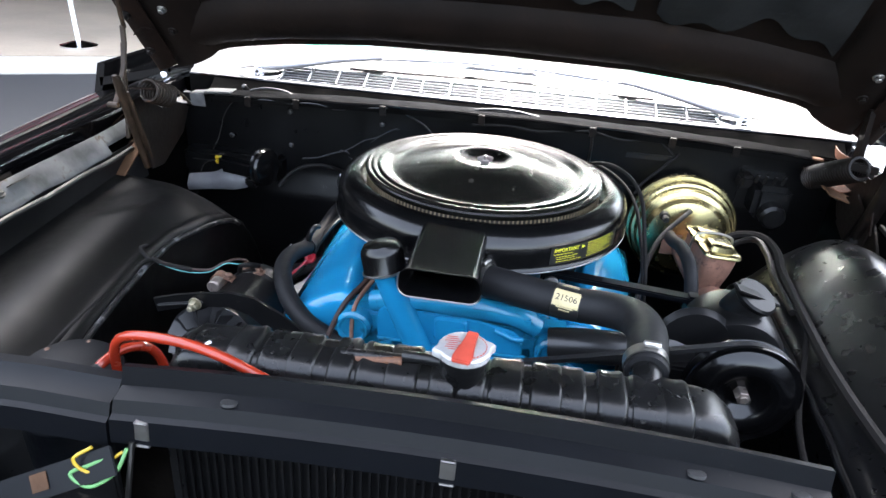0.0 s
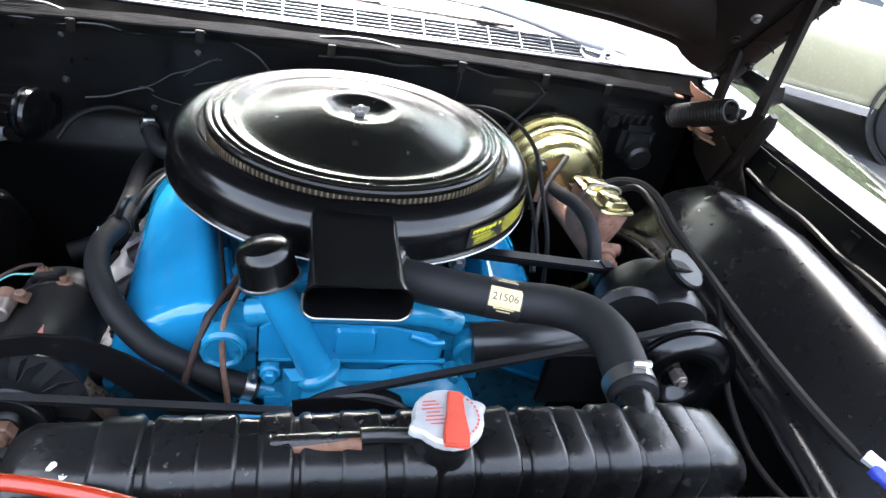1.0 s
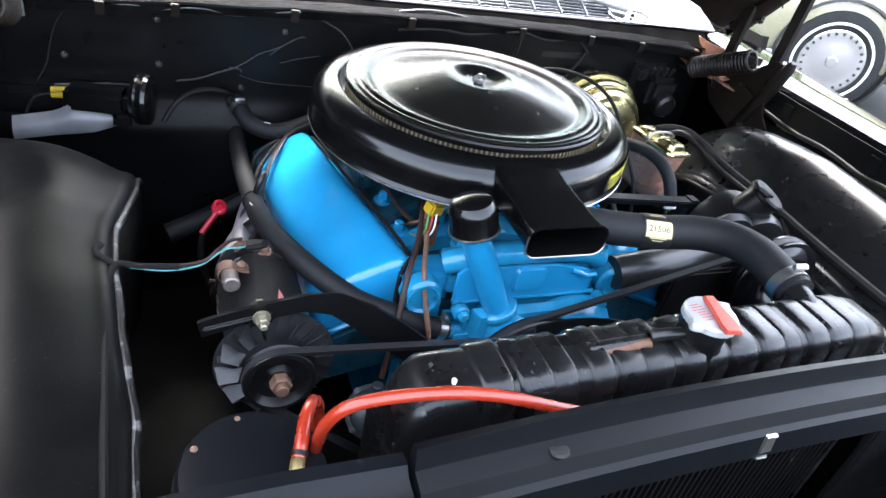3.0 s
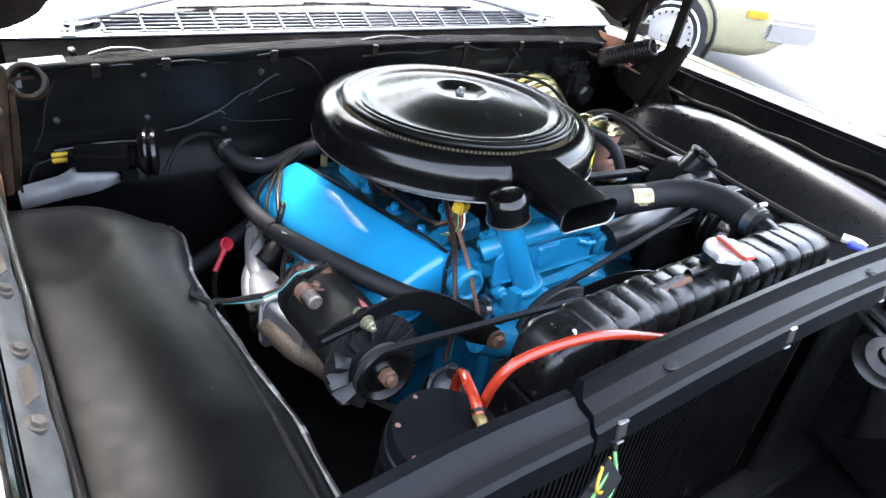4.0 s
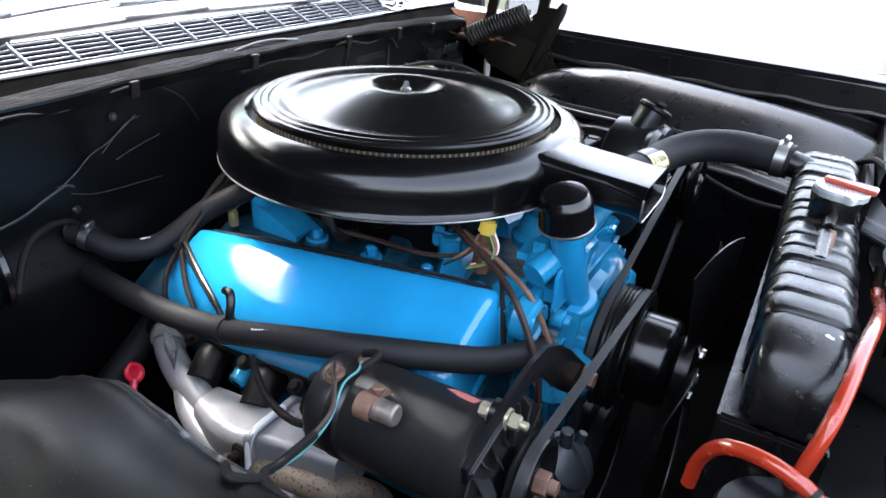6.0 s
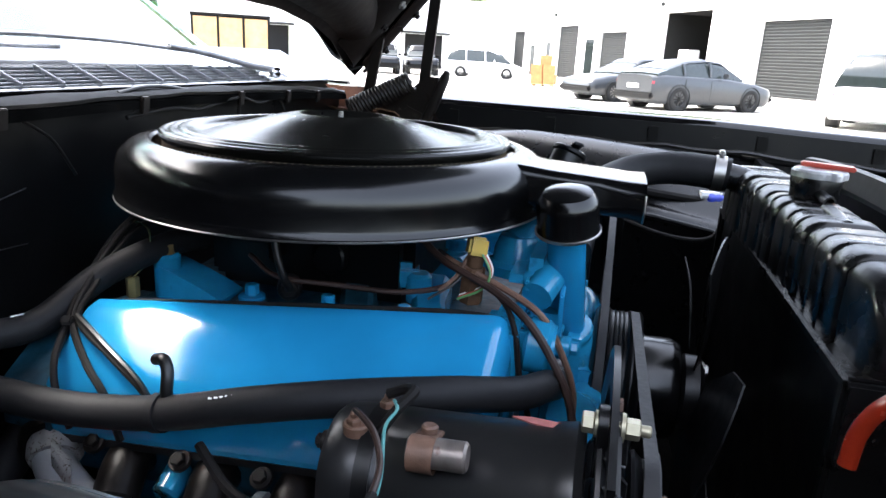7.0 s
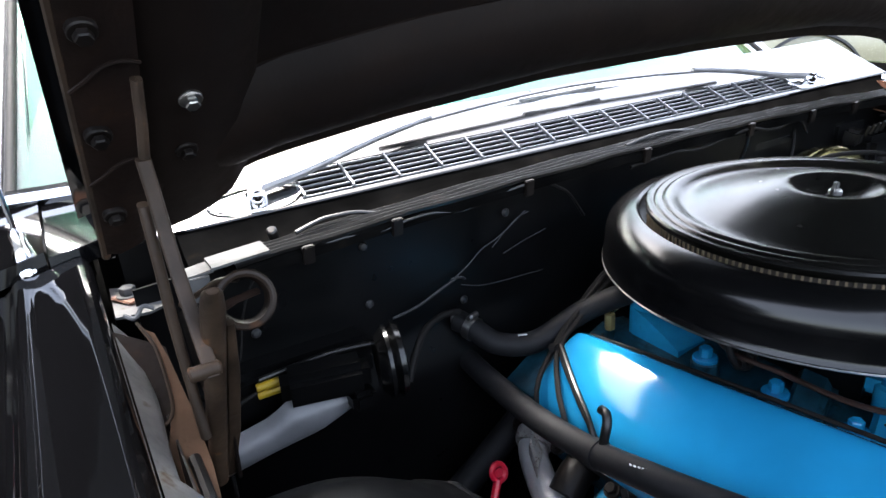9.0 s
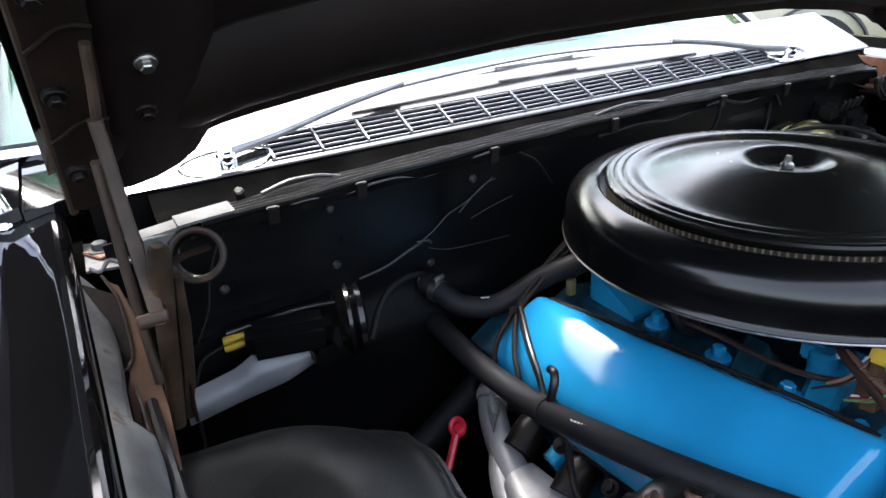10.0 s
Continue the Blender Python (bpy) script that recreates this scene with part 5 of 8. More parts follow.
for y, w, zt, zb, xc in ((1.262, 0.112, 0.988, 0.938, 0.012), (1.235, 0.101, 0.987, 0.940, 0.011), (1.205, 0.100, 0.984, 0.940, 0.010), (1.15, 0.100, 0.981, 0.940, 0.009), (1.118, 0.105, 0.979, 0.938, 0.009), (1.102, 0.114, 0.979, 0.936, 0.009)):
    SN.append([(xc + u, y, (zt + zb) / 2 + v) for u, v in rounded(w, zt - zb, 0.016 if y < 1.13 else 0.011, 5)])
inner = [[(p[0] * 0.96 + 0.0003, p[1], (p[2] - 0.957) * 0.92 + 0.957) for p in ring] for ring in SN[::-1]]
part("snorkel", loft(SN + inner, caps=False), M_GLOSS, ac, "flat rectangular intake snorkel with flared mouth", angle=45)
part("snorkel_lip", tube([Vector(p) for p in SN[-1][10:24]] , 0.0012, 6, 1), M_STEEL, ac, "chipped bright edge of the mouth")
# decal on the flank
decal = lathe([(0.2602, 0.937), (0.2604, 0.967)], am, 28, arc=radians(33), start=radians(-61))
dec = part("decal", decal, M_LABELK, ac, "black decal with yellow print")


def wrap(bm, r, a0, z0):
    for v in bm.verts:
        a = a0 + v.co.x / r
        rad = r + v.co.z
        v.co = Vector((AX + rad * math.cos(a), AY + rad * math.sin(a), z0 + v.co.y))
    return bm


part("lettering", wrap(sliced(text_mesh("IMPORTANT", 0.0082), 0, 0.003), 0.2606, radians(-54.6), 0.9600), M_DECALY, dec)
part("arrow", wrap(prism([(-0.003, -0.003), (0.004, 0), (-0.003, 0.003)], 0, 0.0004, "xy"), 0.2606, radians(-47.6), 0.9600), M_DECALY, dec, "small yellow arrow")
pr = random.Random(5)


def print_row(a0, a1, z, h=0.0009):
    """One row of print too small to read: thin bars with gaps."""
    x, end, bars = 0.0, radians(a1 - a0) * 0.2606, []
    while x < end - 0.003:
        w = min(pr.uniform(0.002, 0.0055), end - x)
        bars.append(wrap(box((w, h, 0.0002), (x + w / 2, 0, 0)), 0.2606, radians(a0), z))
        x += w + 0.0014
    part("print_line", merge(*bars), M_DECALY, dec)


for a0, a1, z in ((-59.8, -52.0, 0.9535), (-58.5, -49.0, 0.9490), (-58.5, -51.0, 0.9455), (-58.5, -47.5, 0.9415)):
    print_row(a0, a1, z, 0.0010)
for k in range(7):
    print_row(-45.5 + 0.3 * (k % 2), (-30.5, -29.5, -33.0, -30.0, -31.5, -36.0, -30.0)[k], 0.9635 - 0.0037 * k)

# ---- radiator ----
rad = thing("radiator", (0.04, 0.92, 0.44), "black painted brass radiator with a ribbed top tank", "radiator")
RX0, RX1 = -0.246, 0.344


def tank_ring(x, k=0.0, drop=0.0, shrink=0.0):
    y0, y1, z1 = 0.886 + 0.02 * x + shrink, 0.957 + 0.025 * x - shrink, 0.962 - drop
    o = []
    for cy, cz, a0, r in ((y1 - 0.016, z1 - 0.016, 0, 0.016), (y0 + 0.020, z1 - 0.020, 90, 0.020)):
        for j in range(6):
            a = radians(a0 + 18 * j)
            o.append((x, cy + (r + k) * math.cos(a), cz + (r + k) * math.sin(a)))
    return [(x, y1 + k, 0.885)] + o + [(x, y0 - k, 0.885)]


rings = [tank_ring(RX0 - 0.022, 0, 0.050, 0.012), tank_ring(RX0 - 0.019, 0, 0.030, 0.006), tank_ring(RX0 - 0.008, 0, 0.010, 0.001), tank_ring(RX0 + 0.006, 0, 0.0)]
n_rib = 14
for i in range(n_rib):
    x = RX0 + 0.066 + 0.0365 * i + 0.0045 * math.sin(2.3 * i)
    w = 0.0132 + 0.0026 * math.sin(1.7 * i)
    h1, h2 = 0.0040 + 0.0014 * math.sin(3.1 * i), 0.0042 + 0.0014 * math.cos(2.3 * i)
    rings += [tank_ring(x - w - 0.0030, 0.0), tank_ring(x - w - 0.0008, h1 * 0.75), tank_ring(x - w + 0.002, h1), tank_ring(x, h1 * 0.42 + h2 * 0.42, 0.0004), tank_ring(x + w - 0.002, h2), tank_ring(x + w + 0.0008, h2 * 0.75), tank_ring(x + w + 0.0030, 0.0)]
rings += [tank_ring(RX1 - 0.03, 0), tank_ring(RX1 - 0.008, 0, 0.004), tank_ring(RX1 + 0.012, 0, 0.022, 0.004), tank_ring(RX1 + 0.022, 0, 0.05, 0.012)]
part("top_tank", loft(rings), M_RAD, rad, "ribbed top tank, paint rubbed and scratched", angle=40)
part("tank_seam", box((RX1 - RX0 + 0.05, 0.084, 0.012), ((RX0 + RX1) / 2, 0.922, 0.886), 0.003), M_RAD, rad)
part("core", box((RX1 - RX0 + 0.03, 0.07, 0.44), ((RX0 + RX1) / 2, 0.921, 0.664), 0.002), M_FIRE, rad)
for i in range(60):
    x = RX0 - 0.01 + (RX1 - RX0 + 0.02) * i / 59
    part("core_tube", box((0.0028, 0.006, 0.43), (x, 0.884, 0.664)), M_SATIN, rad)
part("side_strap", box((0.016, 0.085, 0.46), (RX0 - 0.018, 0.921, 0.66), 0.004), M_RAD, rad)
part("side_strap", box((0.016, 0.085, 0.46), (RX1 + 0.018, 0.921, 0.66), 0.004), M_RAD, rad)
for cx, cy, cz, w, l, turn in ((-0.222, 0.8985, 0.9585, 0.011, 0.007, 25), (-0.215, 0.8965, 0.9580, 0.013, 0.005, -20), (-0.209, 0.8950, 0.9585, 0.006, 0.004, 35), (-0.219, 0.9025, 0.9610, 0.008, 0.005, 60)):
    part("paint_chip", box((w, l, 0.004), (cx, cy, cz), 0.001, (38, -12, turn)), M_WHITE, rad, "bare bright scratch in the paint")
part("hose_neck", tube([(0.262, 0.930, 0.940), (0.264, 0.960, 0.950), (0.2665, 0.985, 0.955)], 0.0185, 18, 4), M_RAD, rad)
part("filler_neck", lathe([(0.029, -0.014), (0.025, 0), (0.025, 0.010), (0.027, 0.022), (0.026, 0.025), (0, 0.025)], pose(0.062, 0.917, 0.964, 0, 0, 0), 28), M_RAD, rad)
part("overflow_pipe", tube([(0.038, 0.917, 0.972), (0.014, 0.918, 0.972), (-0.004, 0.918, 0.9715)], 0.0062, 14, 4, hollow=0.7), M_RAD, rad, "dark overflow pipe stub")
part("drip_channel", tube([(-0.004, 0.9185, 0.9640), (-0.03, 0.919, 0.9630), (-0.072, 0.920, 0.9600)], 0.0080, 14, 4), M_RAD, rad, "worn raised channel below the pipe")
part("rust_stain", tube([(-0.003, 0.9160, 0.9640), (-0.03, 0.9165, 0.9615), (-0.060, 0.9172, 0.9585)], 0.0078, 14, 4), M_RUSTST, rad, "streak of brown rust below the pipe")

rc = thing("pressure_cap", (0.062, 0.915, 0.989), "silver pressure cap with a red lever and printed red warning", "radiator cap")
CM = pose(0.062, 0.915, 0.989, 0, 0, 0)
outline = []
for k in range(120):
    a = 2 * math.pi * k / 120
    r = 0.0285 + 0.0062 * max(0.0, math.cos(2 * (a - radians(20)))) ** 16 + 0.00025 * math.cos(24 * a)
    outline.append((r * math.cos(a), r * math.sin(a)))
part("shell", turned(loft([[(x, y, 0) for x, y in outline], [(x, y, 0.006) for x, y in outline], [(x * 0.93, y * 0.93, 0.0085) for x, y in outline], [(x * 0.62, y * 0.62, 0.0095) for x, y in outline]]), CM), M_CAPPAINT, rc)
part("lever", turned(prism([(-0.0055, 0.020), (0.0065, 0.020), (0.0075, 0.0), (0.0105, -0.024), (0.0095, -0.034), (-0.0095, -0.034), (-0.0105, -0.024), (-0.0065, 0.0)], 0.0098, 0.0150, "xy", 0.0012), CM @ pose(0.004, 0, 0, 2, 0, -8)), M_REDTAG, rc, "red safety lever")
for i in range(7):
    part("print_line", turned(box((0.011 + 0.003 * (i % 3), 0.0010, 0.0004), (-0.014 + 0.0005 * i, 0.013 - 0.0038 * i, 0.0097), 0, (0, 0, 4)), CM), M_REDTAG, rc)
for k in range(14):
    a = radians(-70 + 11 * k)
    part("print_mark", turned(box((0.0014, 0.0026, 0.0004), (0.0235 * math.cos(a), 0.0235 * math.sin(a), 0.0093), 0, (0, 0, math.degrees(a))), CM), M_REDTAG, rc)

# ---- hoses ----
HOSE = [(0.030, 1.215, 0.922), (0.078, 1.192, 0.925), (0.135, 1.172, 0.926), (0.195, 1.153, 0.929), (0.239, 1.135, 0.938), (0.267, 1.103, 0.949), (0.276, 1.060, 0.956), (0.272, 1.018, 0.957), (0.2660, 0.975, 0.954)]
HR = 0.0242
uh = thing("upper_radiator_hose", (0.2, 1.12, 0.90), "thick black moulded upper radiator hose with a part label", "radiator hose")
part("hose", tube(HOSE, HR, 24, 8), M_RUBBER, uh)
lab_c, lab_d = Vector((0.187, 1.1553, 0.9278)), Vector((0.945, -0.325, 0.03)).normalized()
LM = axis_pose(lab_c - lab_d * 0.014, lab_c + lab_d)


def hose_wrap(bm, r, a0, h0):
    """Lays a flat piece round the hose: x along it, y round it."""
    for v in bm.verts:
        a = a0 - v.co.y / r
        v.co = LM @ Vector(((r + v.co.z) * math.cos(a), (r + v.co.z) * math.sin(a), h0 + v.co.x))
    return bm


def flat(w, h, n=10, t=0.0003):
    return turned(sheet(lambda u, v: ((u - 0.5) * w, (v - 0.5) * h, t), 2, n, (0, 0, -t)), Matrix.Identity(4))


# the angle round the hose at which its label faces up and forward
up_a = (LM.to_3x3().inverted() @ Vector((-0.15, -0.45, 0.75))).normalized()
UA = math.atan2(up_a.y, up_a.x)
part("label", hose_wrap(flat(0.040, 0.076, 16), HR + 0.0009, UA, 0.014), M_LABELK, uh, "black and gold wrap label")
part("label_field", hose_wrap(flat(0.037, 0.024), HR + 0.0012, UA + 0.28, 0.014), M_LABEL, uh, "cream field of the label")
part("number", hose_wrap(sliced(text_mesh("21506", 0.0124, 0.0002), 1, 0.0015), HR + 0.0016, UA + 0.28, 0.014), M_INK, uh)
for i, dy in enumerate((0.0190, 0.0225, -0.0150, -0.0185)):
    part("print_line", hose_wrap(box((0.016 if i % 2 else 0.024, 0.0016, 0.0002)), HR + 0.0012, UA + 0.02 + dy / HR, 0.014), M_LABEL, uh)
clamp((0.2668, 0.990, 0.9555), (0.05, 1, 0.06), HR + 0.0003, w=0.015)
clamp((0.066, 1.1975, 0.9245), (0.9, -0.42, 0.05), HR + 0.0003)

lh = thing("heater_hose", (-0.3, 1.5, 0.75), "long black heater hose running beside the blue valve cover", "heater hose", "heater hoses")
LOW = [(-0.305, 1.775, 0.772), (-0.312, 1.70, 0.773), (-0.312, 1.60, 0.770), (-0.310, 1.50, 0.782), (-0.312, 1.414, 0.807), (-0.298, 1.33, 0.822), (-0.262, 1.25, 0.822), (-0.215, 1.20, 0.808), (-0.165, 1.178, 0.795), (-0.125, 1.172, 0.778), (-0.090, 1.172, 0.765)]
part("hose", tube(LOW, 0.0155, 18, 8), M_RUBBER, lh)
for k in range(7):
    part("print_mark", box((0.0016, 0.0030, 0.0006), (-0.3225 + 0.0008 * k, 1.440 - 0.0048 * k, 0.8140 + 0.0011 * k), 0.0001, (0, -42, 4 + 12 * (k % 2))), M_WHITE, lh)
for k in range(5):
    part("print_mark", box((0.0032, 0.0026, 0.0006), (-0.200 + 0.0075 * k, 1.1835 - 0.0028 * k, 0.8165 - 0.0020 * k), 0.0001, (42, 12, -22)), M_WHITE, lh)
clamp((-0.100, 1.172, 0.769), (1, 0, -0.35), 0.0155)
uhh = thing("heater_hose", (-0.25, 1.7, 0.80), "black heater hose from the firewall to the intake", "heater hose", "heater hoses")
part("hose", tube([(-0.312, 1.775, 0.832), (-0.303, 1.748, 0.826), (-0.285, 1.715, 0.812), (-0.24, 1.69, 0.812), (-0.17, 1.67, 0.845), (-0.09, 1.645, 0.862), (-0.04, 1.63, 0.862)], 0.0155, 18, 8), M_RUBBER, uhh)
part("print_mark", box((0.012, 0.003, 0.0006), (-0.262, 1.693, 0.8275), 0.0001, (0, 0, -25)), M_WHITE, uhh)
clamp((-0.305, 1.750, 0.8275), (0.3, -1, -0.2), 0.0155)
part("pipe_stub", rod((-0.315, 1.80, 0.834), (-0.306, 1.757, 0.830), 0.0125, 14, 0.002), M_STEEL, fw)
hk = thing("wire_loom_hook", (-0.31, 1.498, 0.78), "grey bent steel wire hook standing on the heater hose", "hook")
part("hook", tube([(-0.308, 1.494, 0.790), (-0.305, 1.494, 0.806), (-0.300, 1.496, 0.819), (-0.295, 1.503, 0.826), (-0.291, 1.514, 0.823)], 0.0055, 10, 5), M_SEAL, hk)
part("band", lathe([(0.0158, 0), (0.0175, 0), (0.0175, 0.009), (0.0158, 0.009)], axis_pose((-0.3100, 1.503, 0.7817), (-0.3103, 1.49, 0.7845)), 20), M_RUBBER, hk)

# ---- generator, belts and fan ----
GA, GZ = -0.331, 0.794
gen = thing("generator", (GA, 1.22, 0.72), "black cylindrical generator with a finned fan and pulley", "generator")
gm = axis_pose((GA, 1.325, 0.780), (GA, 1.069, 0.795))
part("body", lathe([(0, 0), (0.034, 0), (0.048, 0.005), (0.053, 0.013), (0.053, 0.046), (0.0515, 0.048), (0.0515, 0.052), (0.053, 0.054), (0.053, 0.168), (0.055, 0.171), (0.057, 0.186), (0.053, 0.192), (0, 0.192)], gm, 40), M_GEN, gen)
for k in range(4):
    a = radians(30 + 90 * k)
    part("through_bolt", bolt(gm @ Vector((0.040 * math.cos(a), 0.040 * math.sin(a), 0.003)), gm.to_3x3() @ Vector((0, 0, -1)), 0.0055, 0.007), M_HINGE, gen)
part("fan_disc", lathe([(0.02, 0.204), (0.050, 0.204), (0.066, 0.199), (0.070, 0.200), (0.0705, 0.203), (0.066, 0.2035), (0.050, 0.208), (0.02, 0.208)], gm, 44), M_VANE, gen)
def fan_fin(a):
    """One bent vane: it stands on the disc along a radius and leans over to a point."""
    foot = [(0.036, 0.0), (0.068, 0.0)]
    tip = [(0.045, 0.30), (0.066, 0.22)]
    pts = [(r * math.cos(q), r * math.sin(q), 0.2045) for r, q in foot] + [(r * math.cos(q), r * math.sin(q), 0.2195) for r, q in tip[::-1]]
    t = Vector((0.0011, -0.0012, 0.0006))
    return turned(loft([[Vector(p) for p in pts], [Vector(p) + t for p in pts]]), gm @ Matrix.Rotation(a, 4, "Z"))


for k in range(12):
    part("fan_vane", fan_fin(2 * math.pi * k / 12), M_VANE, gen)
    part("vane_web", turned(loft([[(0.038, 0.0, 0.2045), (0.068, 0.0, 0.2045), (0.068, 0.0013, 0.2045), (0.038, 0.0013, 0.2045)], [(0.043, 0.004, 0.215), (0.067, 0.004, 0.213), (0.067, 0.0053, 0.213), (0.043, 0.0053, 0.215)]]), gm @ Matrix.Rotation(2 * math.pi * (k + 0.5) / 12, 4, "Z")), M_VANE, gen)
part("pulley", lathe([(0.014, 0.221), (0.030, 0.221), (0.041, 0.223), (0.042, 0.2255), (0.036, 0.231), (0.036, 0.235), (0.042, 0.2405), (0.041, 0.243), (0.036, 0.2435), (0.030, 0.234), (0.018, 0.232), (0.014, 0.238), (0, 0.238)], gm, 40), M_SATIN, gen)
part("shaft_nut", merge(hexnut(gm @ Vector((0, 0, 0.237)), gm @ Vector((0, 0, 0.251)), 0.0125, 0.0015), rod(gm @ Vector((0, 0, 0.24)), gm @ Vector((0, 0, 0.259)), 0.0075, 14, 0.001)), M_COPPER, gen, "rusty shaft nut")
part("end_band", lathe([(0.0533, 0.034), (0.0545, 0.034), (0.0545, 0.046), (0.0533, 0.046)], gm, 40), M_SATIN, gen)
part("tag", turned(prism([(0.0, -0.026), (0.003, -0.012), (0.0035, 0.010), (0.002, 0.022), (-0.002, 0.022), (-0.003, 0.010), (-0.003, -0.012)], 0, 0.0015, "xy"), pose(GA + 0.013, 1.165, GZ + 0.0475, -3, 16, 180)), M_TAGR, gen, "small faded red tag")
for p, q in (((-0.323, 1.285, 0.826), (-0.323, 1.285, 0.842)), ((-0.350, 1.300, 0.826), (-0.352, 1.301, 0.840))):
    part("terminal", merge(rod(p, Vector(p) + Vector((0, 0, 0.009)), 0.0105, 14, 0.001), rod(p, q, 0.0064, 6, 0.001), rod(q, Vector(q) + (Vector(q) - Vector(p)).normalized() * 0.005, 0.0032, 10, 0.001)), M_COPPER, gen, "corroded copper terminal")
part("condenser", rod((-0.372, 1.254, 0.835), (-0.372, 1.212, 0.837), 0.0108, 22, 0.002), M_CONDS, gen, "small tarnished steel condenser")
part("condenser_strap", merge(lathe([(0.0118, 0), (0.0128, 0), (0.0128, 0.018), (0.0118, 0.018)], axis_pose((-0.374, 1.252, 0.8345), (-0.374, 1.2, 0.836)), 22), box((0.018, 0.018, 0.003), (-0.357, 1.243, 0.8405), 0.0008, (0, 15, 0)), rod((-0.358, 1.243, 0.841), (-0.357, 1.243, 0.848), 0.0062, 14, 0.0015)), M_COPPER, gen, "rusty strap with a screw")
arm = thing("generator_bracket", (-0.25, 1.105, 0.76), "black steel adjusting arm curving over the generator", "bracket")
part("arm", loft([[(x + nx * h * k, 1.118 + d, z + nz * h * k) for k, d in ((1, 0), (1, 0.005), (-1, 0.005), (-1, 0))] for x, z, nx, nz, h in ((-0.415, 0.853, -0.2, 0.98, 0.011), (-0.38, 0.864, -0.3, 0.95, 0.011), (-0.345, 0.872, -0.2, 0.98, 0.011), (-0.30, 0.879, 0, 1, 0.012), (-0.265, 0.873, 0.3, 0.95, 0.015), (-0.23, 0.850, 0.6, 0.8, 0.019), (-0.19, 0.816, 0.65, 0.76, 0.022), (-0.15, 0.782, 0.65, 0.76, 0.021), (-0.115, 0.758, 0.6, 0.8, 0.016))]), M_SATIN, arm)
part("slot", box((0.075, 0.006, 0.005), (-0.375, 1.1175, 0.862), 0.002, (0, -12, 0)), M_INK, arm, "long adjusting slot")
part("bolt", merge(rod((-0.350, 1.096, 0.867), (-0.350, 1.141, 0.867), 0.0040, 12, 0.001), rod((-0.350, 1.1325, 0.867), (-0.350, 1.141, 0.867), 0.0072, 6, 0.001), rod((-0.350, 1.1305, 0.867), (-0.350, 1.1325, 0.867), 0.0090, 18), rod((-0.350, 1.103, 0.867), (-0.350, 1.113, 0.867), 0.0072, 6, 0.001), rod((-0.350, 1.113, 0.867), (-0.350, 1.1155, 0.867), 0.0098, 18)), M_ZINC, arm, "bright zinc bolt and nut")
part("pivot_bolt", bolt((-0.115, 1.112, 0.758), (0, -1, 0), 0.011, 0.012, 0.016), M_COPPER, arm, "rusty pivot bolt")
part("lug", loft([[(-0.348 + u, y, 0.853 + v) for u, v in rounded(0.026, 0.052, 0.012)] for y in (1.1235, 1.130)]), M_SATIN, gen)

WP = (C - 0.002, 0.722)     # water pump shaft, x and z
pul = thing("water_pump_pulley", (WP[0], 1.10, WP[1]), "black twin-groove pulley on the water pump", "pulley")
pm = axis_pose((WP[0], 1.14, WP[1]), (WP[0], 1.0, WP[1]))
part("pulley", lathe([(0, 0.0), (0.066, 0.0), (0.084, 0.003), (0.088, 0.006), (0.078, 0.0115), (0.078, 0.0135), (0.088, 0.019), (0.0855, 0.022), (0.0855, 0.0405), (0.088, 0.043), (0.078, 0.048), (0.078, 0.050), (0.088, 0.0555), (0.084, 0.0585), (0.066, 0.057), (0.062, 0.046), (0, 0.040)], pm, 56), M_SATIN, pul)
for h in (0.026, 0.031, 0.036):
    part("rib_ring", lathe([(0.085, h - 0.0018), (0.0872, h), (0.085, h + 0.0018)], pm, 56), M_SATIN, pul)
part("hub", lathe([(0, 0.02), (0.061, 0.03), (0.061, 0.094), (0.0595, 0.1015), (0.055, 0.106), (0.034, 0.109), (0, 0.109)], pm, 44), M_GLOSS, pul, "glossy black drum in front of the pulley")
fan = thing("cooling_fan", (WP[0], 1.015, WP[1]), "black steel cooling fan behind the radiator", "fan")
part("fan_hub", rod((WP[0], 1.034, WP[1]), (WP[0], 1.006, WP[1]), 0.045, 28, 0.006), M_SATIN, fan)
for k in range(5):
    a = radians(97 + 72 * k)
    def blade(u, v):
        r = 0.045 + 0.148 * u
        w = (0.026 + 0.034 * min(1, u * 1.6)) * (v - 0.5) * 2
        return Vector((r - 0.012 * (v - 0.5) ** 2 * 4 * u, w, -0.016 * (v - 0.5) * 2 * (0.5 + 0.5 * u) + 0.003 * math.sin(3 * u)))
    spin = Matrix.Translation((WP[0], 0, WP[1])) @ Matrix.Rotation(-a, 4, "Y") @ Matrix.Translation((-WP[0], 0, -WP[1]))
    flat_blade = sheet(blade, 8, 6, (0, 0, 0.002))
    for vtx in flat_blade.verts:
        x, w, h = vtx.co
        vtx.co = Vector((WP[0] + x, 1.014 - h, WP[1] + w))
    part("fan_blade", turned(flat_blade, spin), M_SATIN, fan)
    b = Vector((WP[0] + 0.032 * math.cos(a), 1.008, WP[1] + 0.032 * math.sin(a)))
    part("fan_bolt", bolt(b, (0, -1, 0), 0.007, 0.007), M_STEEL, fan)

PSX, PSZ = 0.434, 0.862
ps = thing("power_steering_pump", (PSX, 1.19, 0.76), "black power steering pump with a dished pulley and filler neck", "pump")
qm = axis_pose((PSX, 1.155, PSZ - 0.02), (PSX, 1.0, PSZ - 0.02))
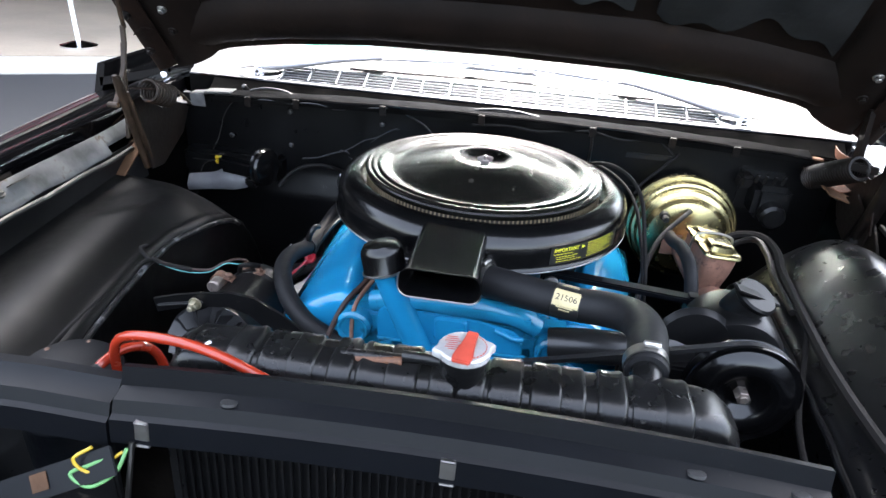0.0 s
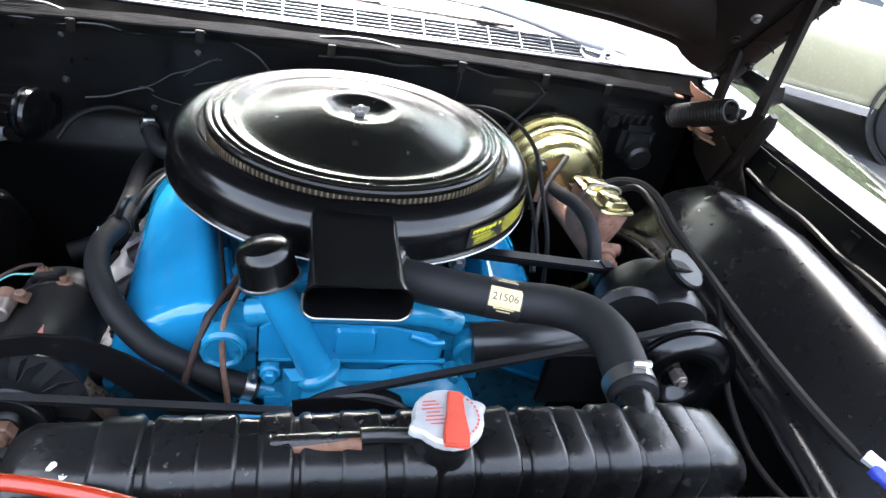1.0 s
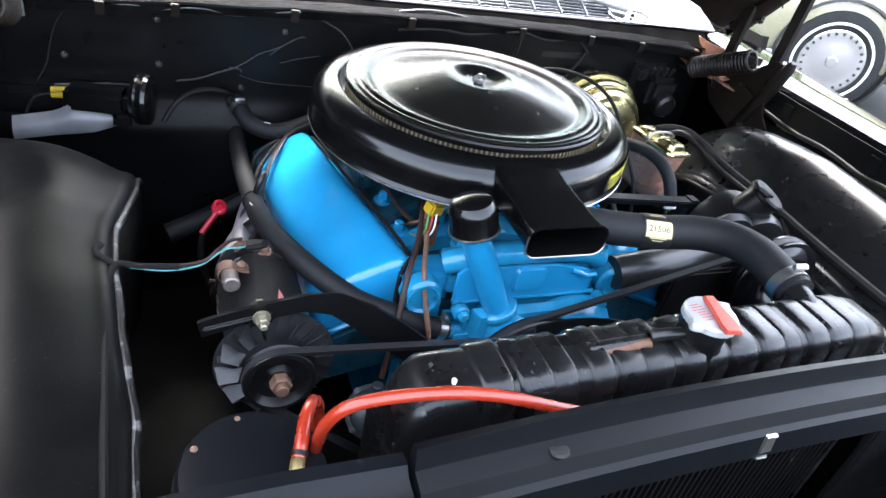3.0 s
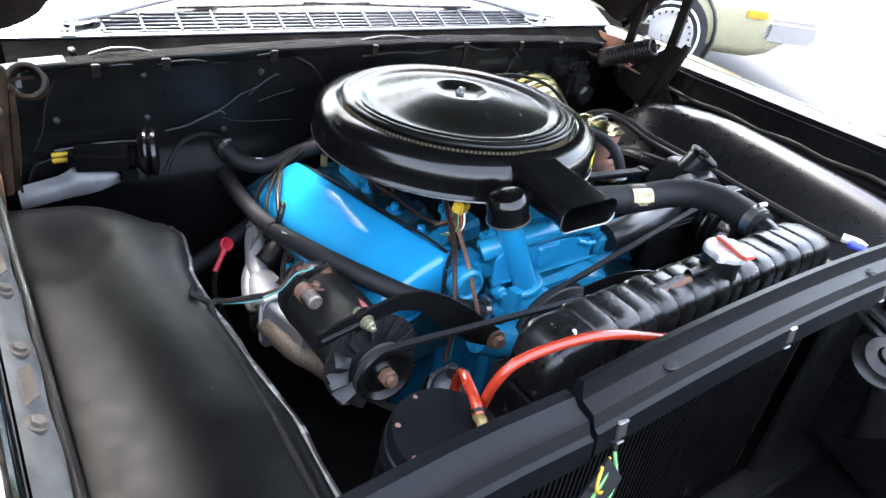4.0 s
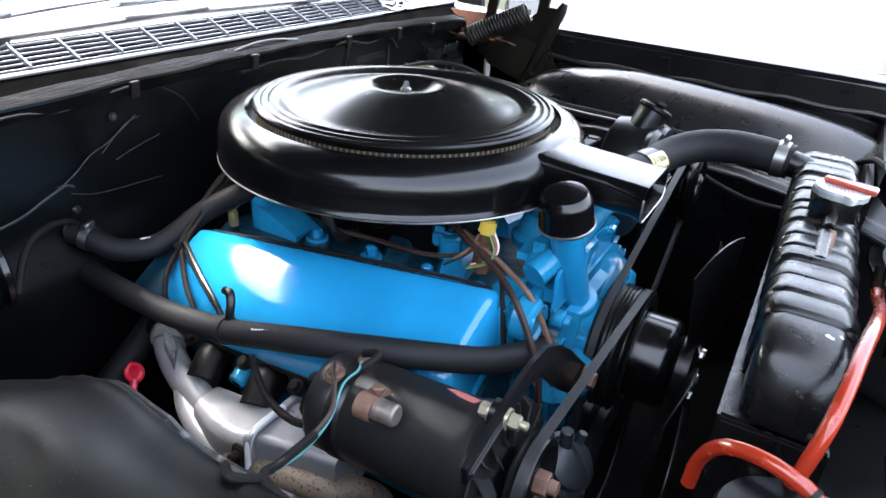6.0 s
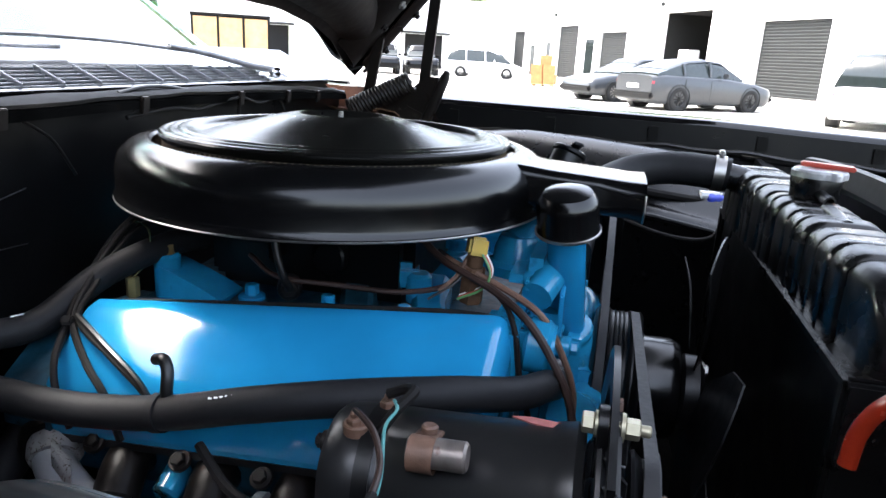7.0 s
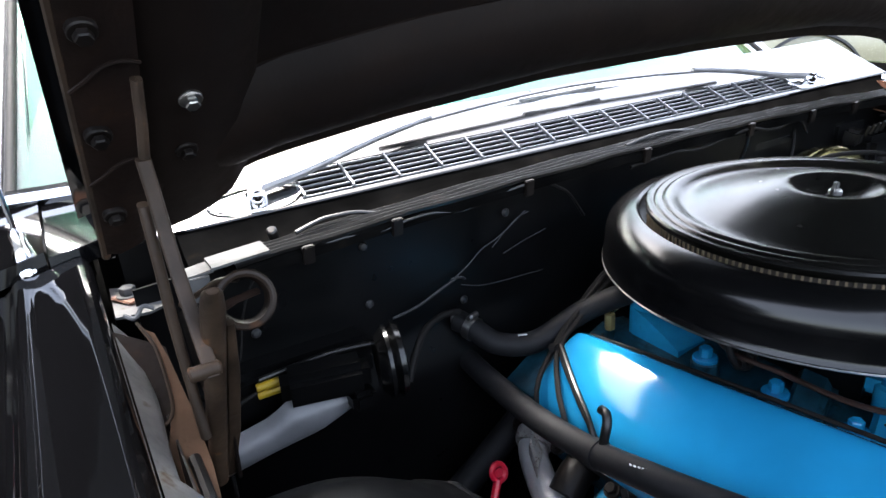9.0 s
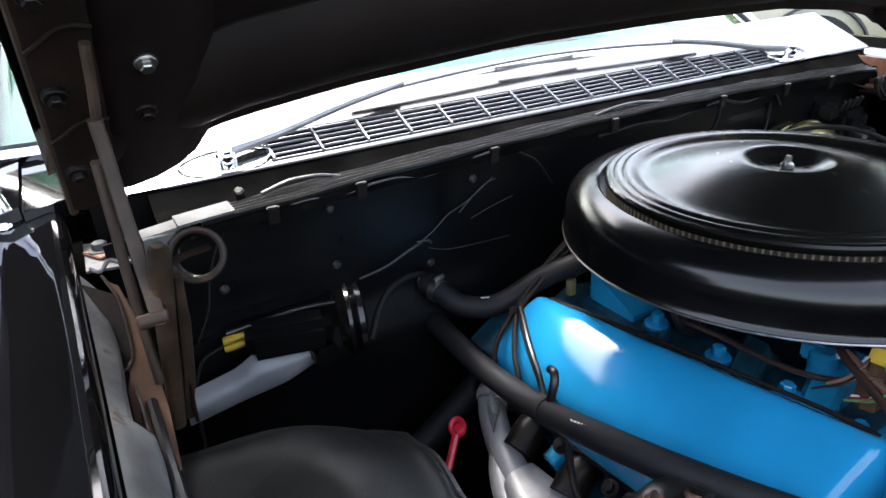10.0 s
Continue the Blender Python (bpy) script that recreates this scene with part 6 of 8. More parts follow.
part("pulley", lathe([(0, 0.012), (0.030, 0.012), (0.050, 0.020), (0.060, 0.022), (0.066, 0.018), (0.078, 0.016), (0.079, 0.020), (0.072, 0.026), (0.072, 0.029), (0.079, 0.035), (0.078, 0.038), (0.070, 0.036), (0.066, 0.040), (0.058, 0.0455), (0.048, 0.048), (0.038, 0.046), (0.030, 0.040), (0.024, 0.032), (0.018, 0.029), (0, 0.029)], qm, 48), M_GLOSS, ps, "glossy dished pulley")
part("shaft_nut", merge(hexnut(qm @ Vector((0, 0, 0.028)), qm @ Vector((0, 0, 0.046)), 0.010, 0.001), rod(qm @ Vector((0, 0, 0.04)), qm @ Vector((0, 0, 0.050)), 0.006, 12, 0.001)), M_CONDS, ps)
part("reservoir", lathe([(0, 0), (0.045, 0.0), (0.066, 0.010), (0.070, 0.03), (0.070, 0.09), (0.064, 0.102), (0.03, 0.108), (0, 0.108)], axis_pose((PSX + 0.005, 1.285, PSZ - 0.005), (PSX + 0.002, 1.17, PSZ - 0.01)), 36), M_SATIN, ps)
part("filler_neck", rod((0.420, 1.240, 0.872), (0.448, 1.215, 0.942), 0.0275, 26, 0.002), M_SATIN, ps)
part("filler_cap", merge(rod((0.4475, 1.2155, 0.940), (0.4515, 1.2120, 0.950), 0.0315, 28, 0.003), box((0.088, 0.018, 0.005), (0.4505, 1.2130, 0.949), 0.0015, (18, 22, 25))), M_FIRE, ps, "black twist cap with two ears")
part("mount_bracket", merge(box((0.15, 0.012, 0.09), (PSX - 0.09, 1.16, PSZ - 0.06), 0.004), box((0.09, 0.10, 0.02), (PSX - 0.10, 1.21, PSZ - 0.03), 0.006)), M_SATIN, ps)
part("hose_pipe", tube([(0.17, 1.178, 0.840), (0.22, 1.176, 0.848), (0.28, 1.180, 0.850), (0.345, 1.195, 0.855), (0.40, 1.215, 0.850)], 0.026, 18, 6), M_GEN, ps, "fat glossy black rubber elbow")
part("front_cover", lathe([(0, 0), (0.05, 0), (0.056, 0.01), (0.05, 0.02), (0, 0.02)], axis_pose((PSX - 0.06, 1.20, PSZ + 0.012), (PSX - 0.06, 1.15, PSZ + 0.012)), 30), M_SATIN, ps)


def belt(name, label, pulleys, y, w=0.010, t=0.0075, skip=()):
    """A closed V belt round pulleys, given as x, z and radius, in order round the outside."""
    pts = []
    n = len(pulleys)
    for i in range(n):
        (ax, az, ar), (bx, bz, br) = pulleys[i], pulleys[(i + 1) % n]
        d = math.hypot(bx - ax, bz - az)
        th = math.atan2(bz - az, bx - ax)
        al = math.acos((ar - br) / d)
        pts.append(((th - al), i, (i + 1) % n))
    loop = []
    for i in range(n):
        a_in, a_out = pts[i - 1][0], pts[i][0]
        x, z, r = pulleys[i]
        while a_out < a_in:
            a_out += 2 * math.pi
        k = max(3, int((a_out - a_in) / 0.12))
        loop += [(x, z, r, a_in + (a_out - a_in) * j / k) for j in range(k + 1)]
    rings = []
    for x, z, r, a in loop:
        c, s_ = math.cos(a), math.sin(a)
        rings.append([(x + (r + dr) * c, y + dy, z + (r + dr) * s_) for dr, dy in ((0, -w / 2), (0, w / 2), (-t, w / 2 * 0.55), (-t, -w / 2 * 0.55))])
    rings.append(rings[0])
    return single(name, loft(rings, caps=False), M_BELT, (pulleys[0][0], y, pulleys[0][1]), label, "belt", "drive belts")


CR = (C, 0.52, 0.085)
belt("fan_belt", "black rubber V-belt between generator and pump pulleys", [(GA, GZ, 0.0425), CR, (WP[0], WP[1], 0.087)], 1.091)
belt("fan_belt", "black rubber V-belt driving the power steering pump", [(WP[0], WP[1], 0.087), CR, (PSX, PSZ - 0.02, 0.0785)], 1.1275)
crank = thing("crank_pulley", (CR[0], 1.08, CR[1]), "black crankshaft pulley low on the engine", "pulley")
part("pulley", lathe([(0, 0), (0.086, 0), (0.080, 0.012), (0.086, 0.024), (0.080, 0.036), (0.086, 0.048), (0.05, 0.05), (0, 0.04)], axis_pose((CR[0], 1.14, CR[1]), (CR[0], 1.0, CR[1])), 40), M_SATIN, crank)
fp = thing("fuel_pump", (-0.2, 1.1, 0.66), "grey cast fuel pump with bolted flange beside the block", "fuel pump")
FPM = axis_pose((-0.205, 1.10, 0.70), (-0.218, 1.062, 0.745))
part("body", lathe([(0, 0), (0.032, 0), (0.036, 0.004), (0.036, 0.011), (0.031, 0.013), (0.029, 0.022), (0.018, 0.029), (0, 0.030)], FPM, 32), M_PUMPG, fp)
part("lower_body", lathe([(0, -0.04), (0.026, -0.04), (0.030, -0.03), (0.030, -0.022), (0.036, -0.020), (0.037, -0.006), (0.034, -0.001), (0, -0.001)], FPM, 32), M_SATIN, fp)
part("rib", turned(box((0.005, 0.050, 0.006), (0.004, 0, 0.030), 0.0015), FPM), M_PUMPG, fp)
for k in range(8):
    a = 2 * math.pi * k / 8
    part("screw", bolt(FPM @ Vector((0.0335 * math.cos(a), 0.0335 * math.sin(a), 0.010)), FPM.to_3x3() @ Vector((0, 0, 1)), 0.0035, 0.004), M_PUMPG, fp)
part("outlet", merge(rod(FPM @ Vector((0.0, 0.017, 0.022)), FPM @ Vector((0.0, 0.034, 0.040)), 0.0075, 14, 0.001), rod(FPM @ Vector((0.016, 0.012, 0.02)), FPM @ Vector((0.022, 0.022, 0.036)), 0.0055, 12, 0.001)), M_PUMPG, fp)

# exhaust manifold on the near bank
ex = thing("exhaust_manifold", (-0.32, 1.5, 0.6), "silver painted exhaust manifold with rusty flanges", "exhaust manifold")
part("log", tube([(-0.262, 1.660, 0.700), (-0.290, 1.640, 0.690), (-0.307, 1.600, 0.672), (-0.318, 1.560, 0.664), (-0.322, 1.52, 0.650), (-0.328, 1.485, 0.645)], 0.018, 18, 7, (0.0185, 0.021)), M_MANI, ex)
part("side_leg", tube([(-0.312, 1.585, 0.668), (-0.334, 1.556, 0.654), (-0.347, 1.518, 0.640), (-0.350, 1.478, 0.634), (-0.344, 1.445, 0.638)], 0.0155, 16, 6), M_MANI, ex, "silver side leg")
part("collar", lathe([(0.0, 0), (0.024, 0.0), (0.026, 0.004), (0.026, 0.018), (0.023, 0.024), (0, 0.025)], axis_pose((-0.270, 1.655, 0.700), (-0.292, 1.638, 0.689)), 20), M_FLAKE, ex, "flaking white collar")
part("collar_band", lathe([(0.027, -0.010), (0.033, -0.008), (0.034, 0.0), (0.033, 0.006), (0.027, 0.008)], axis_pose((-0.268, 1.657, 0.701), (-0.292, 1.638, 0.689)), 20), M_HINGE, ex, "rusty band")
part("heat_patch", loft([[(x + 0.6 * u, y + 0.5 * u, z + v) for u, v in rounded(0.052, 0.056, 0.020)] for x, y, z in ((-0.292, 1.638, 0.690), (-0.304, 1.606, 0.676))]), M_FLAKE, ex, "paint burnt off by heat")
part("casting", loft([[(x + u, y, z + v) for u, v in rounded(w, h, 0.016)] for x, y, z, w, h in ((-0.322, 1.53, 0.655, 0.050, 0.052), (-0.328, 1.490, 0.648, 0.066, 0.070), (-0.330, 1.45, 0.648, 0.072, 0.076), (-0.328, 1.42, 0.652, 0.064, 0.070))]), M_MANI, ex, "stained silver casting")
part("flange", loft([[(x + u, y, z + v) for u, v in rounded(0.090, 0.100, 0.010)] for x, y, z in ((-0.325, 1.420, 0.655), (-0.324, 1.410, 0.656))]), M_MANI, ex)
part("outlet_block", loft([[(x + u, y, z + v) for u, v in rounded(w, h, 0.010)] for x, y, z, w, h in ((-0.322, 1.409, 0.656, 0.078, 0.088), (-0.318, 1.36, 0.662, 0.070, 0.080), (-0.312, 1.31, 0.668, 0.060, 0.065))]), M_MANI, ex)
part("flange_edge", tube([(-0.368, 1.416, 0.620), (-0.369, 1.415, 0.655), (-0.366, 1.414, 0.694), (-0.350, 1.413, 0.7065), (-0.31, 1.412, 0.706)], 0.0045, 8, 4), M_WHITE, ex, "bright bare metal edge")
part("down_pipe", tube([(-0.335, 1.475, 0.645), (-0.352, 1.445, 0.646), (-0.356, 1.41, 0.651), (-0.354, 1.365, 0.657), (-0.345, 1.325, 0.656), (-0.318, 1.300, 0.640), (-0.285, 1.292, 0.60), (-0.265, 1.29, 0.55)], 0.0185, 20, 7), M_PIPE, ex, "stained silver down pipe")
part("pipe_collar", lathe([(0.019, 0), (0.027, 0.002), (0.028, 0.010), (0.027, 0.018), (0.019, 0.020)], axis_pose((-0.354, 1.438, 0.6465), (-0.357, 1.41, 0.650)), 24), M_HINGE, ex, "rusty pipe collar")
part("clamp_ear", merge(box((0.008, 0.020, 0.030), (-0.372, 1.428, 0.668), 0.002, (0, 20, 0)), rod((-0.385, 1.428, 0.676), (-0.360, 1.428, 0.672), 0.005, 10, 0.001)), M_HINGE, ex, "rusty clamp ear")
for y in (1.30, 1.39, 1.475, 1.57):
    part("port", tube([(-0.235, y, 0.690), (-0.270, y, 0.695), (-0.305, y - 0.01, 0.675)], 0.022, 14, 5), M_HINGE, ex, "rusty exhaust port")
    part("manifold_bolt", bolt((-0.282, y + 0.028, 0.716), (-0.6, 0, 0.8), 0.007, 0.008), M_HINGE, ex)
dip = thing("dipstick", (-0.345, 1.64, 0.6), "red dipstick handle with a ring", "dipstick")
ringp = [(-0.351 + 0.0095 * math.cos(k * 0.45), 1.632 + 0.005 * math.sin(k * 0.45), 0.686 + 0.0095 * math.sin(k * 0.45)) for k in range(15)]
part("ring", merge(tube(ringp, 0.0042, 8, 1), lathe([(0, -0.002), (0.006, -0.002), (0.006, 0.002), (0, 0.002)], pose(-0.351, 1.632, 0.686, 70, 0, 0), 18)), M_RED, dip)
part("stem", tube([(-0.356, 1.628, 0.678), (-0.370, 1.616, 0.664), (-0.384, 1.604, 0.650)], 0.0055, 8, 4), M_RED, dip)
part("tube", tube([(-0.380, 1.608, 0.652), (-0.386, 1.60, 0.60), (-0.36, 1.58, 0.50)], 0.006, 8, 4), M_WIRE, dip, "black dipstick tube")

# ---- brake booster ----
bb = thing("brake_booster", (0.448, 1.68, 0.80), "gold-plated round brake booster on the firewall", "brake booster")
bm_ = axis_pose((0.452, 1.775, 0.833), (0.446, 1.55, 0.840))
part("rear_shell", lathe([(0, 0), (0.080, 0), (0.098, 0.008), (0.107, 0.020), (0.110, 0.032), (0.110, 0.044), (0.106, 0.048), (0.102, 0.050), (0, 0.050)], bm_, 64), M_GOLD, bb, angle=25)
part("band", lathe([(0.103, 0.049), (0.1125, 0.0505), (0.1155, 0.0545), (0.1155, 0.0605), (0.1125, 0.0645), (0.103, 0.066)], bm_, 64), M_GOLD, bb, "rolled clamping band", angle=25)
part("front_shell", lathe([(0.1030, 0.064), (0.1065, 0.068), (0.1080, 0.074), (0.1075, 0.081), (0.1040, 0.0855), (0.0985, 0.087), (0.0960, 0.0895), (0.0975, 0.094), (0.0975, 0.102), (0.0940, 0.1075), (0.0870, 0.1095), (0.0840, 0.112), (0.0830, 0.117), (0.076, 0.125), (0.05, 0.132), (0, 0.135)], bm_, 64), M_GOLD, bb, "stepped front shell", angle=25)
part("check_valve", merge(rod(bm_ @ Vector((-0.05, 0.045, 0.118)), bm_ @ Vector((-0.05, 0.045, 0.142)), 0.009, 14, 0.002), rod(bm_ @ Vector((-0.05, 0.045, 0.138)), bm_ @ Vector((-0.05, 0.045, 0.160)), 0.006, 12, 0.001)), M_RUBBER, bb, "black vacuum check valve")

mc = thing("master_cylinder", (0.46, 1.50, 0.80), "rusty brown cast iron master cylinder with a gold lid", "master cylinder")
MCM = pose(0.459, 1.494, 0.897, 4, 6, 11)


def rounded_rings(w, l, r, levels, dy=0.0):
    return [[(u * k, v * k + dy, z) for u, v in rounded(w, l, r)] for z, k in levels]


part("bore", merge(rod((0.452, 1.655, 0.812), (0.468, 1.435, 0.806), 0.025, 22, 0.004), rod((0.467, 1.45, 0.806), (0.470, 1.412, 0.805), 0.017, 18, 0.004), rod((0.470, 1.47, 0.81), (0.508, 1.462, 0.812), 0.011, 14, 0.002)), M_RUSTY, mc)
part("reservoir", turned(loft(rounded_rings(0.060, 0.104, 0.012, ((-0.082, 0.70), (-0.060, 0.86), (-0.030, 0.97), (-0.006, 1.0), (0.0, 1.0)))), MCM), M_RUSTY, mc)
part("flange", box((0.11, 0.014, 0.06), (0.452, 1.648, 0.822), 0.008), M_RUSTY, mc)
part("lid", turned(loft(rounded_rings(0.068, 0.112, 0.012, ((0.0005, 1.0), (0.003, 1.03), (0.0065, 1.0), (0.008, 0.9)))), MCM), M_GOLD, mc, "gold plated lid")
part("dome", turned(loft(rounded_rings(0.048, 0.046, 0.012, ((0.007, 1.0), (0.017, 0.88), (0.019, 0.7)), -0.024)), MCM), M_GOLD, mc, "raised dome of the lid")
part("dome", turned(loft(rounded_rings(0.048, 0.038, 0.012, ((0.007, 1.0), (0.014, 0.88), (0.016, 0.7)), 0.027)), MCM), M_GOLD, mc, "raised dome of the lid")
part("bail", turned(tube([(-0.036, 0.004, -0.035), (-0.037, 0.004, 0.006), (-0.028, 0.004, 0.018), (0.0, 0.003, 0.022), (0.028, 0.002, 0.018), (0.037, 0.002, 0.006), (0.036, 0.002, -0.035)], 0.0022, 8, 4), MCM), M_STEEL, mc, "steel wire bail")
vh = thing("vacuum_hose", (0.41, 1.45, 0.84), "black vacuum hose bent down with a white end", "hose")
part("hose", tube([(0.400, 1.585, 0.868), (0.395, 1.52, 0.884), (0.396, 1.46, 0.900), (0.400, 1.41, 0.899), (0.404, 1.38, 0.882), (0.407, 1.362, 0.855)], 0.0115, 14, 7), M_RUBBER, vh)
part("tip", rod((0.407, 1.363, 0.857), (0.408, 1.354, 0.835), 0.0112, 14, 0.001), M_WHITE, vh, "white hose end")
part("fitting", tube([(0.408, 1.355, 0.836), (0.402, 1.35, 0.818), (0.38, 1.35, 0.805)], 0.006, 8, 4), M_GOLD, vh)
bar = thing("support_bar", (0.28, 1.31, 0.85), "flat grey-black steel bar across the engine", "bracket")
part("bar", merge(box((0.235, 0.022, 0.010), (0.278, 1.306, 0.887), 0.002, (0, 2, -4)), box((0.03, 0.024, 0.03), (0.165, 1.315, 0.880), 0.003), box((0.02, 0.024, 0.045), (0.392, 1.30, 0.868), 0.003)), M_CORE, bar)
part("nut", bolt((0.168, 1.300, 0.878), (0, -1, 0), 0.008, 0.010), M_STEEL, bar)

# ---- canister and red hoses ----
CX, CY, CZ = -0.395, 0.903, 0.776
can = thing("vacuum_canister", (CX, CY, CZ), "dark grey round canister with rust spots on its lid", "canister")
part("body", lathe([(0, 0), (0.055, 0), (0.060, 0.006), (0.060, 0.082), (0.0615, 0.084), (0.0615, 0.090), (0.060, 0.092), (0.060, 0.100), (0.062, 0.102), (0.062, 0.108), (0.060, 0.110), (0.060, 0.122), (0.058, 0.127), (0.040, 0.130), (0, 0.1305)], pose(CX, CY, CZ, 6, 4, 0), 44), M_CORE, can)
part("nipple", merge(tube([(-0.352, 0.890, 0.909), (-0.355, 0.880, 0.911), (-0.357, 0.872, 0.905)], 0.0062, 10, 4), rod((-0.357, 0.873, 0.900), (-0.358, 0.870, 0.910), 0.0085, 12, 0.001)), M_BRASS, can, "brass nipple")
for k, a in enumerate((100, 150, 195, 235, 250)):
    part("rust_spot", lathe([(0, 0.0009), (0.0016 + 0.0006 * (k % 3), 0.0005), (0.0026 + 0.0006 * (k % 2), 0)], pose(CX, CY, CZ, 6, 4, 0) @ Matrix.Translation((0.052 * math.cos(radians(a)), 0.052 * math.sin(radians(a)), 0.1285)), 10), M_COPPER, can)
oh = thing("red_vacuum_hose", (-0.33, 0.93, 0.90), "short orange-red rubber hose bent over the canister", "hose", "red hoses")
part("hose", tube([(-0.352, 0.888, 0.911), (-0.348, 0.900, 0.916), (-0.341, 0.922, 0.918), (-0.331, 0.944, 0.911), (-0.323, 0.958, 0.897), (-0.318, 0.966, 0.875), (-0.317, 0.968, 0.85)], 0.0062, 14, 7), M_ORANGE, oh)
part("clip", lathe([(0.0064, 0), (0.0072, 0), (0.0072, 0.004), (0.0064, 0.004)], axis_pose((-0.3515, 0.890, 0.9115), (-0.348, 0.900, 0.916)), 14), M_HINGE, oh)
oh2 = thing("red_vacuum_hose", (-0.25, 0.87, 0.90), "long orange-red rubber hose in front of the radiator tank", "hose", "red hoses")
part("hose", tube([(-0.336, 0.928, 0.80), (-0.335, 0.906, 0.890), (-0.329, 0.897, 0.940), (-0.305, 0.891, 0.965), (-0.245, 0.882, 0.974), (-0.19, 0.873, 0.970), (-0.12, 0.863, 0.949), (-0.065, 0.860, 0.932), (-0.034, 0.860, 0.930)], 0.0058, 14, 7), M_ORANGE, oh2)
part("end", tube([(-0.036, 0.860, 0.930), (-0.022, 0.8605, 0.934), (-0.014, 0.861, 0.948)], 0.0060, 12, 4), M_RUSTDK, oh2, "dark end of the hose")

# ---- ground and surroundings ----
tagged(obj("ground", box((700, 700, 0.02), (60, 0, -0.01)), M_ASPH), "pale sunlit asphalt yard", "ground", kind="structure")
M_CONC = paint("pale_concrete", (0.42, 0.40, 0.36), 0.9, var=0.12, scale=0.7, bump=0.4, bscale=60)
# Paler ground added here: the far yard's glare is put into its colour.
tagged(obj("lit_yard_slab", box((60, 110, 0.02), (43, 10, 0.001), 0.004), M_CONC), "pale slab added to give the far yard its bright light", "pavement", kind="structure")
# open garage behind the car
GD = Vector((0.882, 0.471, 0)).normalized()
GN = Vector((-GD.y, GD.x, 0))
GP = Vector((-4.3, 6.0, 0))


def slab(s0, s1, d0, d1, z0, z1):
    """A block along the garage front: s along it, d into the garage."""
    return loft([[GP + GD * s + GN * d + Vector((0, 0, z)) for d, z in ((d0, z0), (d0, z1), (d1, z1), (d1, z0))] for s in (s0, s1)])


tagged(obj("pavement", slab(-16, 11, -0.72, -0.06, 0, 0.012), M_CONC), "pale concrete apron strip before the garage", "pavement", kind="structure")
tagged(obj("garage_floor", slab(-15, 9.6, 0, 12, 0, 0.014), paint("worn_garage_concrete", (0.42, 0.35, 0.27), 0.5, var=0.2, scale=0.8, bump=0.3, bscale=40)), "tan worn concrete garage floor", "floor", kind="structure")
gar = thing("garage", GP + GD * -3, "open-fronted garage building with a dark interior", "building")
M_GWALL = paint("grey_block_wall", (0.02, 0.02, 0.02), 0.9, var=0.12, scale=0.9, bump=0.4, bscale=30)
part("fascia", slab(-15.4, 10, 0, 0.3, 4.2, 5.75), M_GWALL, gar)
part("roof", slab(-15.4, 10, -0.2, 12.4, 5.75, 6.0), M_GWALL, gar)
part("back_wall", slab(-15.4, 10, 12, 12.3, 0, 5.75), M_GWALL, gar)
for s in (-15.4, 9.7):
    part("end_wall", slab(s, s + 0.3, 0.0 if s > 0 else 0.31, 11.99, 0.02, 5.74), M_GWALL, gar)
for s in (-11.5, -2.6 - 4.0, 3.6):
    part("column", slab(s, s + 0.35, 0.32, 0.66, 0.016, 5.74), M_GWALL, gar)


def wheel(parent, at, axis, r, rim_mat, white=False, slots=10):
    """A tyre with a rim or a hubcap, its face along axis."""
    m = axis_pose(at, Vector(at) + Vector(axis))
    w = r * 0.30
    ty = part("tyre", lathe([(r * 0.62, -w), (r * 0.93, -w), (r, -w * 0.7), (r, w * 0.7), (r * 0.97, w * 0.92), (r * 0.9, w), (r * 0.80, w * 1.03), (r * 0.66, w * 0.97), (r * 0.62, w * 0.9)], m, 36), M_TYRE, parent, "black tyre with a thin white stripe" if white else "black tyre")
    if white:
        part("white_stripe", lathe([(r * 0.735, w * 1.01), (r * 0.74, w * 1.04), (r * 0.785, w * 1.045), (r * 0.79, w * 1.02)], m, 40), M_WHITE, ty)
        hc = part("hubcap", lathe([(r * 0.63, w * 0.86), (r * 0.64, w * 0.97), (r * 0.60, w * 1.0), (r * 0.50, w * 0.95), (r * 0.34, w * 1.02), (r * 0.12, w * 1.06), (r * 0.10, w * 1.16), (0, w * 1.18)], m, 40), M_CHROME, ty, "chrome hubcap with dark slots")
        for k in range(24):
            part("slot", turned(box((r * 0.055, r * 0.05, 0.006), (r * 0.555, 0, w * 0.985), 0.001), m @ Matrix.Rotation(2 * math.pi * k / 24, 4, "Z")), M_INK, hc)
    else:
        rim = part("rim", lathe([(r * 0.63, w * 0.9), (r * 0.62, w * 0.98), (r * 0.58, w * 0.85), (r * 0.56, w * 0.35), (0, w * 0.3)], m, 30), M_INK, ty, "dark wheel rim")
        for k in range(slots):
            part("spoke", turned(box((r * 0.52, r * 0.07, 0.012), (r * 0.32, 0, w * 0.8), 0.003), m @ Matrix.Rotation(2 * math.pi * k / slots, 4, "Z")), rim_mat, rim)
        part("hub", lathe([(0, w * 0.88), (r * 0.09, w * 0.86), (r * 0.1, w * 0.6)], m, 16), rim_mat, rim)


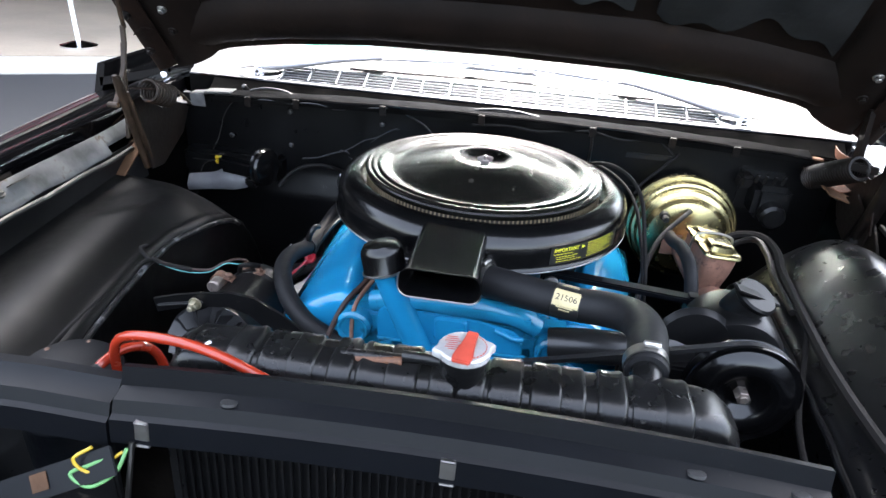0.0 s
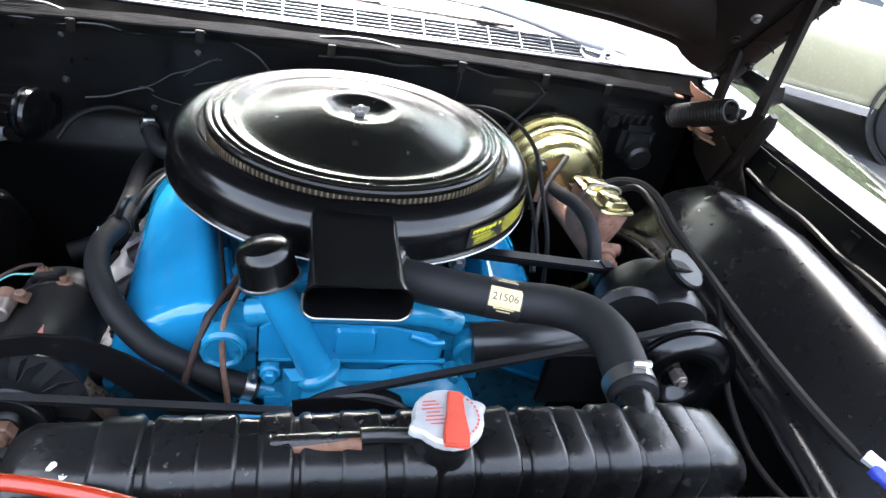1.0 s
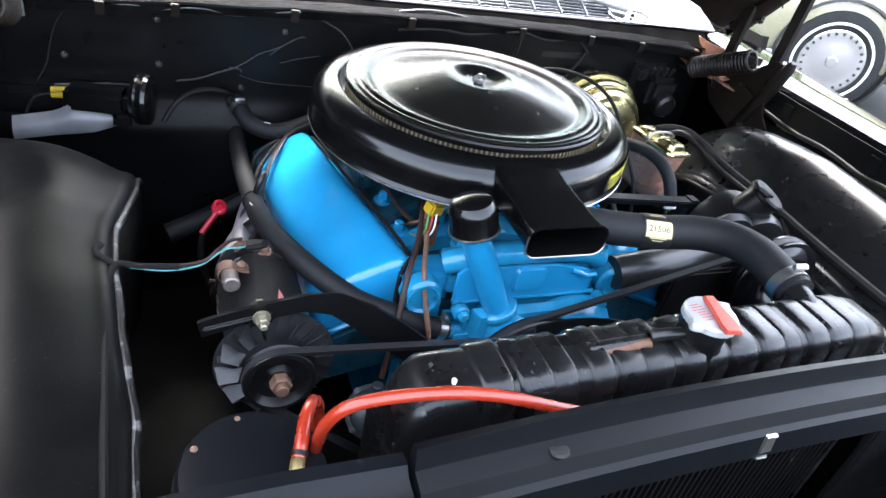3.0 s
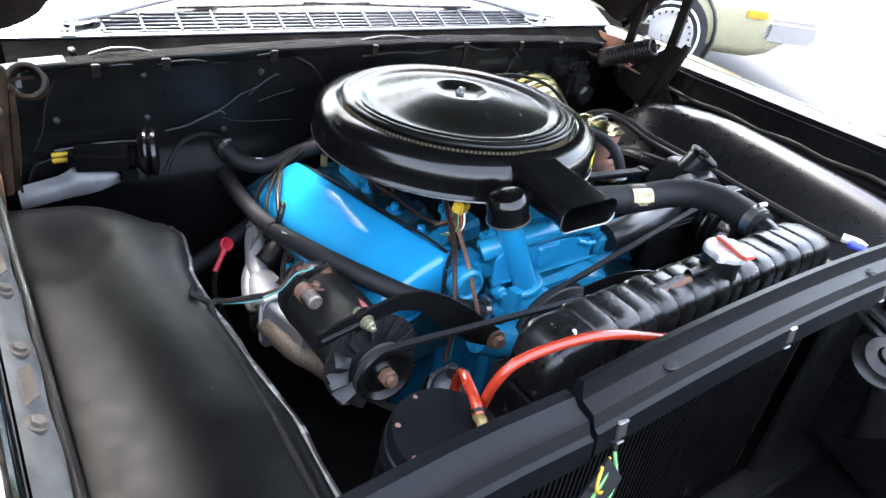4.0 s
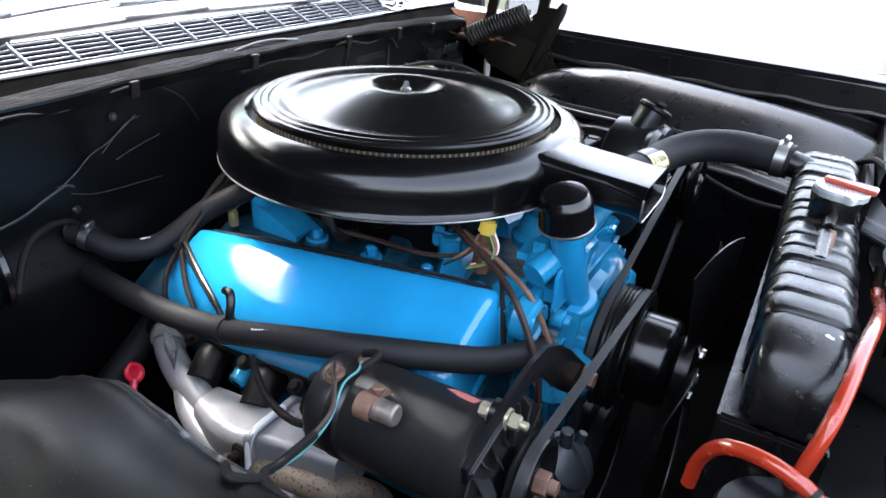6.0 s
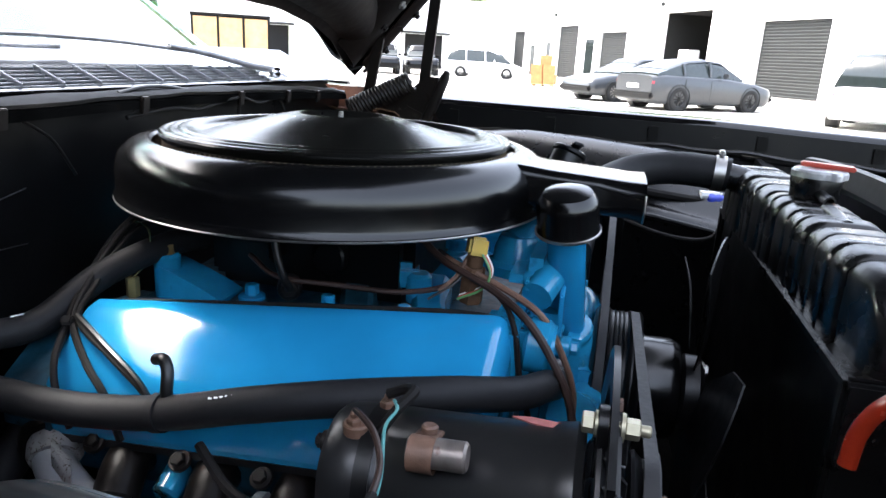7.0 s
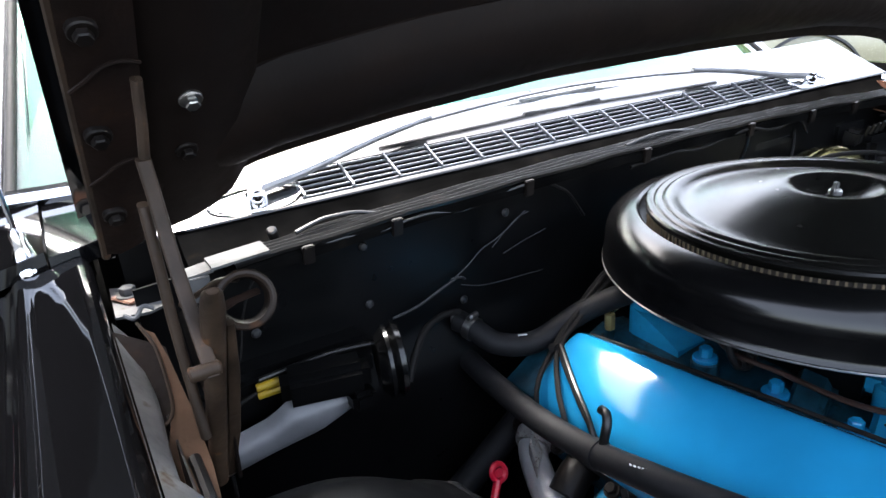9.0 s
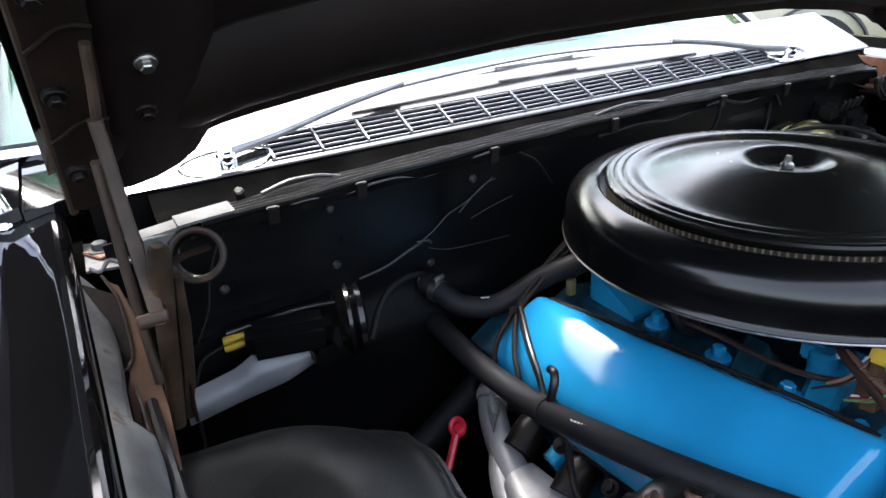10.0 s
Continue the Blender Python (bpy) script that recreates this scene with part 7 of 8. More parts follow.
def parked_car(name, label, at, heading, paint_mat, L, W, low, belt, roof, axles, r, white=False, rim=None, cabin=(0.2, 0.8), group="parked cars"):
    """A car, its nose along heading: lower body, glass house, wheels, lamps and bumpers. belt and roof: height against the place along its length, from the tail (0) to the nose (1)."""
    h = Vector((heading[0], heading[1], 0)).normalized()
    side = Vector((-h.y, h.x, 0))
    ob = thing(name, at, label, "car", group)
    o = Vector(at)
    P = lambda s, t, z: o + h * (s - 0.5) * L + side * t + Vector((0, 0, z))
    rings = []
    for i in range(33):
        s = i / 32
        e = min(1.0, min(s, 1 - s) / 0.05)
        hw = W / 2 * (0.86 + 0.14 * math.sin(min(1, e) * math.pi / 2)) * (1 - 0.03 * abs(s - 0.5))
        zb = interp(belt, s)
        zl = low + (0.10 * (1 - e))
        mid = (zl + zb) / 2
        rings.append([P(s, t, z) for t, z in ((-hw * 0.90, zl), (-hw * 0.98, zl + 0.08), (-hw, mid), (-hw * 0.985, zb - 0.08), (-hw * 0.93, zb - 0.015), (-hw * 0.75, zb + 0.012), (0, zb + 0.03), (hw * 0.75, zb + 0.012), (hw * 0.93, zb - 0.015), (hw * 0.985, zb - 0.08), (hw, mid), (hw * 0.98, zl + 0.08), (hw * 0.90, zl))])
    part("body", loft(rings), paint_mat, ob, angle=50)
    c0, c1 = cabin
    crow = []
    for i in range(21):
        s = c0 + (c1 - c0) * i / 20
        zb, zr = interp(belt, s), interp(roof, s)
        k = max(0.02, (zr - zb))
        hw = W / 2 * 0.90
        crow.append([P(s, t, z) for t, z in ((-hw, zb - 0.02), (-hw * (1 - 0.09 * k / 0.4), zb + k * 0.55), (-hw * (1 - 0.2 * k / 0.45), zb + k * 0.9), (-hw * 0.62, zr), (0, zr + 0.02), (hw * 0.62, zr), (hw * (1 - 0.2 * k / 0.45), zb + k * 0.9), (hw * (1 - 0.09 * k / 0.4), zb + k * 0.55), (hw, zb - 0.02))])
    part("glass_house", loft(crow), M_DARKGLASS, ob, "dark glazed cabin", angle=50)
    rr = []
    for i in range(21):
        s = c0 + 0.06 * (c1 - c0) + (c1 - c0) * 0.70 * i / 20 + 0.04
        zr = interp(roof, s)
        k = max(0.02, zr - interp(belt, s))
        hw = W / 2 * 0.90 * (1 - 0.17 * k / 0.45)
        rr.append([P(s, t, z) for t, z in ((-hw, zr - 0.055), (-hw * 0.93, zr - 0.005), (-hw * 0.6, zr + 0.018), (0, zr + 0.035), (hw * 0.6, zr + 0.018), (hw * 0.93, zr - 0.005), (hw, zr - 0.055), (0, zr - 0.02))])
    part("roof", loft(rr), paint_mat, ob, angle=50)
    for sg in (-1, 1):
        for s in (c0 + 0.30 * (c1 - c0), c0 + 0.60 * (c1 - c0)):
            zb, zr = interp(belt, s), interp(roof, s)
            a, b = P(s, sg * W / 2 * 0.905, zb - 0.03), P(s - 0.01, sg * W / 2 * 0.80, zr - 0.02)
            part("pillar", loft([[p + h * d1 + side * sg * d2 for d1, d2 in ((-0.035, 0.012), (0.035, 0.012), (0.035, -0.03), (-0.035, -0.03))] for p in (a, a.lerp(b, 0.5) + side * sg * 0.035, b)]), paint_mat, ob)
            za = low + 0.12
            q = P(s, sg * (W / 2 + 0.001), (za + zb) / 2)
            part("door_gap", loft([[P(s, sg * (W / 2 * f + 0.003), z) + h * d for d in (-0.005, 0.005)] + [P(s, sg * (W / 2 * f - 0.02), z) + h * d for d in (0.005, -0.005)] for z, f in ((za, 0.985), ((za + zb) / 2, 1.0), (zb - 0.08, 0.985))]), M_INK, ob)
        for s in axles:
            c = P(s, sg * (W / 2 - 0.09), r)
            m = axis_pose(P(s, sg * (W / 2 - 0.24), r + 0.02), P(s, sg * (W / 2 + 1), r + 0.02))
            part("wheel_arch", lathe([(0, 0.0), (r * 1.16, 0.0), (r * 1.17, 0.245), (r * 1.12, 0.252), (r * 1.10, 0.2), (0, 0.19)], m, 32), M_INK, ob, "dark wheel opening")
            wheel(ob, c, side * sg, r, rim or M_STEEL, white)
        for s, mat_, nm in ((0.985, M_CHROME, "headlight"), (0.012, M_RED, "tail_light")):
            part(nm, turned(box((0.10, 0.30, 0.13), (0, 0, 0), 0.03), Matrix.Translation(P(s, sg * W / 2 * 0.72, interp(belt, s) - 0.17)) @ Matrix.Rotation(math.atan2(h.y, h.x), 4, "Z")), mat_, ob)
    rot = Matrix.Rotation(math.atan2(h.y, h.x), 4, "Z")
    for s in (0.0, 1.0):
        part("bumper", turned(box((0.16, W * 0.93, 0.17), (0, 0, 0), 0.05), Matrix.Translation(P(s, 0, low + 0.22)) @ rot), M_CHROME if white else M_SATIN if paint_mat is M_GCAR else paint_mat, ob)
    if not white:
        for sg in (-1, 1):
            part("mirror", turned(box((0.10, 0.20, 0.13), (0, 0, 0), 0.03), Matrix.Translation(P(c0 + 0.74 * (c1 - c0), sg * (W / 2 + 0.04), interp(belt, 0.6) + 0.08)) @ rot), paint_mat, ob)
        part("number_plate", turned(box((0.02, 0.50, 0.12), (0, 0, 0), 0.005), Matrix.Translation(P(-0.004, 0, interp(belt, 0.0) - 0.28)) @ rot), M_WHITE, ob, "blank white plate")
    return ob, P


# the cream-white older car parked alongside, nose towards the yard
WH = Vector((0.83, -0.56, 0)).normalized()
wc_c = Vector((4.0, 3.98, 0)) - WH * (0.80 - 0.5) * 5.4 + Vector((-WH.y, WH.x, 0)) * 0.88
wc, WP_ = parked_car("parked_car", "cream-white older saloon with whitewall tyres and chrome hubcaps", wc_c, WH, M_WCAR, 5.4, 1.94, 0.26, [(0, 0.84), (0.1, 0.90), (0.5, 0.93), (0.9, 0.90), (1, 0.84)], [(0.16, 0.9), (0.26, 1.32), (0.36, 1.40), (0.55, 1.40), (0.68, 0.93)], (0.19, 0.80), 0.345, True, cabin=(0.15, 0.69))
part("side_marker", turned(box((0.16, 0.02, 0.055), (0, 0, 0), 0.006), Matrix.Translation(WP_(0.925, -0.97, 0.60)) @ Matrix.Rotation(math.atan2(WH.y, WH.x), 4, "Z")), M_AMBER, wc, "amber side marker lamp")
part("bumper_end", turned(box((0.42, 0.09, 0.17), (0, 0, 0), 0.03), Matrix.Translation(WP_(0.985, -0.93, 0.50)) @ Matrix.Rotation(math.atan2(WH.y, WH.x), 4, "Z")), M_CHROME, wc, "wrap-around chrome bumper end")
part("rocker_trim", turned(box((2.6, 0.02, 0.06), (0, 0, 0), 0.006), Matrix.Translation(WP_(0.49, -0.965, 0.30)) @ Matrix.Rotation(math.atan2(WH.y, WH.x), 4, "Z")), M_CHROME, wc, "chrome sill strip")

SED_B = [(0, 0.92), (0.08, 0.97), (0.3, 0.96), (0.6, 0.93), (0.85, 0.82), (0.97, 0.70), (1, 0.62)]
SED_R = [(0.02, 0.98), (0.10, 1.10), (0.28, 1.36), (0.42, 1.42), (0.55, 1.38), (0.74, 0.90)]
parked_car("parked_car", "grey metallic hatchback saloon with dark alloy wheels", (20.8, -1.03, 0), (0.617, -0.787, 0), M_GCAR, 4.5, 1.80, 0.18, SED_B, SED_R, (0.20, 0.80), 0.33, rim=M_CORE, cabin=(0.03, 0.73))
parked_car("parked_car", "silver-grey low saloon parked behind the hatchback", (23.7, 0.68, 0), (-0.617, 0.787, 0), M_GCAR, 4.7, 1.82, 0.18, SED_B, SED_R, (0.20, 0.80), 0.33, rim=M_STEEL, cabin=(0.03, 0.73))
VAN_R = [(0.0, 1.0), (0.04, 1.55), (0.15, 1.74), (0.55, 1.72), (0.72, 1.45), (0.84, 0.98)]
parked_car("parked_van", "silver-white minivan parked across the yard", (43.5, 9.6, 0), (0.1, -1, 0), M_SILV, 4.9, 1.9, 0.22, [(0, 1.0), (0.7, 0.98), (0.88, 0.88), (1, 0.66)], VAN_R, (0.19, 0.79), 0.33, cabin=(0.01, 0.84))
parked_car("parked_car", "pale blue-silver compact car at the yard's edge", (18.0, -5.1, 0), (0.9, -0.4, 0), M_SILV, 4.2, 1.78, 0.2, SED_B, VAN_R, (0.19, 0.80), 0.32, cabin=(0.02, 0.80))
for x, y in ((40.5, 15.6), (42.0, 13.6)):
    parked_car("parked_truck", "dark pickup truck nose-out before the far units", (x, y, 0), (-0.93, -0.36, 0), M_BODY, 5.2, 1.95, 0.35, [(0, 1.05), (0.6, 1.08), (0.95, 1.02), (1, 0.85)], [(0.3, 1.05), (0.36, 1.7), (0.6, 1.75), (0.72, 1.1)], (0.2, 0.8), 0.4, cabin=(0.29, 0.73))
parked_car("parked_car", "dark red car in the shade of the garage", (-8.2, 10.6, 0.014), (0.88, 0.47, 0), paint("dark_red_car_paint", (0.12, 0.01, 0.015), 0.2, coat=0.8), 4.6, 1.8, 0.2, SED_B, SED_R, (0.2, 0.8), 0.33, cabin=(0.03, 0.73))

# row of white industrial units
FD = Vector((0.86, 0.51, 0)).normalized()
FN = Vector((-FD.y, FD.x, 0))
FA = Vector((27.0, -13.4, 0))
bld = thing("industrial_building", FA, "long white industrial building with grey roll-up doors", "building")
LEN, HGT = 115.0, 7.2
DOORS = [(10.2, 4.6, 3.85, "closed"), (19.0, 4.8, 4.65, "open"), (28.2, 3.8, 3.6, "closed"), (35.7, 3.7, 4.25, "closed"), (46.8, 2.9, 4.0, "closed"), (52.2, 5.3, 3.2, "closed")]
xs, segs = 0.0, []
for s, w, hh, kind_ in DOORS:
    segs.append((xs, s, 0.0, HGT))
    segs.append((s, s + w, hh, HGT))
    xs = s + w
segs.append((xs, LEN, 0.0, HGT))
for a, b, z0, z1 in segs:
    pa, pb = FA + FD * a, FA + FD * b
    part("wall", loft([[p + FN * d + Vector((0, 0, z)) for d, z in ((0, z0), (0, z1), (-0.3, z1), (-0.3, z0))] for p in (pa, pb)]), M_WALL, bld)
part("roof", loft([[p + FN * d + Vector((0, 0, HGT + 0.0 + k)) for d, k in ((0.05, 0.004), (0.05, 0.18), (-18, 0.5), (-18, 0.004))] for p in (FA, FA + FD * LEN)]), M_WALL, bld)
for p in (FA, FA + FD * LEN):
    part("end_wall", loft([[q - FN * d for d in (0.31, 18)] + [q - FN * d + FD * 0.3 for d in (18, 0.31)] for q in (p, p + Vector((0, 0, HGT)))]), M_WALL, bld)
for s, w, hh, kind_ in DOORS:
    if kind_ == "closed":
        n = int(hh / 0.16)
        dr = part("roll_up_door", loft([[p + FN * -0.22 + Vector((0, 0, z)) + FN * d for d, z in ((0, 0), (0, hh), (-0.05, hh), (-0.05, 0))] for p in (FA + FD * s, FA + FD * (s + w))]), M_DOOR, bld, "grey slatted roll-up door")
        for k in range(n):
            part("slat", loft([[p + FN * d + Vector((0, 0, hh * (k + 0.5) / n + z)) for d, z in ((-0.215, -0.05), (-0.185, -0.03), (-0.185, 0.03), (-0.215, 0.05))] for p in (FA + FD * (s + 0.02), FA + FD * (s + w - 0.02))]), M_DOOR, dr)
    else:
        qa, qb = FA + FD * (s + 0.05), FA + FD * (s + w - 0.05)
        part("unit_interior", loft([[p - FN * d + Vector((0, 0, z)) for d, z in ((6.0, 0.02), (6.0, hh), (6.1, hh), (6.1, 0.02))] for p in (qa, qb)]), M_SHADEIN, bld, "open unit's back wall, coloured black for shade")
        part("unit_interior", loft([[p - FN * d + Vector((0, 0, z)) for d, z in ((0.31, hh), (6.0, hh), (6.0, hh + 0.1), (0.31, hh + 0.1))] for p in (qa, qb)]), M_SHADEIN, bld, "open unit's ceiling, coloured black for shade")
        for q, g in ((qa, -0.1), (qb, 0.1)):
            part("unit_interior", loft([[q + FD * e - FN * d + Vector((0, 0, z)) for d, e in ((0.31, 0), (6.0, 0), (6.0, g), (0.31, g))] for z in (0.02, hh)]), M_SHADEIN, bld, "open unit's side wall, coloured black for shade")
        c = FA + FD * (s + w * 0.62) - FN * 0.9 + Vector((0, 0, 1.2))
        single("storage_crate", turned(box((1.0, 0.9, 2.4), (0, 0, 0), 0.04), Matrix.Translation(c) @ Matrix.Rotation(math.atan2(FD.y, FD.x), 4, "Z")), M_WALL, c - Vector((0, 0, 1.2)), "tall white crate just inside the open unit", "crate")
for s, w, z0, z1 in ((32.9, 1.3, 0.0, 3.1), (40.8, 0.8, 1.4, 2.9), (44.2, 0.9, 0.0, 2.7)):
    part("door", loft([[p + FN * d + Vector((0, 0, z)) for d, z in ((0.03, z0), (0.03, z1), (-0.02, z1), (-0.02, z0))] for p in (FA + FD * s, FA + FD * (s + w))]), M_DARKGLASS, bld, "dark glazed entrance")
for s in (24.0, 40.0):
    part("wall_lamp", turned(box((0.3, 0.25, 0.25), (0, 0, 0), 0.05), Matrix.Translation(FA + FD * s + FN * 0.12 + Vector((0, 0, 5.2)))), M_DOOR, bld)
sign = single("white_sign_board", turned(box((1.1, 0.06, 1.2), (0, 0, 0.62), 0.01), Matrix.Translation(FA + FD * 19.9 + FN * 0.3) @ Matrix.Rotation(math.atan2(FD.y, FD.x), 4, "Z")), M_WHITE, FA + FD * 19.9 + FN * 0.3, "white board standing before the open unit", "sign")

b2 = thing("industrial_building", (62, 34, 0), "far white industrial unit with dark door openings", "building")
BD = Vector((0.55, -0.83, 0)).normalized()
BN = Vector((-BD.y, BD.x, 0)) * -1
BA = Vector((52, 40, 0))
for a, b, z0 in ((0, 6, 0), (6, 11, 3.2), (11, 22, 0), (22, 26, 3.2), (26, 36, 0)):
    part("wall", loft([[p + BN * d + Vector((0, 0, z)) for d, z in ((0, z0), (0, 6.4), (-0.3, 6.4), (-0.3, z0))] for p in (BA + BD * a, BA + BD * b)]), M_WALL, b2)
for a, b in ((6, 11), (22, 26)):
    part("canopy", loft([[p + BN * d + Vector((0, 0, z)) for d, z in ((0, 3.25), (0.8, 3.2), (0.8, 3.35), (0, 3.45))] for p in (BA + BD * (a - 0.4), BA + BD * (b + 0.4))]), M_DOOR, b2, "grey canopy over a door")
    # Solid block behind the doorway; the shade in there is its black colour.
    part("unit_interior", loft([[p + BN * d + Vector((0, 0, z)) for d, z in ((-0.35, 0.02), (-0.35, 3.2), (-4, 3.2), (-4, 0.02))] for p in (BA + BD * (a + 0.05), BA + BD * (b - 0.05))]), M_SHADEIN, b2, "black block for the unit's shaded interior")
part("roof", loft([[p + BN * d + Vector((0, 0, z)) for d, z in ((0.1, 6.404), (0.1, 6.6), (-14, 6.8), (-14, 6.404))] for p in (BA, BA + BD * 36)]), M_WALL, b2)

ctn = thing("storage_container", (33.5, 22.5, 0), "tan plywood-sided container with dark posts", "container")
CDr = Matrix.Rotation(radians(-60), 4, "Z")
part("body", turned(box((3.9, 2.3, 2.5), (0.55, 0, 1.3), 0.03), Matrix.Translation((33.5, 22.5, 0)) @ CDr), M_WOOD, ctn)
for k in range(4):
    part("post", turned(box((0.12, 2.4, 2.62), (-1.40 + 1.30 * k, 0, 1.32), 0.02), Matrix.Translation((33.5, 22.5, 0)) @ CDr), M_HINGE, ctn)
part("roof", turned(box((4.1, 2.5, 0.12), (0.55, 0, 2.68), 0.02), Matrix.Translation((33.5, 22.5, 0)) @ CDr), M_HINGE, ctn, "dark roof edge")

pal = thing("pallet", (33.6, 4.8, 0), "low wooden pallet carrying the orange blocks", "pallet")
for k in range(3):
    part("bearer", box((1.2, 0.1, 0.1), (33.6, 4.35 + 0.45 * k, 0.05), 0.01), M_WOOD, pal)
for k in range(6):
    part("board", box((0.15, 1.2, 0.025), (33.08 + 0.21 * k, 4.8, 0.1125), 0.004), M_WOOD, pal)
# Plain blocks stand in for a stack of orange chairs.
k = 0
for zz, rows in ((0.127, ((33.3, 4.45), (33.3, 5.05), (33.9, 4.45), (33.9, 5.05))), (0.577, ((33.3, 4.5), (33.35, 5.1), (33.9, 4.75))), (1.027, ((33.5, 4.7),))):
    for x, y in rows:
        k += 1
        single("carton", box((0.56, 0.56, 0.448), (x, y, zz + 0.224), 0.012, (0, 0, (k * 37) % 9 - 4)), M_STACK, (x, y, zz), "orange-brown block standing in for stacked orange chairs", "carton", "stacked cartons")

stn = thing("stanchion", (-4.31, 6.48, 0.014), "thin pale barrier post on a round chrome base", "stanchion")
part("base", lathe([(0, 0), (0.17, 0), (0.17, 0.015), (0.12, 0.03), (0.05, 0.05), (0, 0.055)], pose(-4.31, 6.48, 0.014), 28), M_CHROME, stn)
part("post", rod((-4.31, 6.48, 0.05), (-4.36, 6.49, 1.0), 0.022, 12, 0.005), M_WHITE, stn)

# wooded hillside behind the units
def hill_pt(u, v):
    """u outwards and up the slope, v round the yard."""
    a, r = radians(-35 + 115 * v), 135 + 90 * u
    return Vector((r * math.cos(a), r * math.sin(a), -2 + 46 * u ** 0.85 + 4 * math.sin(11 * v) * u))


tagged(obj("hillside_ground", sheet(hill_pt, 16, 40, (0, 0, -0.5)), M_BARK), "dry slope below the trees", "hillside", kind="structure")
hr = random.Random(11)
verts, faces = [], []
for k in range(900):
    c = hill_pt(hr.uniform(0.0, 0.98), hr.random()) + Vector((0, 0, 1.5))
    R = hr.uniform(2.5, 5.5)
    for j in range(44):
        d = Vector((hr.gauss(0, 1), hr.gauss(0, 1), hr.gauss(0, 1))).normalized() * R * hr.uniform(0.5, 1.05)
        d.z *= 0.8
        a = Vector((hr.gauss(0, 1), hr.gauss(0, 1), hr.gauss(0, 1))).normalized() * hr.uniform(0.45, 1.0)
        b = a.orthogonal().normalized() * hr.uniform(0.4, 0.9)
        n0 = len(verts)
        verts += [c + d - a, c + d + b, c + d + a, c + d - b]
        faces.append((n0, n0 + 1, n0 + 2, n0 + 3))
me = bpy.data.meshes.new("hillside_trees")
me.from_pydata(verts, [], faces)
me.materials.append(M_LEAF)
tagged(new("hillside_trees", me), "sunlit green trees covering the hillside", "trees", kind="stuff")

# ---- wiring and small parts ----
def wires(name, at, label, runs, category="wiring", group=""):
    """A bundle of wires or pipes: points, radius and material of each."""
    ob = thing(name, at, label, category, group)
    for pts, r, m in runs:
        part("wire", tube(pts, r, 8, 6), m, ob)
    return ob


wires("ignition_leads", (-0.24, 1.65, 0.80), "bundle of black ignition leads fanning down over the head", [
    ([(-0.01, 1.71, 0.905), (-0.115, 1.695, 0.875), (-0.20, 1.67, 0.84), (-0.241, 1.655, 0.816), (-0.280, 1.635, 0.80), (-0.296, 1.622, 0.775), (-0.292, 1.615, 0.735)], 0.0036, M_WIRE),
    ([(0.0, 1.70, 0.905), (-0.11, 1.688, 0.88), (-0.195, 1.665, 0.846), (-0.238, 1.650, 0.820), (-0.280, 1.60, 0.800), (-0.298, 1.566, 0.780), (-0.296, 1.555, 0.735)], 0.0036, M_WIRE),
    ([(0.01, 1.69, 0.90), (-0.11, 1.683, 0.872), (-0.192, 1.66, 0.842), (-0.236, 1.645, 0.822), (-0.272, 1.58, 0.808), (-0.290, 1.53, 0.787), (-0.298, 1.505, 0.765)], 0.0036, M_WIRE),
    ([(-0.236, 1.646, 0.824), (-0.268, 1.585, 0.812), (-0.286, 1.54, 0.795), (-0.298, 1.512, 0.772)], 0.0036, M_SEAL),
    ([(-0.305, 1.465, 0.755), (-0.330, 1.42, 0.735), (-0.345, 1.37, 0.735), (-0.352, 1.33, 0.75)], 0.0045, M_WIRE)], group="leads")
tie = thing("cable_tie", (-0.24, 1.652, 0.815), "dark clip holding the ignition leads together", "clip")
part("clip", box((0.022, 0.012, 0.010), (-0.240, 1.652, 0.818), 0.002, (0, 35, 20)), M_WIRE, tie)
wires("cover_wire", (-0.15, 1.4, 0.85), "thin black wire lying along the valve cover's inner edge", [
    ([(-0.190, 1.640, 0.826), (-0.180, 1.58, 0.830), (-0.168, 1.50, 0.835), (-0.156, 1.42, 0.840), (-0.145, 1.34, 0.844), (-0.136, 1.27, 0.847), (-0.132, 1.225, 0.843), (-0.136, 1.200, 0.830), (-0.146, 1.186, 0.805), (-0.152, 1.182, 0.77)], 0.0026, M_WIRE)], group="leads")
wires("engine_wires", (-0.14, 1.2, 0.80), "brown cloth-covered wires crossing the front of the engine", [
    ([(-0.085, 1.33, 0.905), (-0.100, 1.30, 0.888), (-0.125, 1.24, 0.870), (-0.148, 1.200, 0.850), (-0.163, 1.170, 0.815), (-0.172, 1.152, 0.78), (-0.185, 1.14, 0.72)], 0.0042, M_BROWN),
    ([(-0.095, 1.30, 0.890), (-0.115, 1.235, 0.872), (-0.130, 1.19, 0.852), (-0.128, 1.165, 0.81), (-0.122, 1.152, 0.771), (-0.120, 1.15, 0.73)], 0.0036, M_COPPER),
    ([(-0.088, 1.31, 0.895), (-0.118, 1.24, 0.866), (-0.150, 1.215, 0.845), (-0.158, 1.205, 0.80), (-0.160, 1.19, 0.75)], 0.0030, M_WIRE)], group="leads")
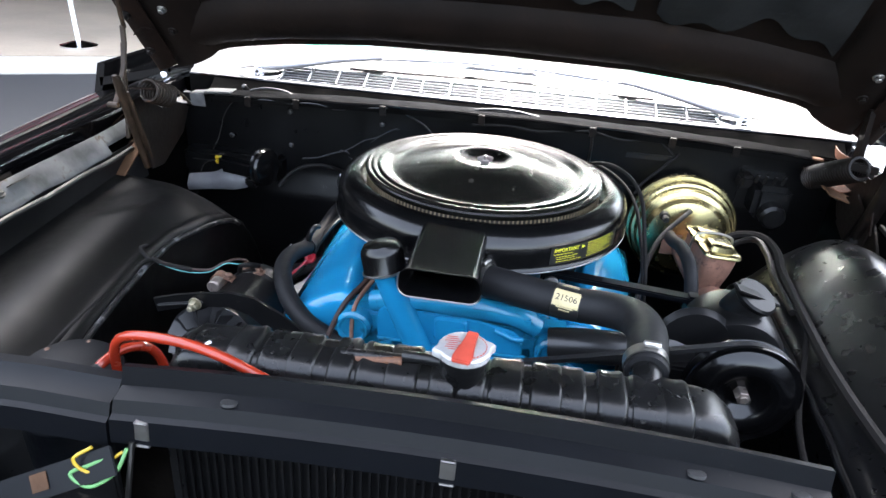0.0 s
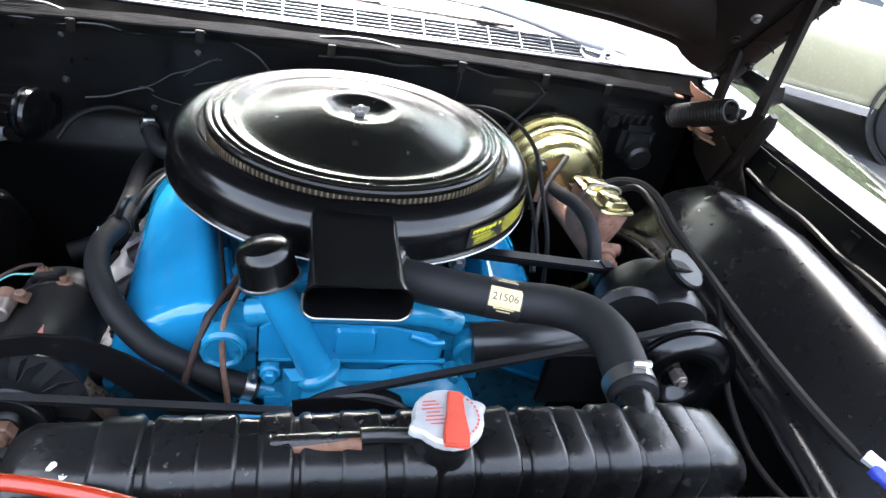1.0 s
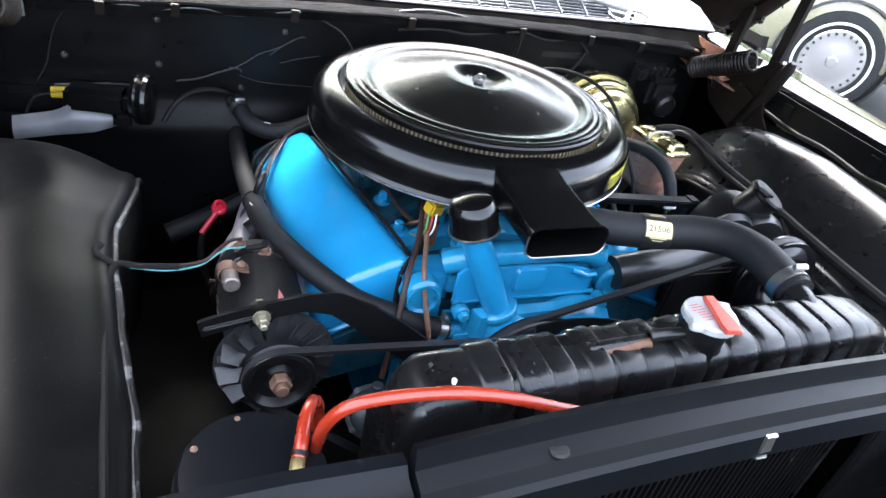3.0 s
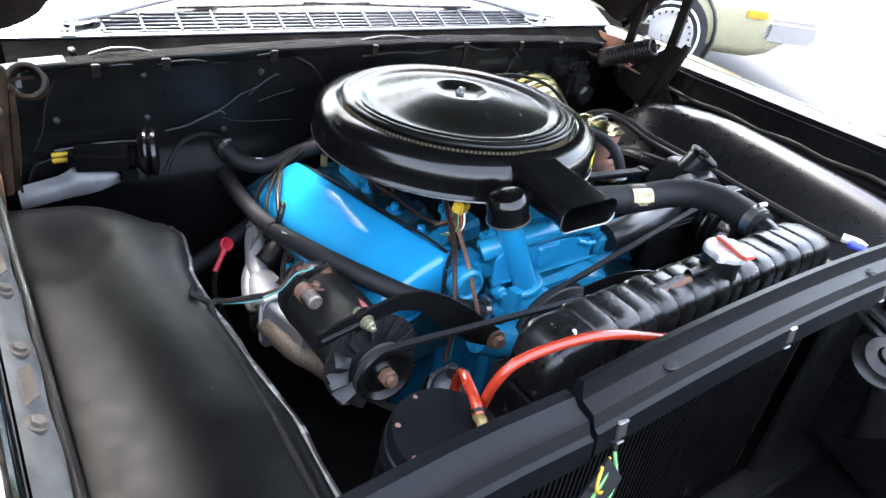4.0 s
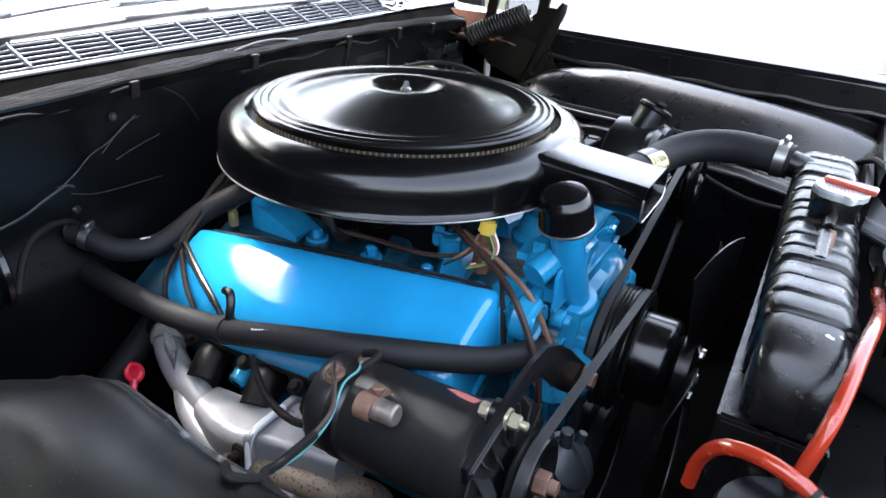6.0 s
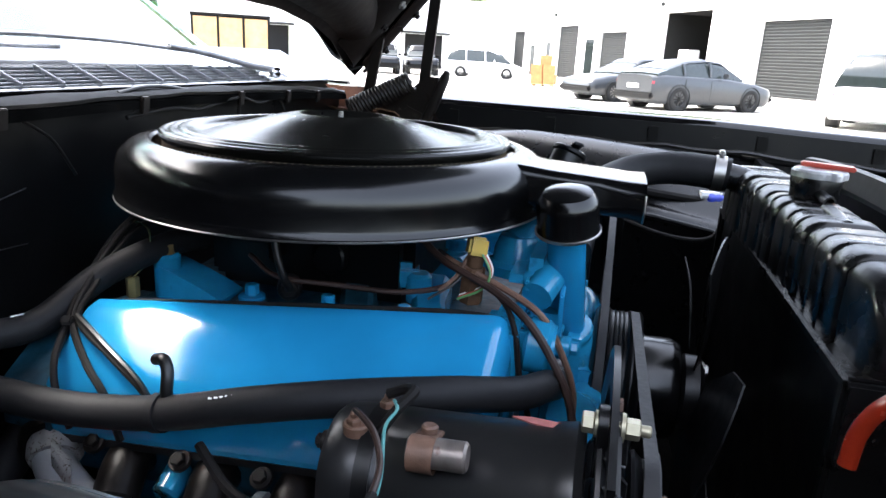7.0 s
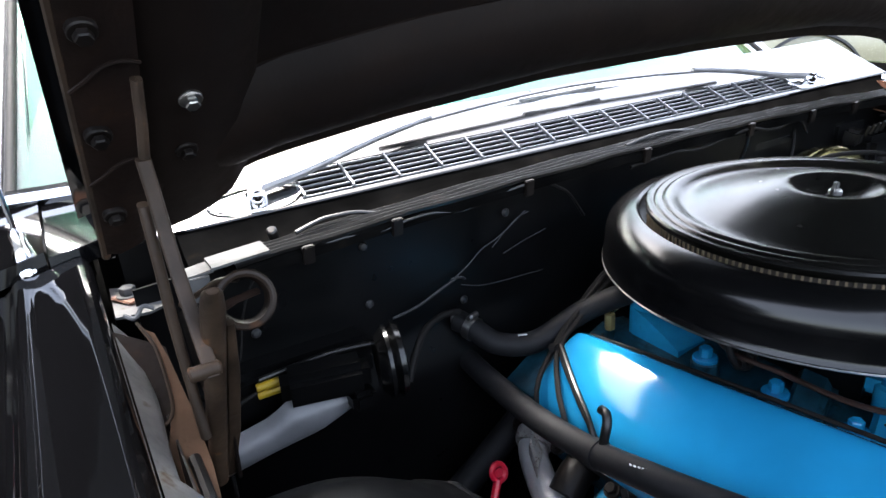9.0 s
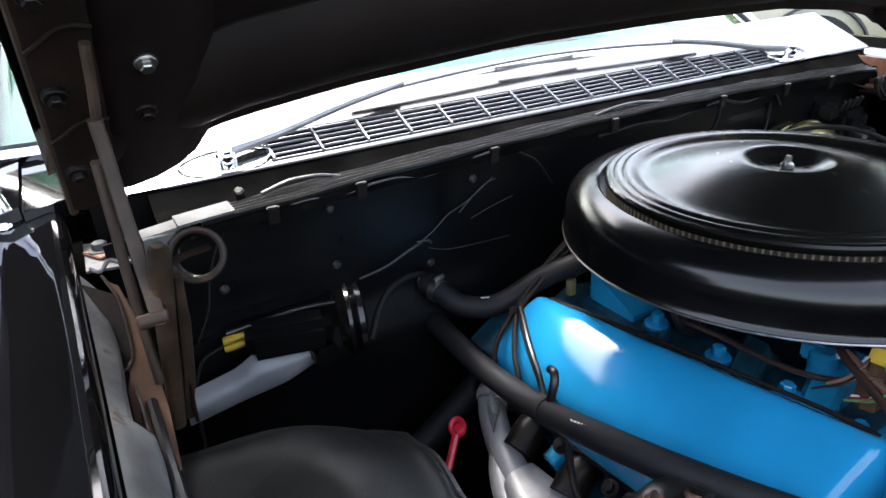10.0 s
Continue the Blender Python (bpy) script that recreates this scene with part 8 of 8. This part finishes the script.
wires("intake_wire", (-0.1, 1.45, 0.84), "thin brown wire along the intake manifold", [
    ([(-0.115, 1.52, 0.872), (-0.128, 1.48, 0.855), (-0.118, 1.42, 0.851), (-0.112, 1.35, 0.850), (-0.105, 1.30, 0.860), (-0.10, 1.275, 0.880)], 0.0032, M_BROWN),
    ([(-0.10, 1.275, 0.895), (-0.108, 1.285, 0.875), (-0.118, 1.30, 0.86)], 0.0022, M_COPPER),
    ([(-0.095, 1.272, 0.895), (-0.112, 1.282, 0.872), (-0.125, 1.31, 0.852)], 0.0014, M_SEAL)], group="leads")
fl = thing("fuel_line", (-0.12, 1.48, 0.84), "bent grey steel fuel line beside the carburettor", "pipe")
part("pipe", tube([(-0.145, 1.475, 0.915), (-0.150, 1.468, 0.885), (-0.148, 1.462, 0.862), (-0.135, 1.462, 0.846), (-0.115, 1.475, 0.838)], 0.0042, 10, 6), M_SEAL, fl)
part("fitting", merge(rod((-0.120, 1.470, 0.838), (-0.100, 1.480, 0.838), 0.0095, 6, 0.001), rod((-0.10, 1.48, 0.83), (-0.08, 1.49, 0.83), 0.014, 14, 0.002)), M_SEAL, fl)
ts = thing("temperature_sender", (-0.10, 1.27, 0.85), "brown sender with a yellow plug and coloured wires", "sensor")
part("body", merge(rod((-0.098, 1.270, 0.845), (-0.098, 1.268, 0.885), 0.013, 6, 0.002), rod((-0.098, 1.268, 0.885), (-0.098, 1.267, 0.898), 0.009, 14, 0.001)), M_RUSTPAN, ts)
part("plug", box((0.024, 0.020, 0.020), (-0.099, 1.266, 0.908), 0.003, (8, 12, 20)), M_YELLOW, ts, "yellow plastic plug")
for dx, m in ((-0.006, M_GREEN), (0.0, M_REDTAG), (0.006, M_WHITE)):
    part("wire", tube([(-0.103 + dx, 1.258, 0.903), (-0.108 + dx, 1.248, 0.885), (-0.112 + dx, 1.255, 0.868), (-0.115 + dx, 1.28, 0.855)], 0.0013, 6, 5), m, ts)
# rear of the intake, near the firewall
rs = thing("vacuum_fitting", (-0.13, 1.64, 0.83), "brass vacuum fitting with a looped tan wire", "fitting")
part("fitting", rod((-0.142, 1.655, 0.812), (-0.142, 1.655, 0.836), 0.0075, 6, 0.001), M_BRASS, rs)
part("boss_plug", rod((-0.098, 1.640, 0.853), (-0.098, 1.640, 0.866), 0.009, 12, 0.001), M_BRASS, rs)
part("wire", tube([(-0.142, 1.655, 0.835), (-0.128, 1.650, 0.846), (-0.118, 1.648, 0.866), (-0.118, 1.648, 0.888), (-0.135, 1.652, 0.900)], 0.0016, 8, 6), M_GOLD, rs)

# generator wiring, taped to the wheelhouse
wires("generator_wires", (-0.40, 1.28, 0.83), "thin taped wires from the generator to the wheelhouse", [
    ([(-0.351, 1.301, 0.845), (-0.366, 1.290, 0.850), (-0.382, 1.275, 0.848), (-0.402, 1.264, 0.838), (-0.445, 1.258, 0.838), (-0.485, 1.255, 0.846)], 0.0024, M_BROWN),
    ([(-0.340, 1.275, 0.852), (-0.356, 1.268, 0.854), (-0.376, 1.270, 0.850), (-0.405, 1.262, 0.834), (-0.445, 1.256, 0.833), (-0.485, 1.253, 0.843)], 0.0013, M_TEALW),
    ([(-0.323, 1.285, 0.847), (-0.326, 1.268, 0.856), (-0.336, 1.262, 0.858), (-0.348, 1.270, 0.850), (-0.356, 1.280, 0.835)], 0.0042, M_WIRE),
    ([(-0.43, 1.259, 0.836), (-0.475, 1.256, 0.842), (-0.500, 1.25, 0.850), (-0.508, 1.20, 0.848), (-0.507, 1.10, 0.846), (-0.505, 1.0, 0.838), (-0.503, 0.90, 0.818)], 0.0042, M_WIRE),
    ([(-0.500, 1.25, 0.850), (-0.520, 1.262, 0.862), (-0.515, 1.275, 0.864)], 0.004, M_WIRE)], group="leads")
# heater box and blower parts on the firewall
hb = thing("heater_box", (-0.55, 1.76, 0.74), "black heater case on the firewall with a sloping pan coloured pale for its sheen", "heater")
part("case", merge(box((0.24, 0.05, 0.062), (-0.575, 1.765, 0.842), 0.010), box((0.10, 0.06, 0.05), (-0.63, 1.762, 0.838), 0.012)), M_FIRE, hb)
PAN_TOP = [(-0.662, 0.824), (-0.600, 0.835), (-0.578, 0.848), (-0.520, 0.845), (-0.497, 0.838)]
PAN_LOW = [(-0.668, 0.790), (-0.600, 0.800), (-0.548, 0.805), (-0.510, 0.818), (-0.497, 0.832)]
def pan(u, v):
    x = -0.664 + 0.166 * u
    top, low = interp(PAN_TOP, x), interp(PAN_LOW, x)
    return (x, 1.708 - 0.014 * v - 0.008 * math.sin(math.pi * v), top + (low - top) * v)
part("pan", sheet(pan, 14, 8, (0, 0.003, -0.004)), M_GREYP, hb, "dark glossy sloping pan, its sheen coloured in as grey")
part("actuator", lathe([(0, 0), (0.030, 0), (0.036, 0.006), (0.042, 0.010), (0.0425, 0.014), (0.036, 0.018), (0.042, 0.022), (0.040, 0.028), (0.025, 0.032), (0, 0.033)], axis_pose((-0.482, 1.672, 0.876), (-0.40, 1.650, 0.878)), 32), M_GLOSS, hb, "round black vacuum actuator")
part("actuator_body", merge(box((0.10, 0.045, 0.040), (-0.535, 1.70, 0.862), 0.010, (0, 0, -14)), box((0.03, 0.04, 0.025), (-0.50, 1.69, 0.832), 0.006)), M_FIRE, hb)
part("pipe", tube([(-0.438, 1.685, 0.828), (-0.418, 1.700, 0.855), (-0.392, 1.720, 0.868), (-0.361, 1.735, 0.870), (-0.336, 1.745, 0.864), (-0.315, 1.765, 0.850)], 0.0045, 10, 7), M_WIRE, hb, "arched thin black pipe")
part("lever_rod", tube([(-0.60, 1.735, 0.868), (-0.52, 1.725, 0.878), (-0.46, 1.70, 0.885)], 0.003, 8, 4), M_SEAL, hb)
part("drain", tube([(-0.20, 1.73, 0.70), (-0.28, 1.715, 0.66), (-0.36, 1.70, 0.625), (-0.44, 1.68, 0.60)], 0.02, 12, 5), M_RUBBER, hb, "fat black duct low on the firewall")
yt = thing("wire_connector", (-0.59, 1.73, 0.85), "yellow two-part wire connector with thin leads", "connector")
for dz in (0.0, 0.0095):
    part("sleeve", rod((-0.606, 1.728, 0.853 + dz), (-0.574, 1.722, 0.857 + dz), 0.0052, 10, 0.001), M_YELLOW, yt, "yellow sleeve")
part("wire", tube([(-0.574, 1.722, 0.862), (-0.556, 1.72, 0.872), (-0.535, 1.722, 0.866), (-0.52, 1.735, 0.862)], 0.0016, 6, 5), M_BROWN, yt)
part("wire", tube([(-0.606, 1.728, 0.857), (-0.635, 1.725, 0.845), (-0.650, 1.718, 0.80), (-0.655, 1.70, 0.74), (-0.668, 1.66, 0.69)], 0.0024, 8, 6), M_WIRE, yt)
part("wire", tube([(-0.64, 1.740, 0.850), (-0.612, 1.752, 0.893), (-0.603, 1.758, 0.926), (-0.588, 1.758, 0.966), (-0.564, 1.758, 0.998)], 0.0014, 6, 6), M_WIRE, yt)
wires("cowl_wire", (-0.45, 1.76, 0.98), "thin grey wire sagging under the firewall flange", [
    ([(-0.502, 1.737, 1.006), (-0.474, 1.736, 1.008), (-0.439, 1.736, 1.004), (-0.408, 1.735, 1.008), (-0.394, 1.733, 1.011), (-0.362, 1.735, 1.011), (-0.33, 1.736, 1.005), (-0.305, 1.736, 1.005), (-0.279, 1.736, 1.013), (-0.253, 1.736, 1.014), (-0.216, 1.734, 1.018), (-0.187, 1.748, 1.013), (-0.151, 1.755, 0.996), (-0.121, 1.762, 0.977), (-0.088, 1.768, 0.935)], 0.0019, M_SEAL),
    ([(-0.525, 1.758, 1.020), (-0.495, 1.760, 1.027), (-0.474, 1.760, 1.028), (-0.449, 1.760, 1.026), (-0.425, 1.756, 1.020)], 0.0026, M_SEAL),
    ([(-0.02, 1.755, 1.030), (0.025, 1.755, 1.036), (0.07, 1.755, 1.036), (0.12, 1.752, 1.030)], 0.0026, M_SEAL),
    ([(-0.02, 1.745, 1.000), (0.06, 1.738, 1.008), (0.12, 1.737, 1.003), (0.18, 1.738, 1.010), (0.235, 1.734, 1.016), (0.30, 1.737, 1.004), (0.37, 1.738, 1.010), (0.41, 1.745, 0.98)], 0.0030, M_WIRE),
    ([(0.235, 1.735, 1.012), (0.238, 1.742, 0.98), (0.24, 1.765, 0.93)], 0.0030, M_SEAL)], group="leads")
# firewall fittings behind the booster
wm = thing("wiper_motor", (0.62, 1.78, 0.87), "black wiper motor with terminals on the firewall", "wiper motor")
part("case", merge(box((0.075, 0.07, 0.075), (0.625, 1.752, 0.905), 0.012), rod((0.625, 1.73, 0.89), (0.625, 1.69, 0.885), 0.026, 20, 0.006), box((0.10, 0.02, 0.10), (0.61, 1.785, 0.915), 0.006)), M_SATIN, wm)
for k in range(4):
    part("terminal", rod((0.585 + 0.018 * k, 1.735, 0.945), (0.585 + 0.018 * k, 1.728, 0.965), 0.004, 8, 0.001), M_SEAL, wm)
part("connector", box((0.03, 0.03, 0.03), (0.565, 1.745, 0.945), 0.006, (10, 0, 15)), M_SEAL, wm)
hp = thing("heater_plate", (0.30, 1.785, 0.90), "grey access plate with vents on the firewall", "plate")
part("plate", box((0.13, 0.006, 0.06), (0.34, 1.784, 0.925), 0.002), M_GREYP, hp)
part("frame", merge(box((0.16, 0.01, 0.018), (0.34, 1.782, 0.962), 0.003), box((0.16, 0.01, 0.014), (0.34, 1.782, 0.888), 0.003)), M_SATIN, hp)
wires("throttle_cable", (0.3, 1.6, 0.92), "thin black cables looping from carburettor to firewall", [
    ([(0.18, 1.70, 0.925), (0.24, 1.62, 0.985), (0.285, 1.55, 0.998), (0.315, 1.49, 0.975), (0.325, 1.43, 0.92), (0.33, 1.38, 0.87), (0.335, 1.36, 0.80)], 0.0036, M_WIRE),
    ([(0.20, 1.77, 0.94), (0.27, 1.68, 0.955), (0.32, 1.60, 0.93), (0.335, 1.50, 0.88), (0.34, 1.42, 0.82)], 0.0032, M_WIRE),
    ([(0.43, 1.78, 0.975), (0.40, 1.76, 0.95), (0.36, 1.74, 0.915), (0.345, 1.73, 0.89)], 0.0032, M_WIRE),
    ([(0.445, 1.64, 0.90), (0.38, 1.55, 0.875), (0.345, 1.47, 0.84), (0.33, 1.40, 0.80)], 0.005, M_RUBBER)], group="leads")
wires("right_harness", (0.56, 1.3, 0.86), "taped black wiring harness along the wheelhouse", [
    ([(0.50, 1.60, 0.86), (0.535, 1.585, 0.885), (0.566, 1.555, 0.895), (0.575, 1.50, 0.893), (0.566, 1.43, 0.887), (0.560, 1.35, 0.886), (0.555, 1.27, 0.885), (0.553, 1.18, 0.880), (0.560, 1.09, 0.872), (0.575, 1.01, 0.862), (0.60, 0.93, 0.853)], 0.0085, M_WIRE),
    ([(0.49, 1.57, 0.85), (0.545, 1.55, 0.893), (0.555, 1.49, 0.893), (0.548, 1.41, 0.884), (0.545, 1.30, 0.882)], 0.006, M_SEAL),
    ([(0.548, 1.24, 0.88), (0.528, 1.17, 0.85), (0.51, 1.10, 0.82), (0.505, 1.02, 0.80), (0.52, 0.95, 0.80), (0.53, 0.92, 0.84), (0.50, 0.89, 0.86)], 0.0045, M_WIRE)], group="leads")
bw = thing("taped_connector", (0.60, 0.92, 0.85), "white wiring connector in blue plastic wrap", "connector")
part("wrap", tube([(0.592, 0.955, 0.862), (0.602, 0.92, 0.858), (0.615, 0.885, 0.852)], 0.012, 10, 5, ripple=0.06), M_BLUEP, bw, "crumpled blue plastic")
part("sleeve", tube([(0.588, 0.968, 0.868), (0.605, 0.925, 0.866), (0.622, 0.875, 0.856)], 0.009, 8, 5), M_WHITE, bw, "white sleeve")

# horn and lamp wiring ahead of the radiator
hn = thing("horn", (0.40, 0.74, 0.62), "black electric horn with a flared trumpet", "horn")
part("diaphragm", lathe([(0, 0), (0.045, 0), (0.050, 0.006), (0.050, 0.012), (0.042, 0.016), (0.036, 0.026), (0.018, 0.030), (0.016, 0.038), (0.010, 0.040), (0, 0.040)], axis_pose((0.455, 0.785, 0.755), (0.43, 0.76, 0.81)), 30), M_SATIN, hn)
part("trumpet", lathe([(0.012, 0), (0.020, 0.03), (0.036, 0.07), (0.060, 0.11), (0.066, 0.115), (0.058, 0.11), (0.03, 0.06), (0.0, 0.03)], axis_pose((0.455, 0.775, 0.745), (0.40, 0.70, 0.655)), 30), M_GLOSS, hn)
part("bracket", box((0.02, 0.10, 0.006), (0.47, 0.83, 0.80), 0.002, (20, 0, 0)), M_SATIN, hn)
wires("lamp_wires", (0.43, 0.80, 0.88), "loose green and yellow lamp wires by the support", [
    ([(0.40, 0.80, 0.925), (0.415, 0.785, 0.90), (0.43, 0.78, 0.875), (0.422, 0.79, 0.86), (0.43, 0.80, 0.89)], 0.0020, M_GREEN),
    ([(0.41, 0.80, 0.92), (0.435, 0.78, 0.89), (0.445, 0.775, 0.865), (0.44, 0.79, 0.85)], 0.0020, M_YELLOW),
    ([(0.46, 0.82, 0.90), (0.52, 0.80, 0.90), (0.60, 0.78, 0.885)], 0.0035, M_WHITE),
    ([(0.45, 0.84, 0.92), (0.53, 0.86, 0.91), (0.60, 0.88, 0.87), (0.64, 0.86, 0.80)], 0.006, M_WIRE)], group="leads")
lb = thing("lamp_bracket", (-0.33, 0.77, 0.80), "grey steel bracket strip with a bare brown patch", "bracket")
part("strip", box((0.16, 0.030, 0.004), (-0.335, 0.762, 0.868), 0.001, (55, -22, 14)), M_CORE, lb)
part("patch", box((0.018, 0.018, 0.001), (-0.335, 0.7605, 0.8715), 0.0003, (55, -22, 14)), M_RUSTPAN, lb, "bare brown patch")
wires("lamp_wires", (-0.28, 0.77, 0.88), "loop of loose green lamp wires under the support", [
    ([(-0.255, 0.79, 0.905), (-0.262, 0.775, 0.885), (-0.285, 0.765, 0.872), (-0.305, 0.768, 0.882), (-0.285, 0.775, 0.892), (-0.268, 0.782, 0.90)], 0.0020, M_GREEN),
    ([(-0.26, 0.79, 0.90), (-0.285, 0.772, 0.885), (-0.30, 0.77, 0.90), (-0.285, 0.78, 0.91)], 0.0018, M_YELLOW),
    ([(-0.252, 0.795, 0.91), (-0.252, 0.78, 0.87), (-0.26, 0.775, 0.82)], 0.003, M_SEAL)], group="leads")

# aerial on the fender
an = thing("aerial", (-0.789, 1.875, 1.01), "chrome radio aerial on the fender top", "aerial")
part("base", lathe([(0.017, -0.012), (0.017, 0.003), (0.0125, 0.009), (0.010, 0.024), (0.008, 0.030), (0.008, 0.042), (0.005, 0.048), (0, 0.049)], axis_pose((-0.789, 1.875, 1.010), (-0.791, 1.872, 1.10)), 22), M_CHROME, an)
part("mast", tube([(-0.790, 1.874, 1.055), (-0.7935, 1.868, 1.15), (-0.800, 1.86, 1.60)], 0.0030, 8, 4), M_CHROME, an)
part("collar", rod((-0.7932, 1.8685, 1.145), (-0.7936, 1.868, 1.155), 0.0042, 10, 0.001), M_CHROME, an)
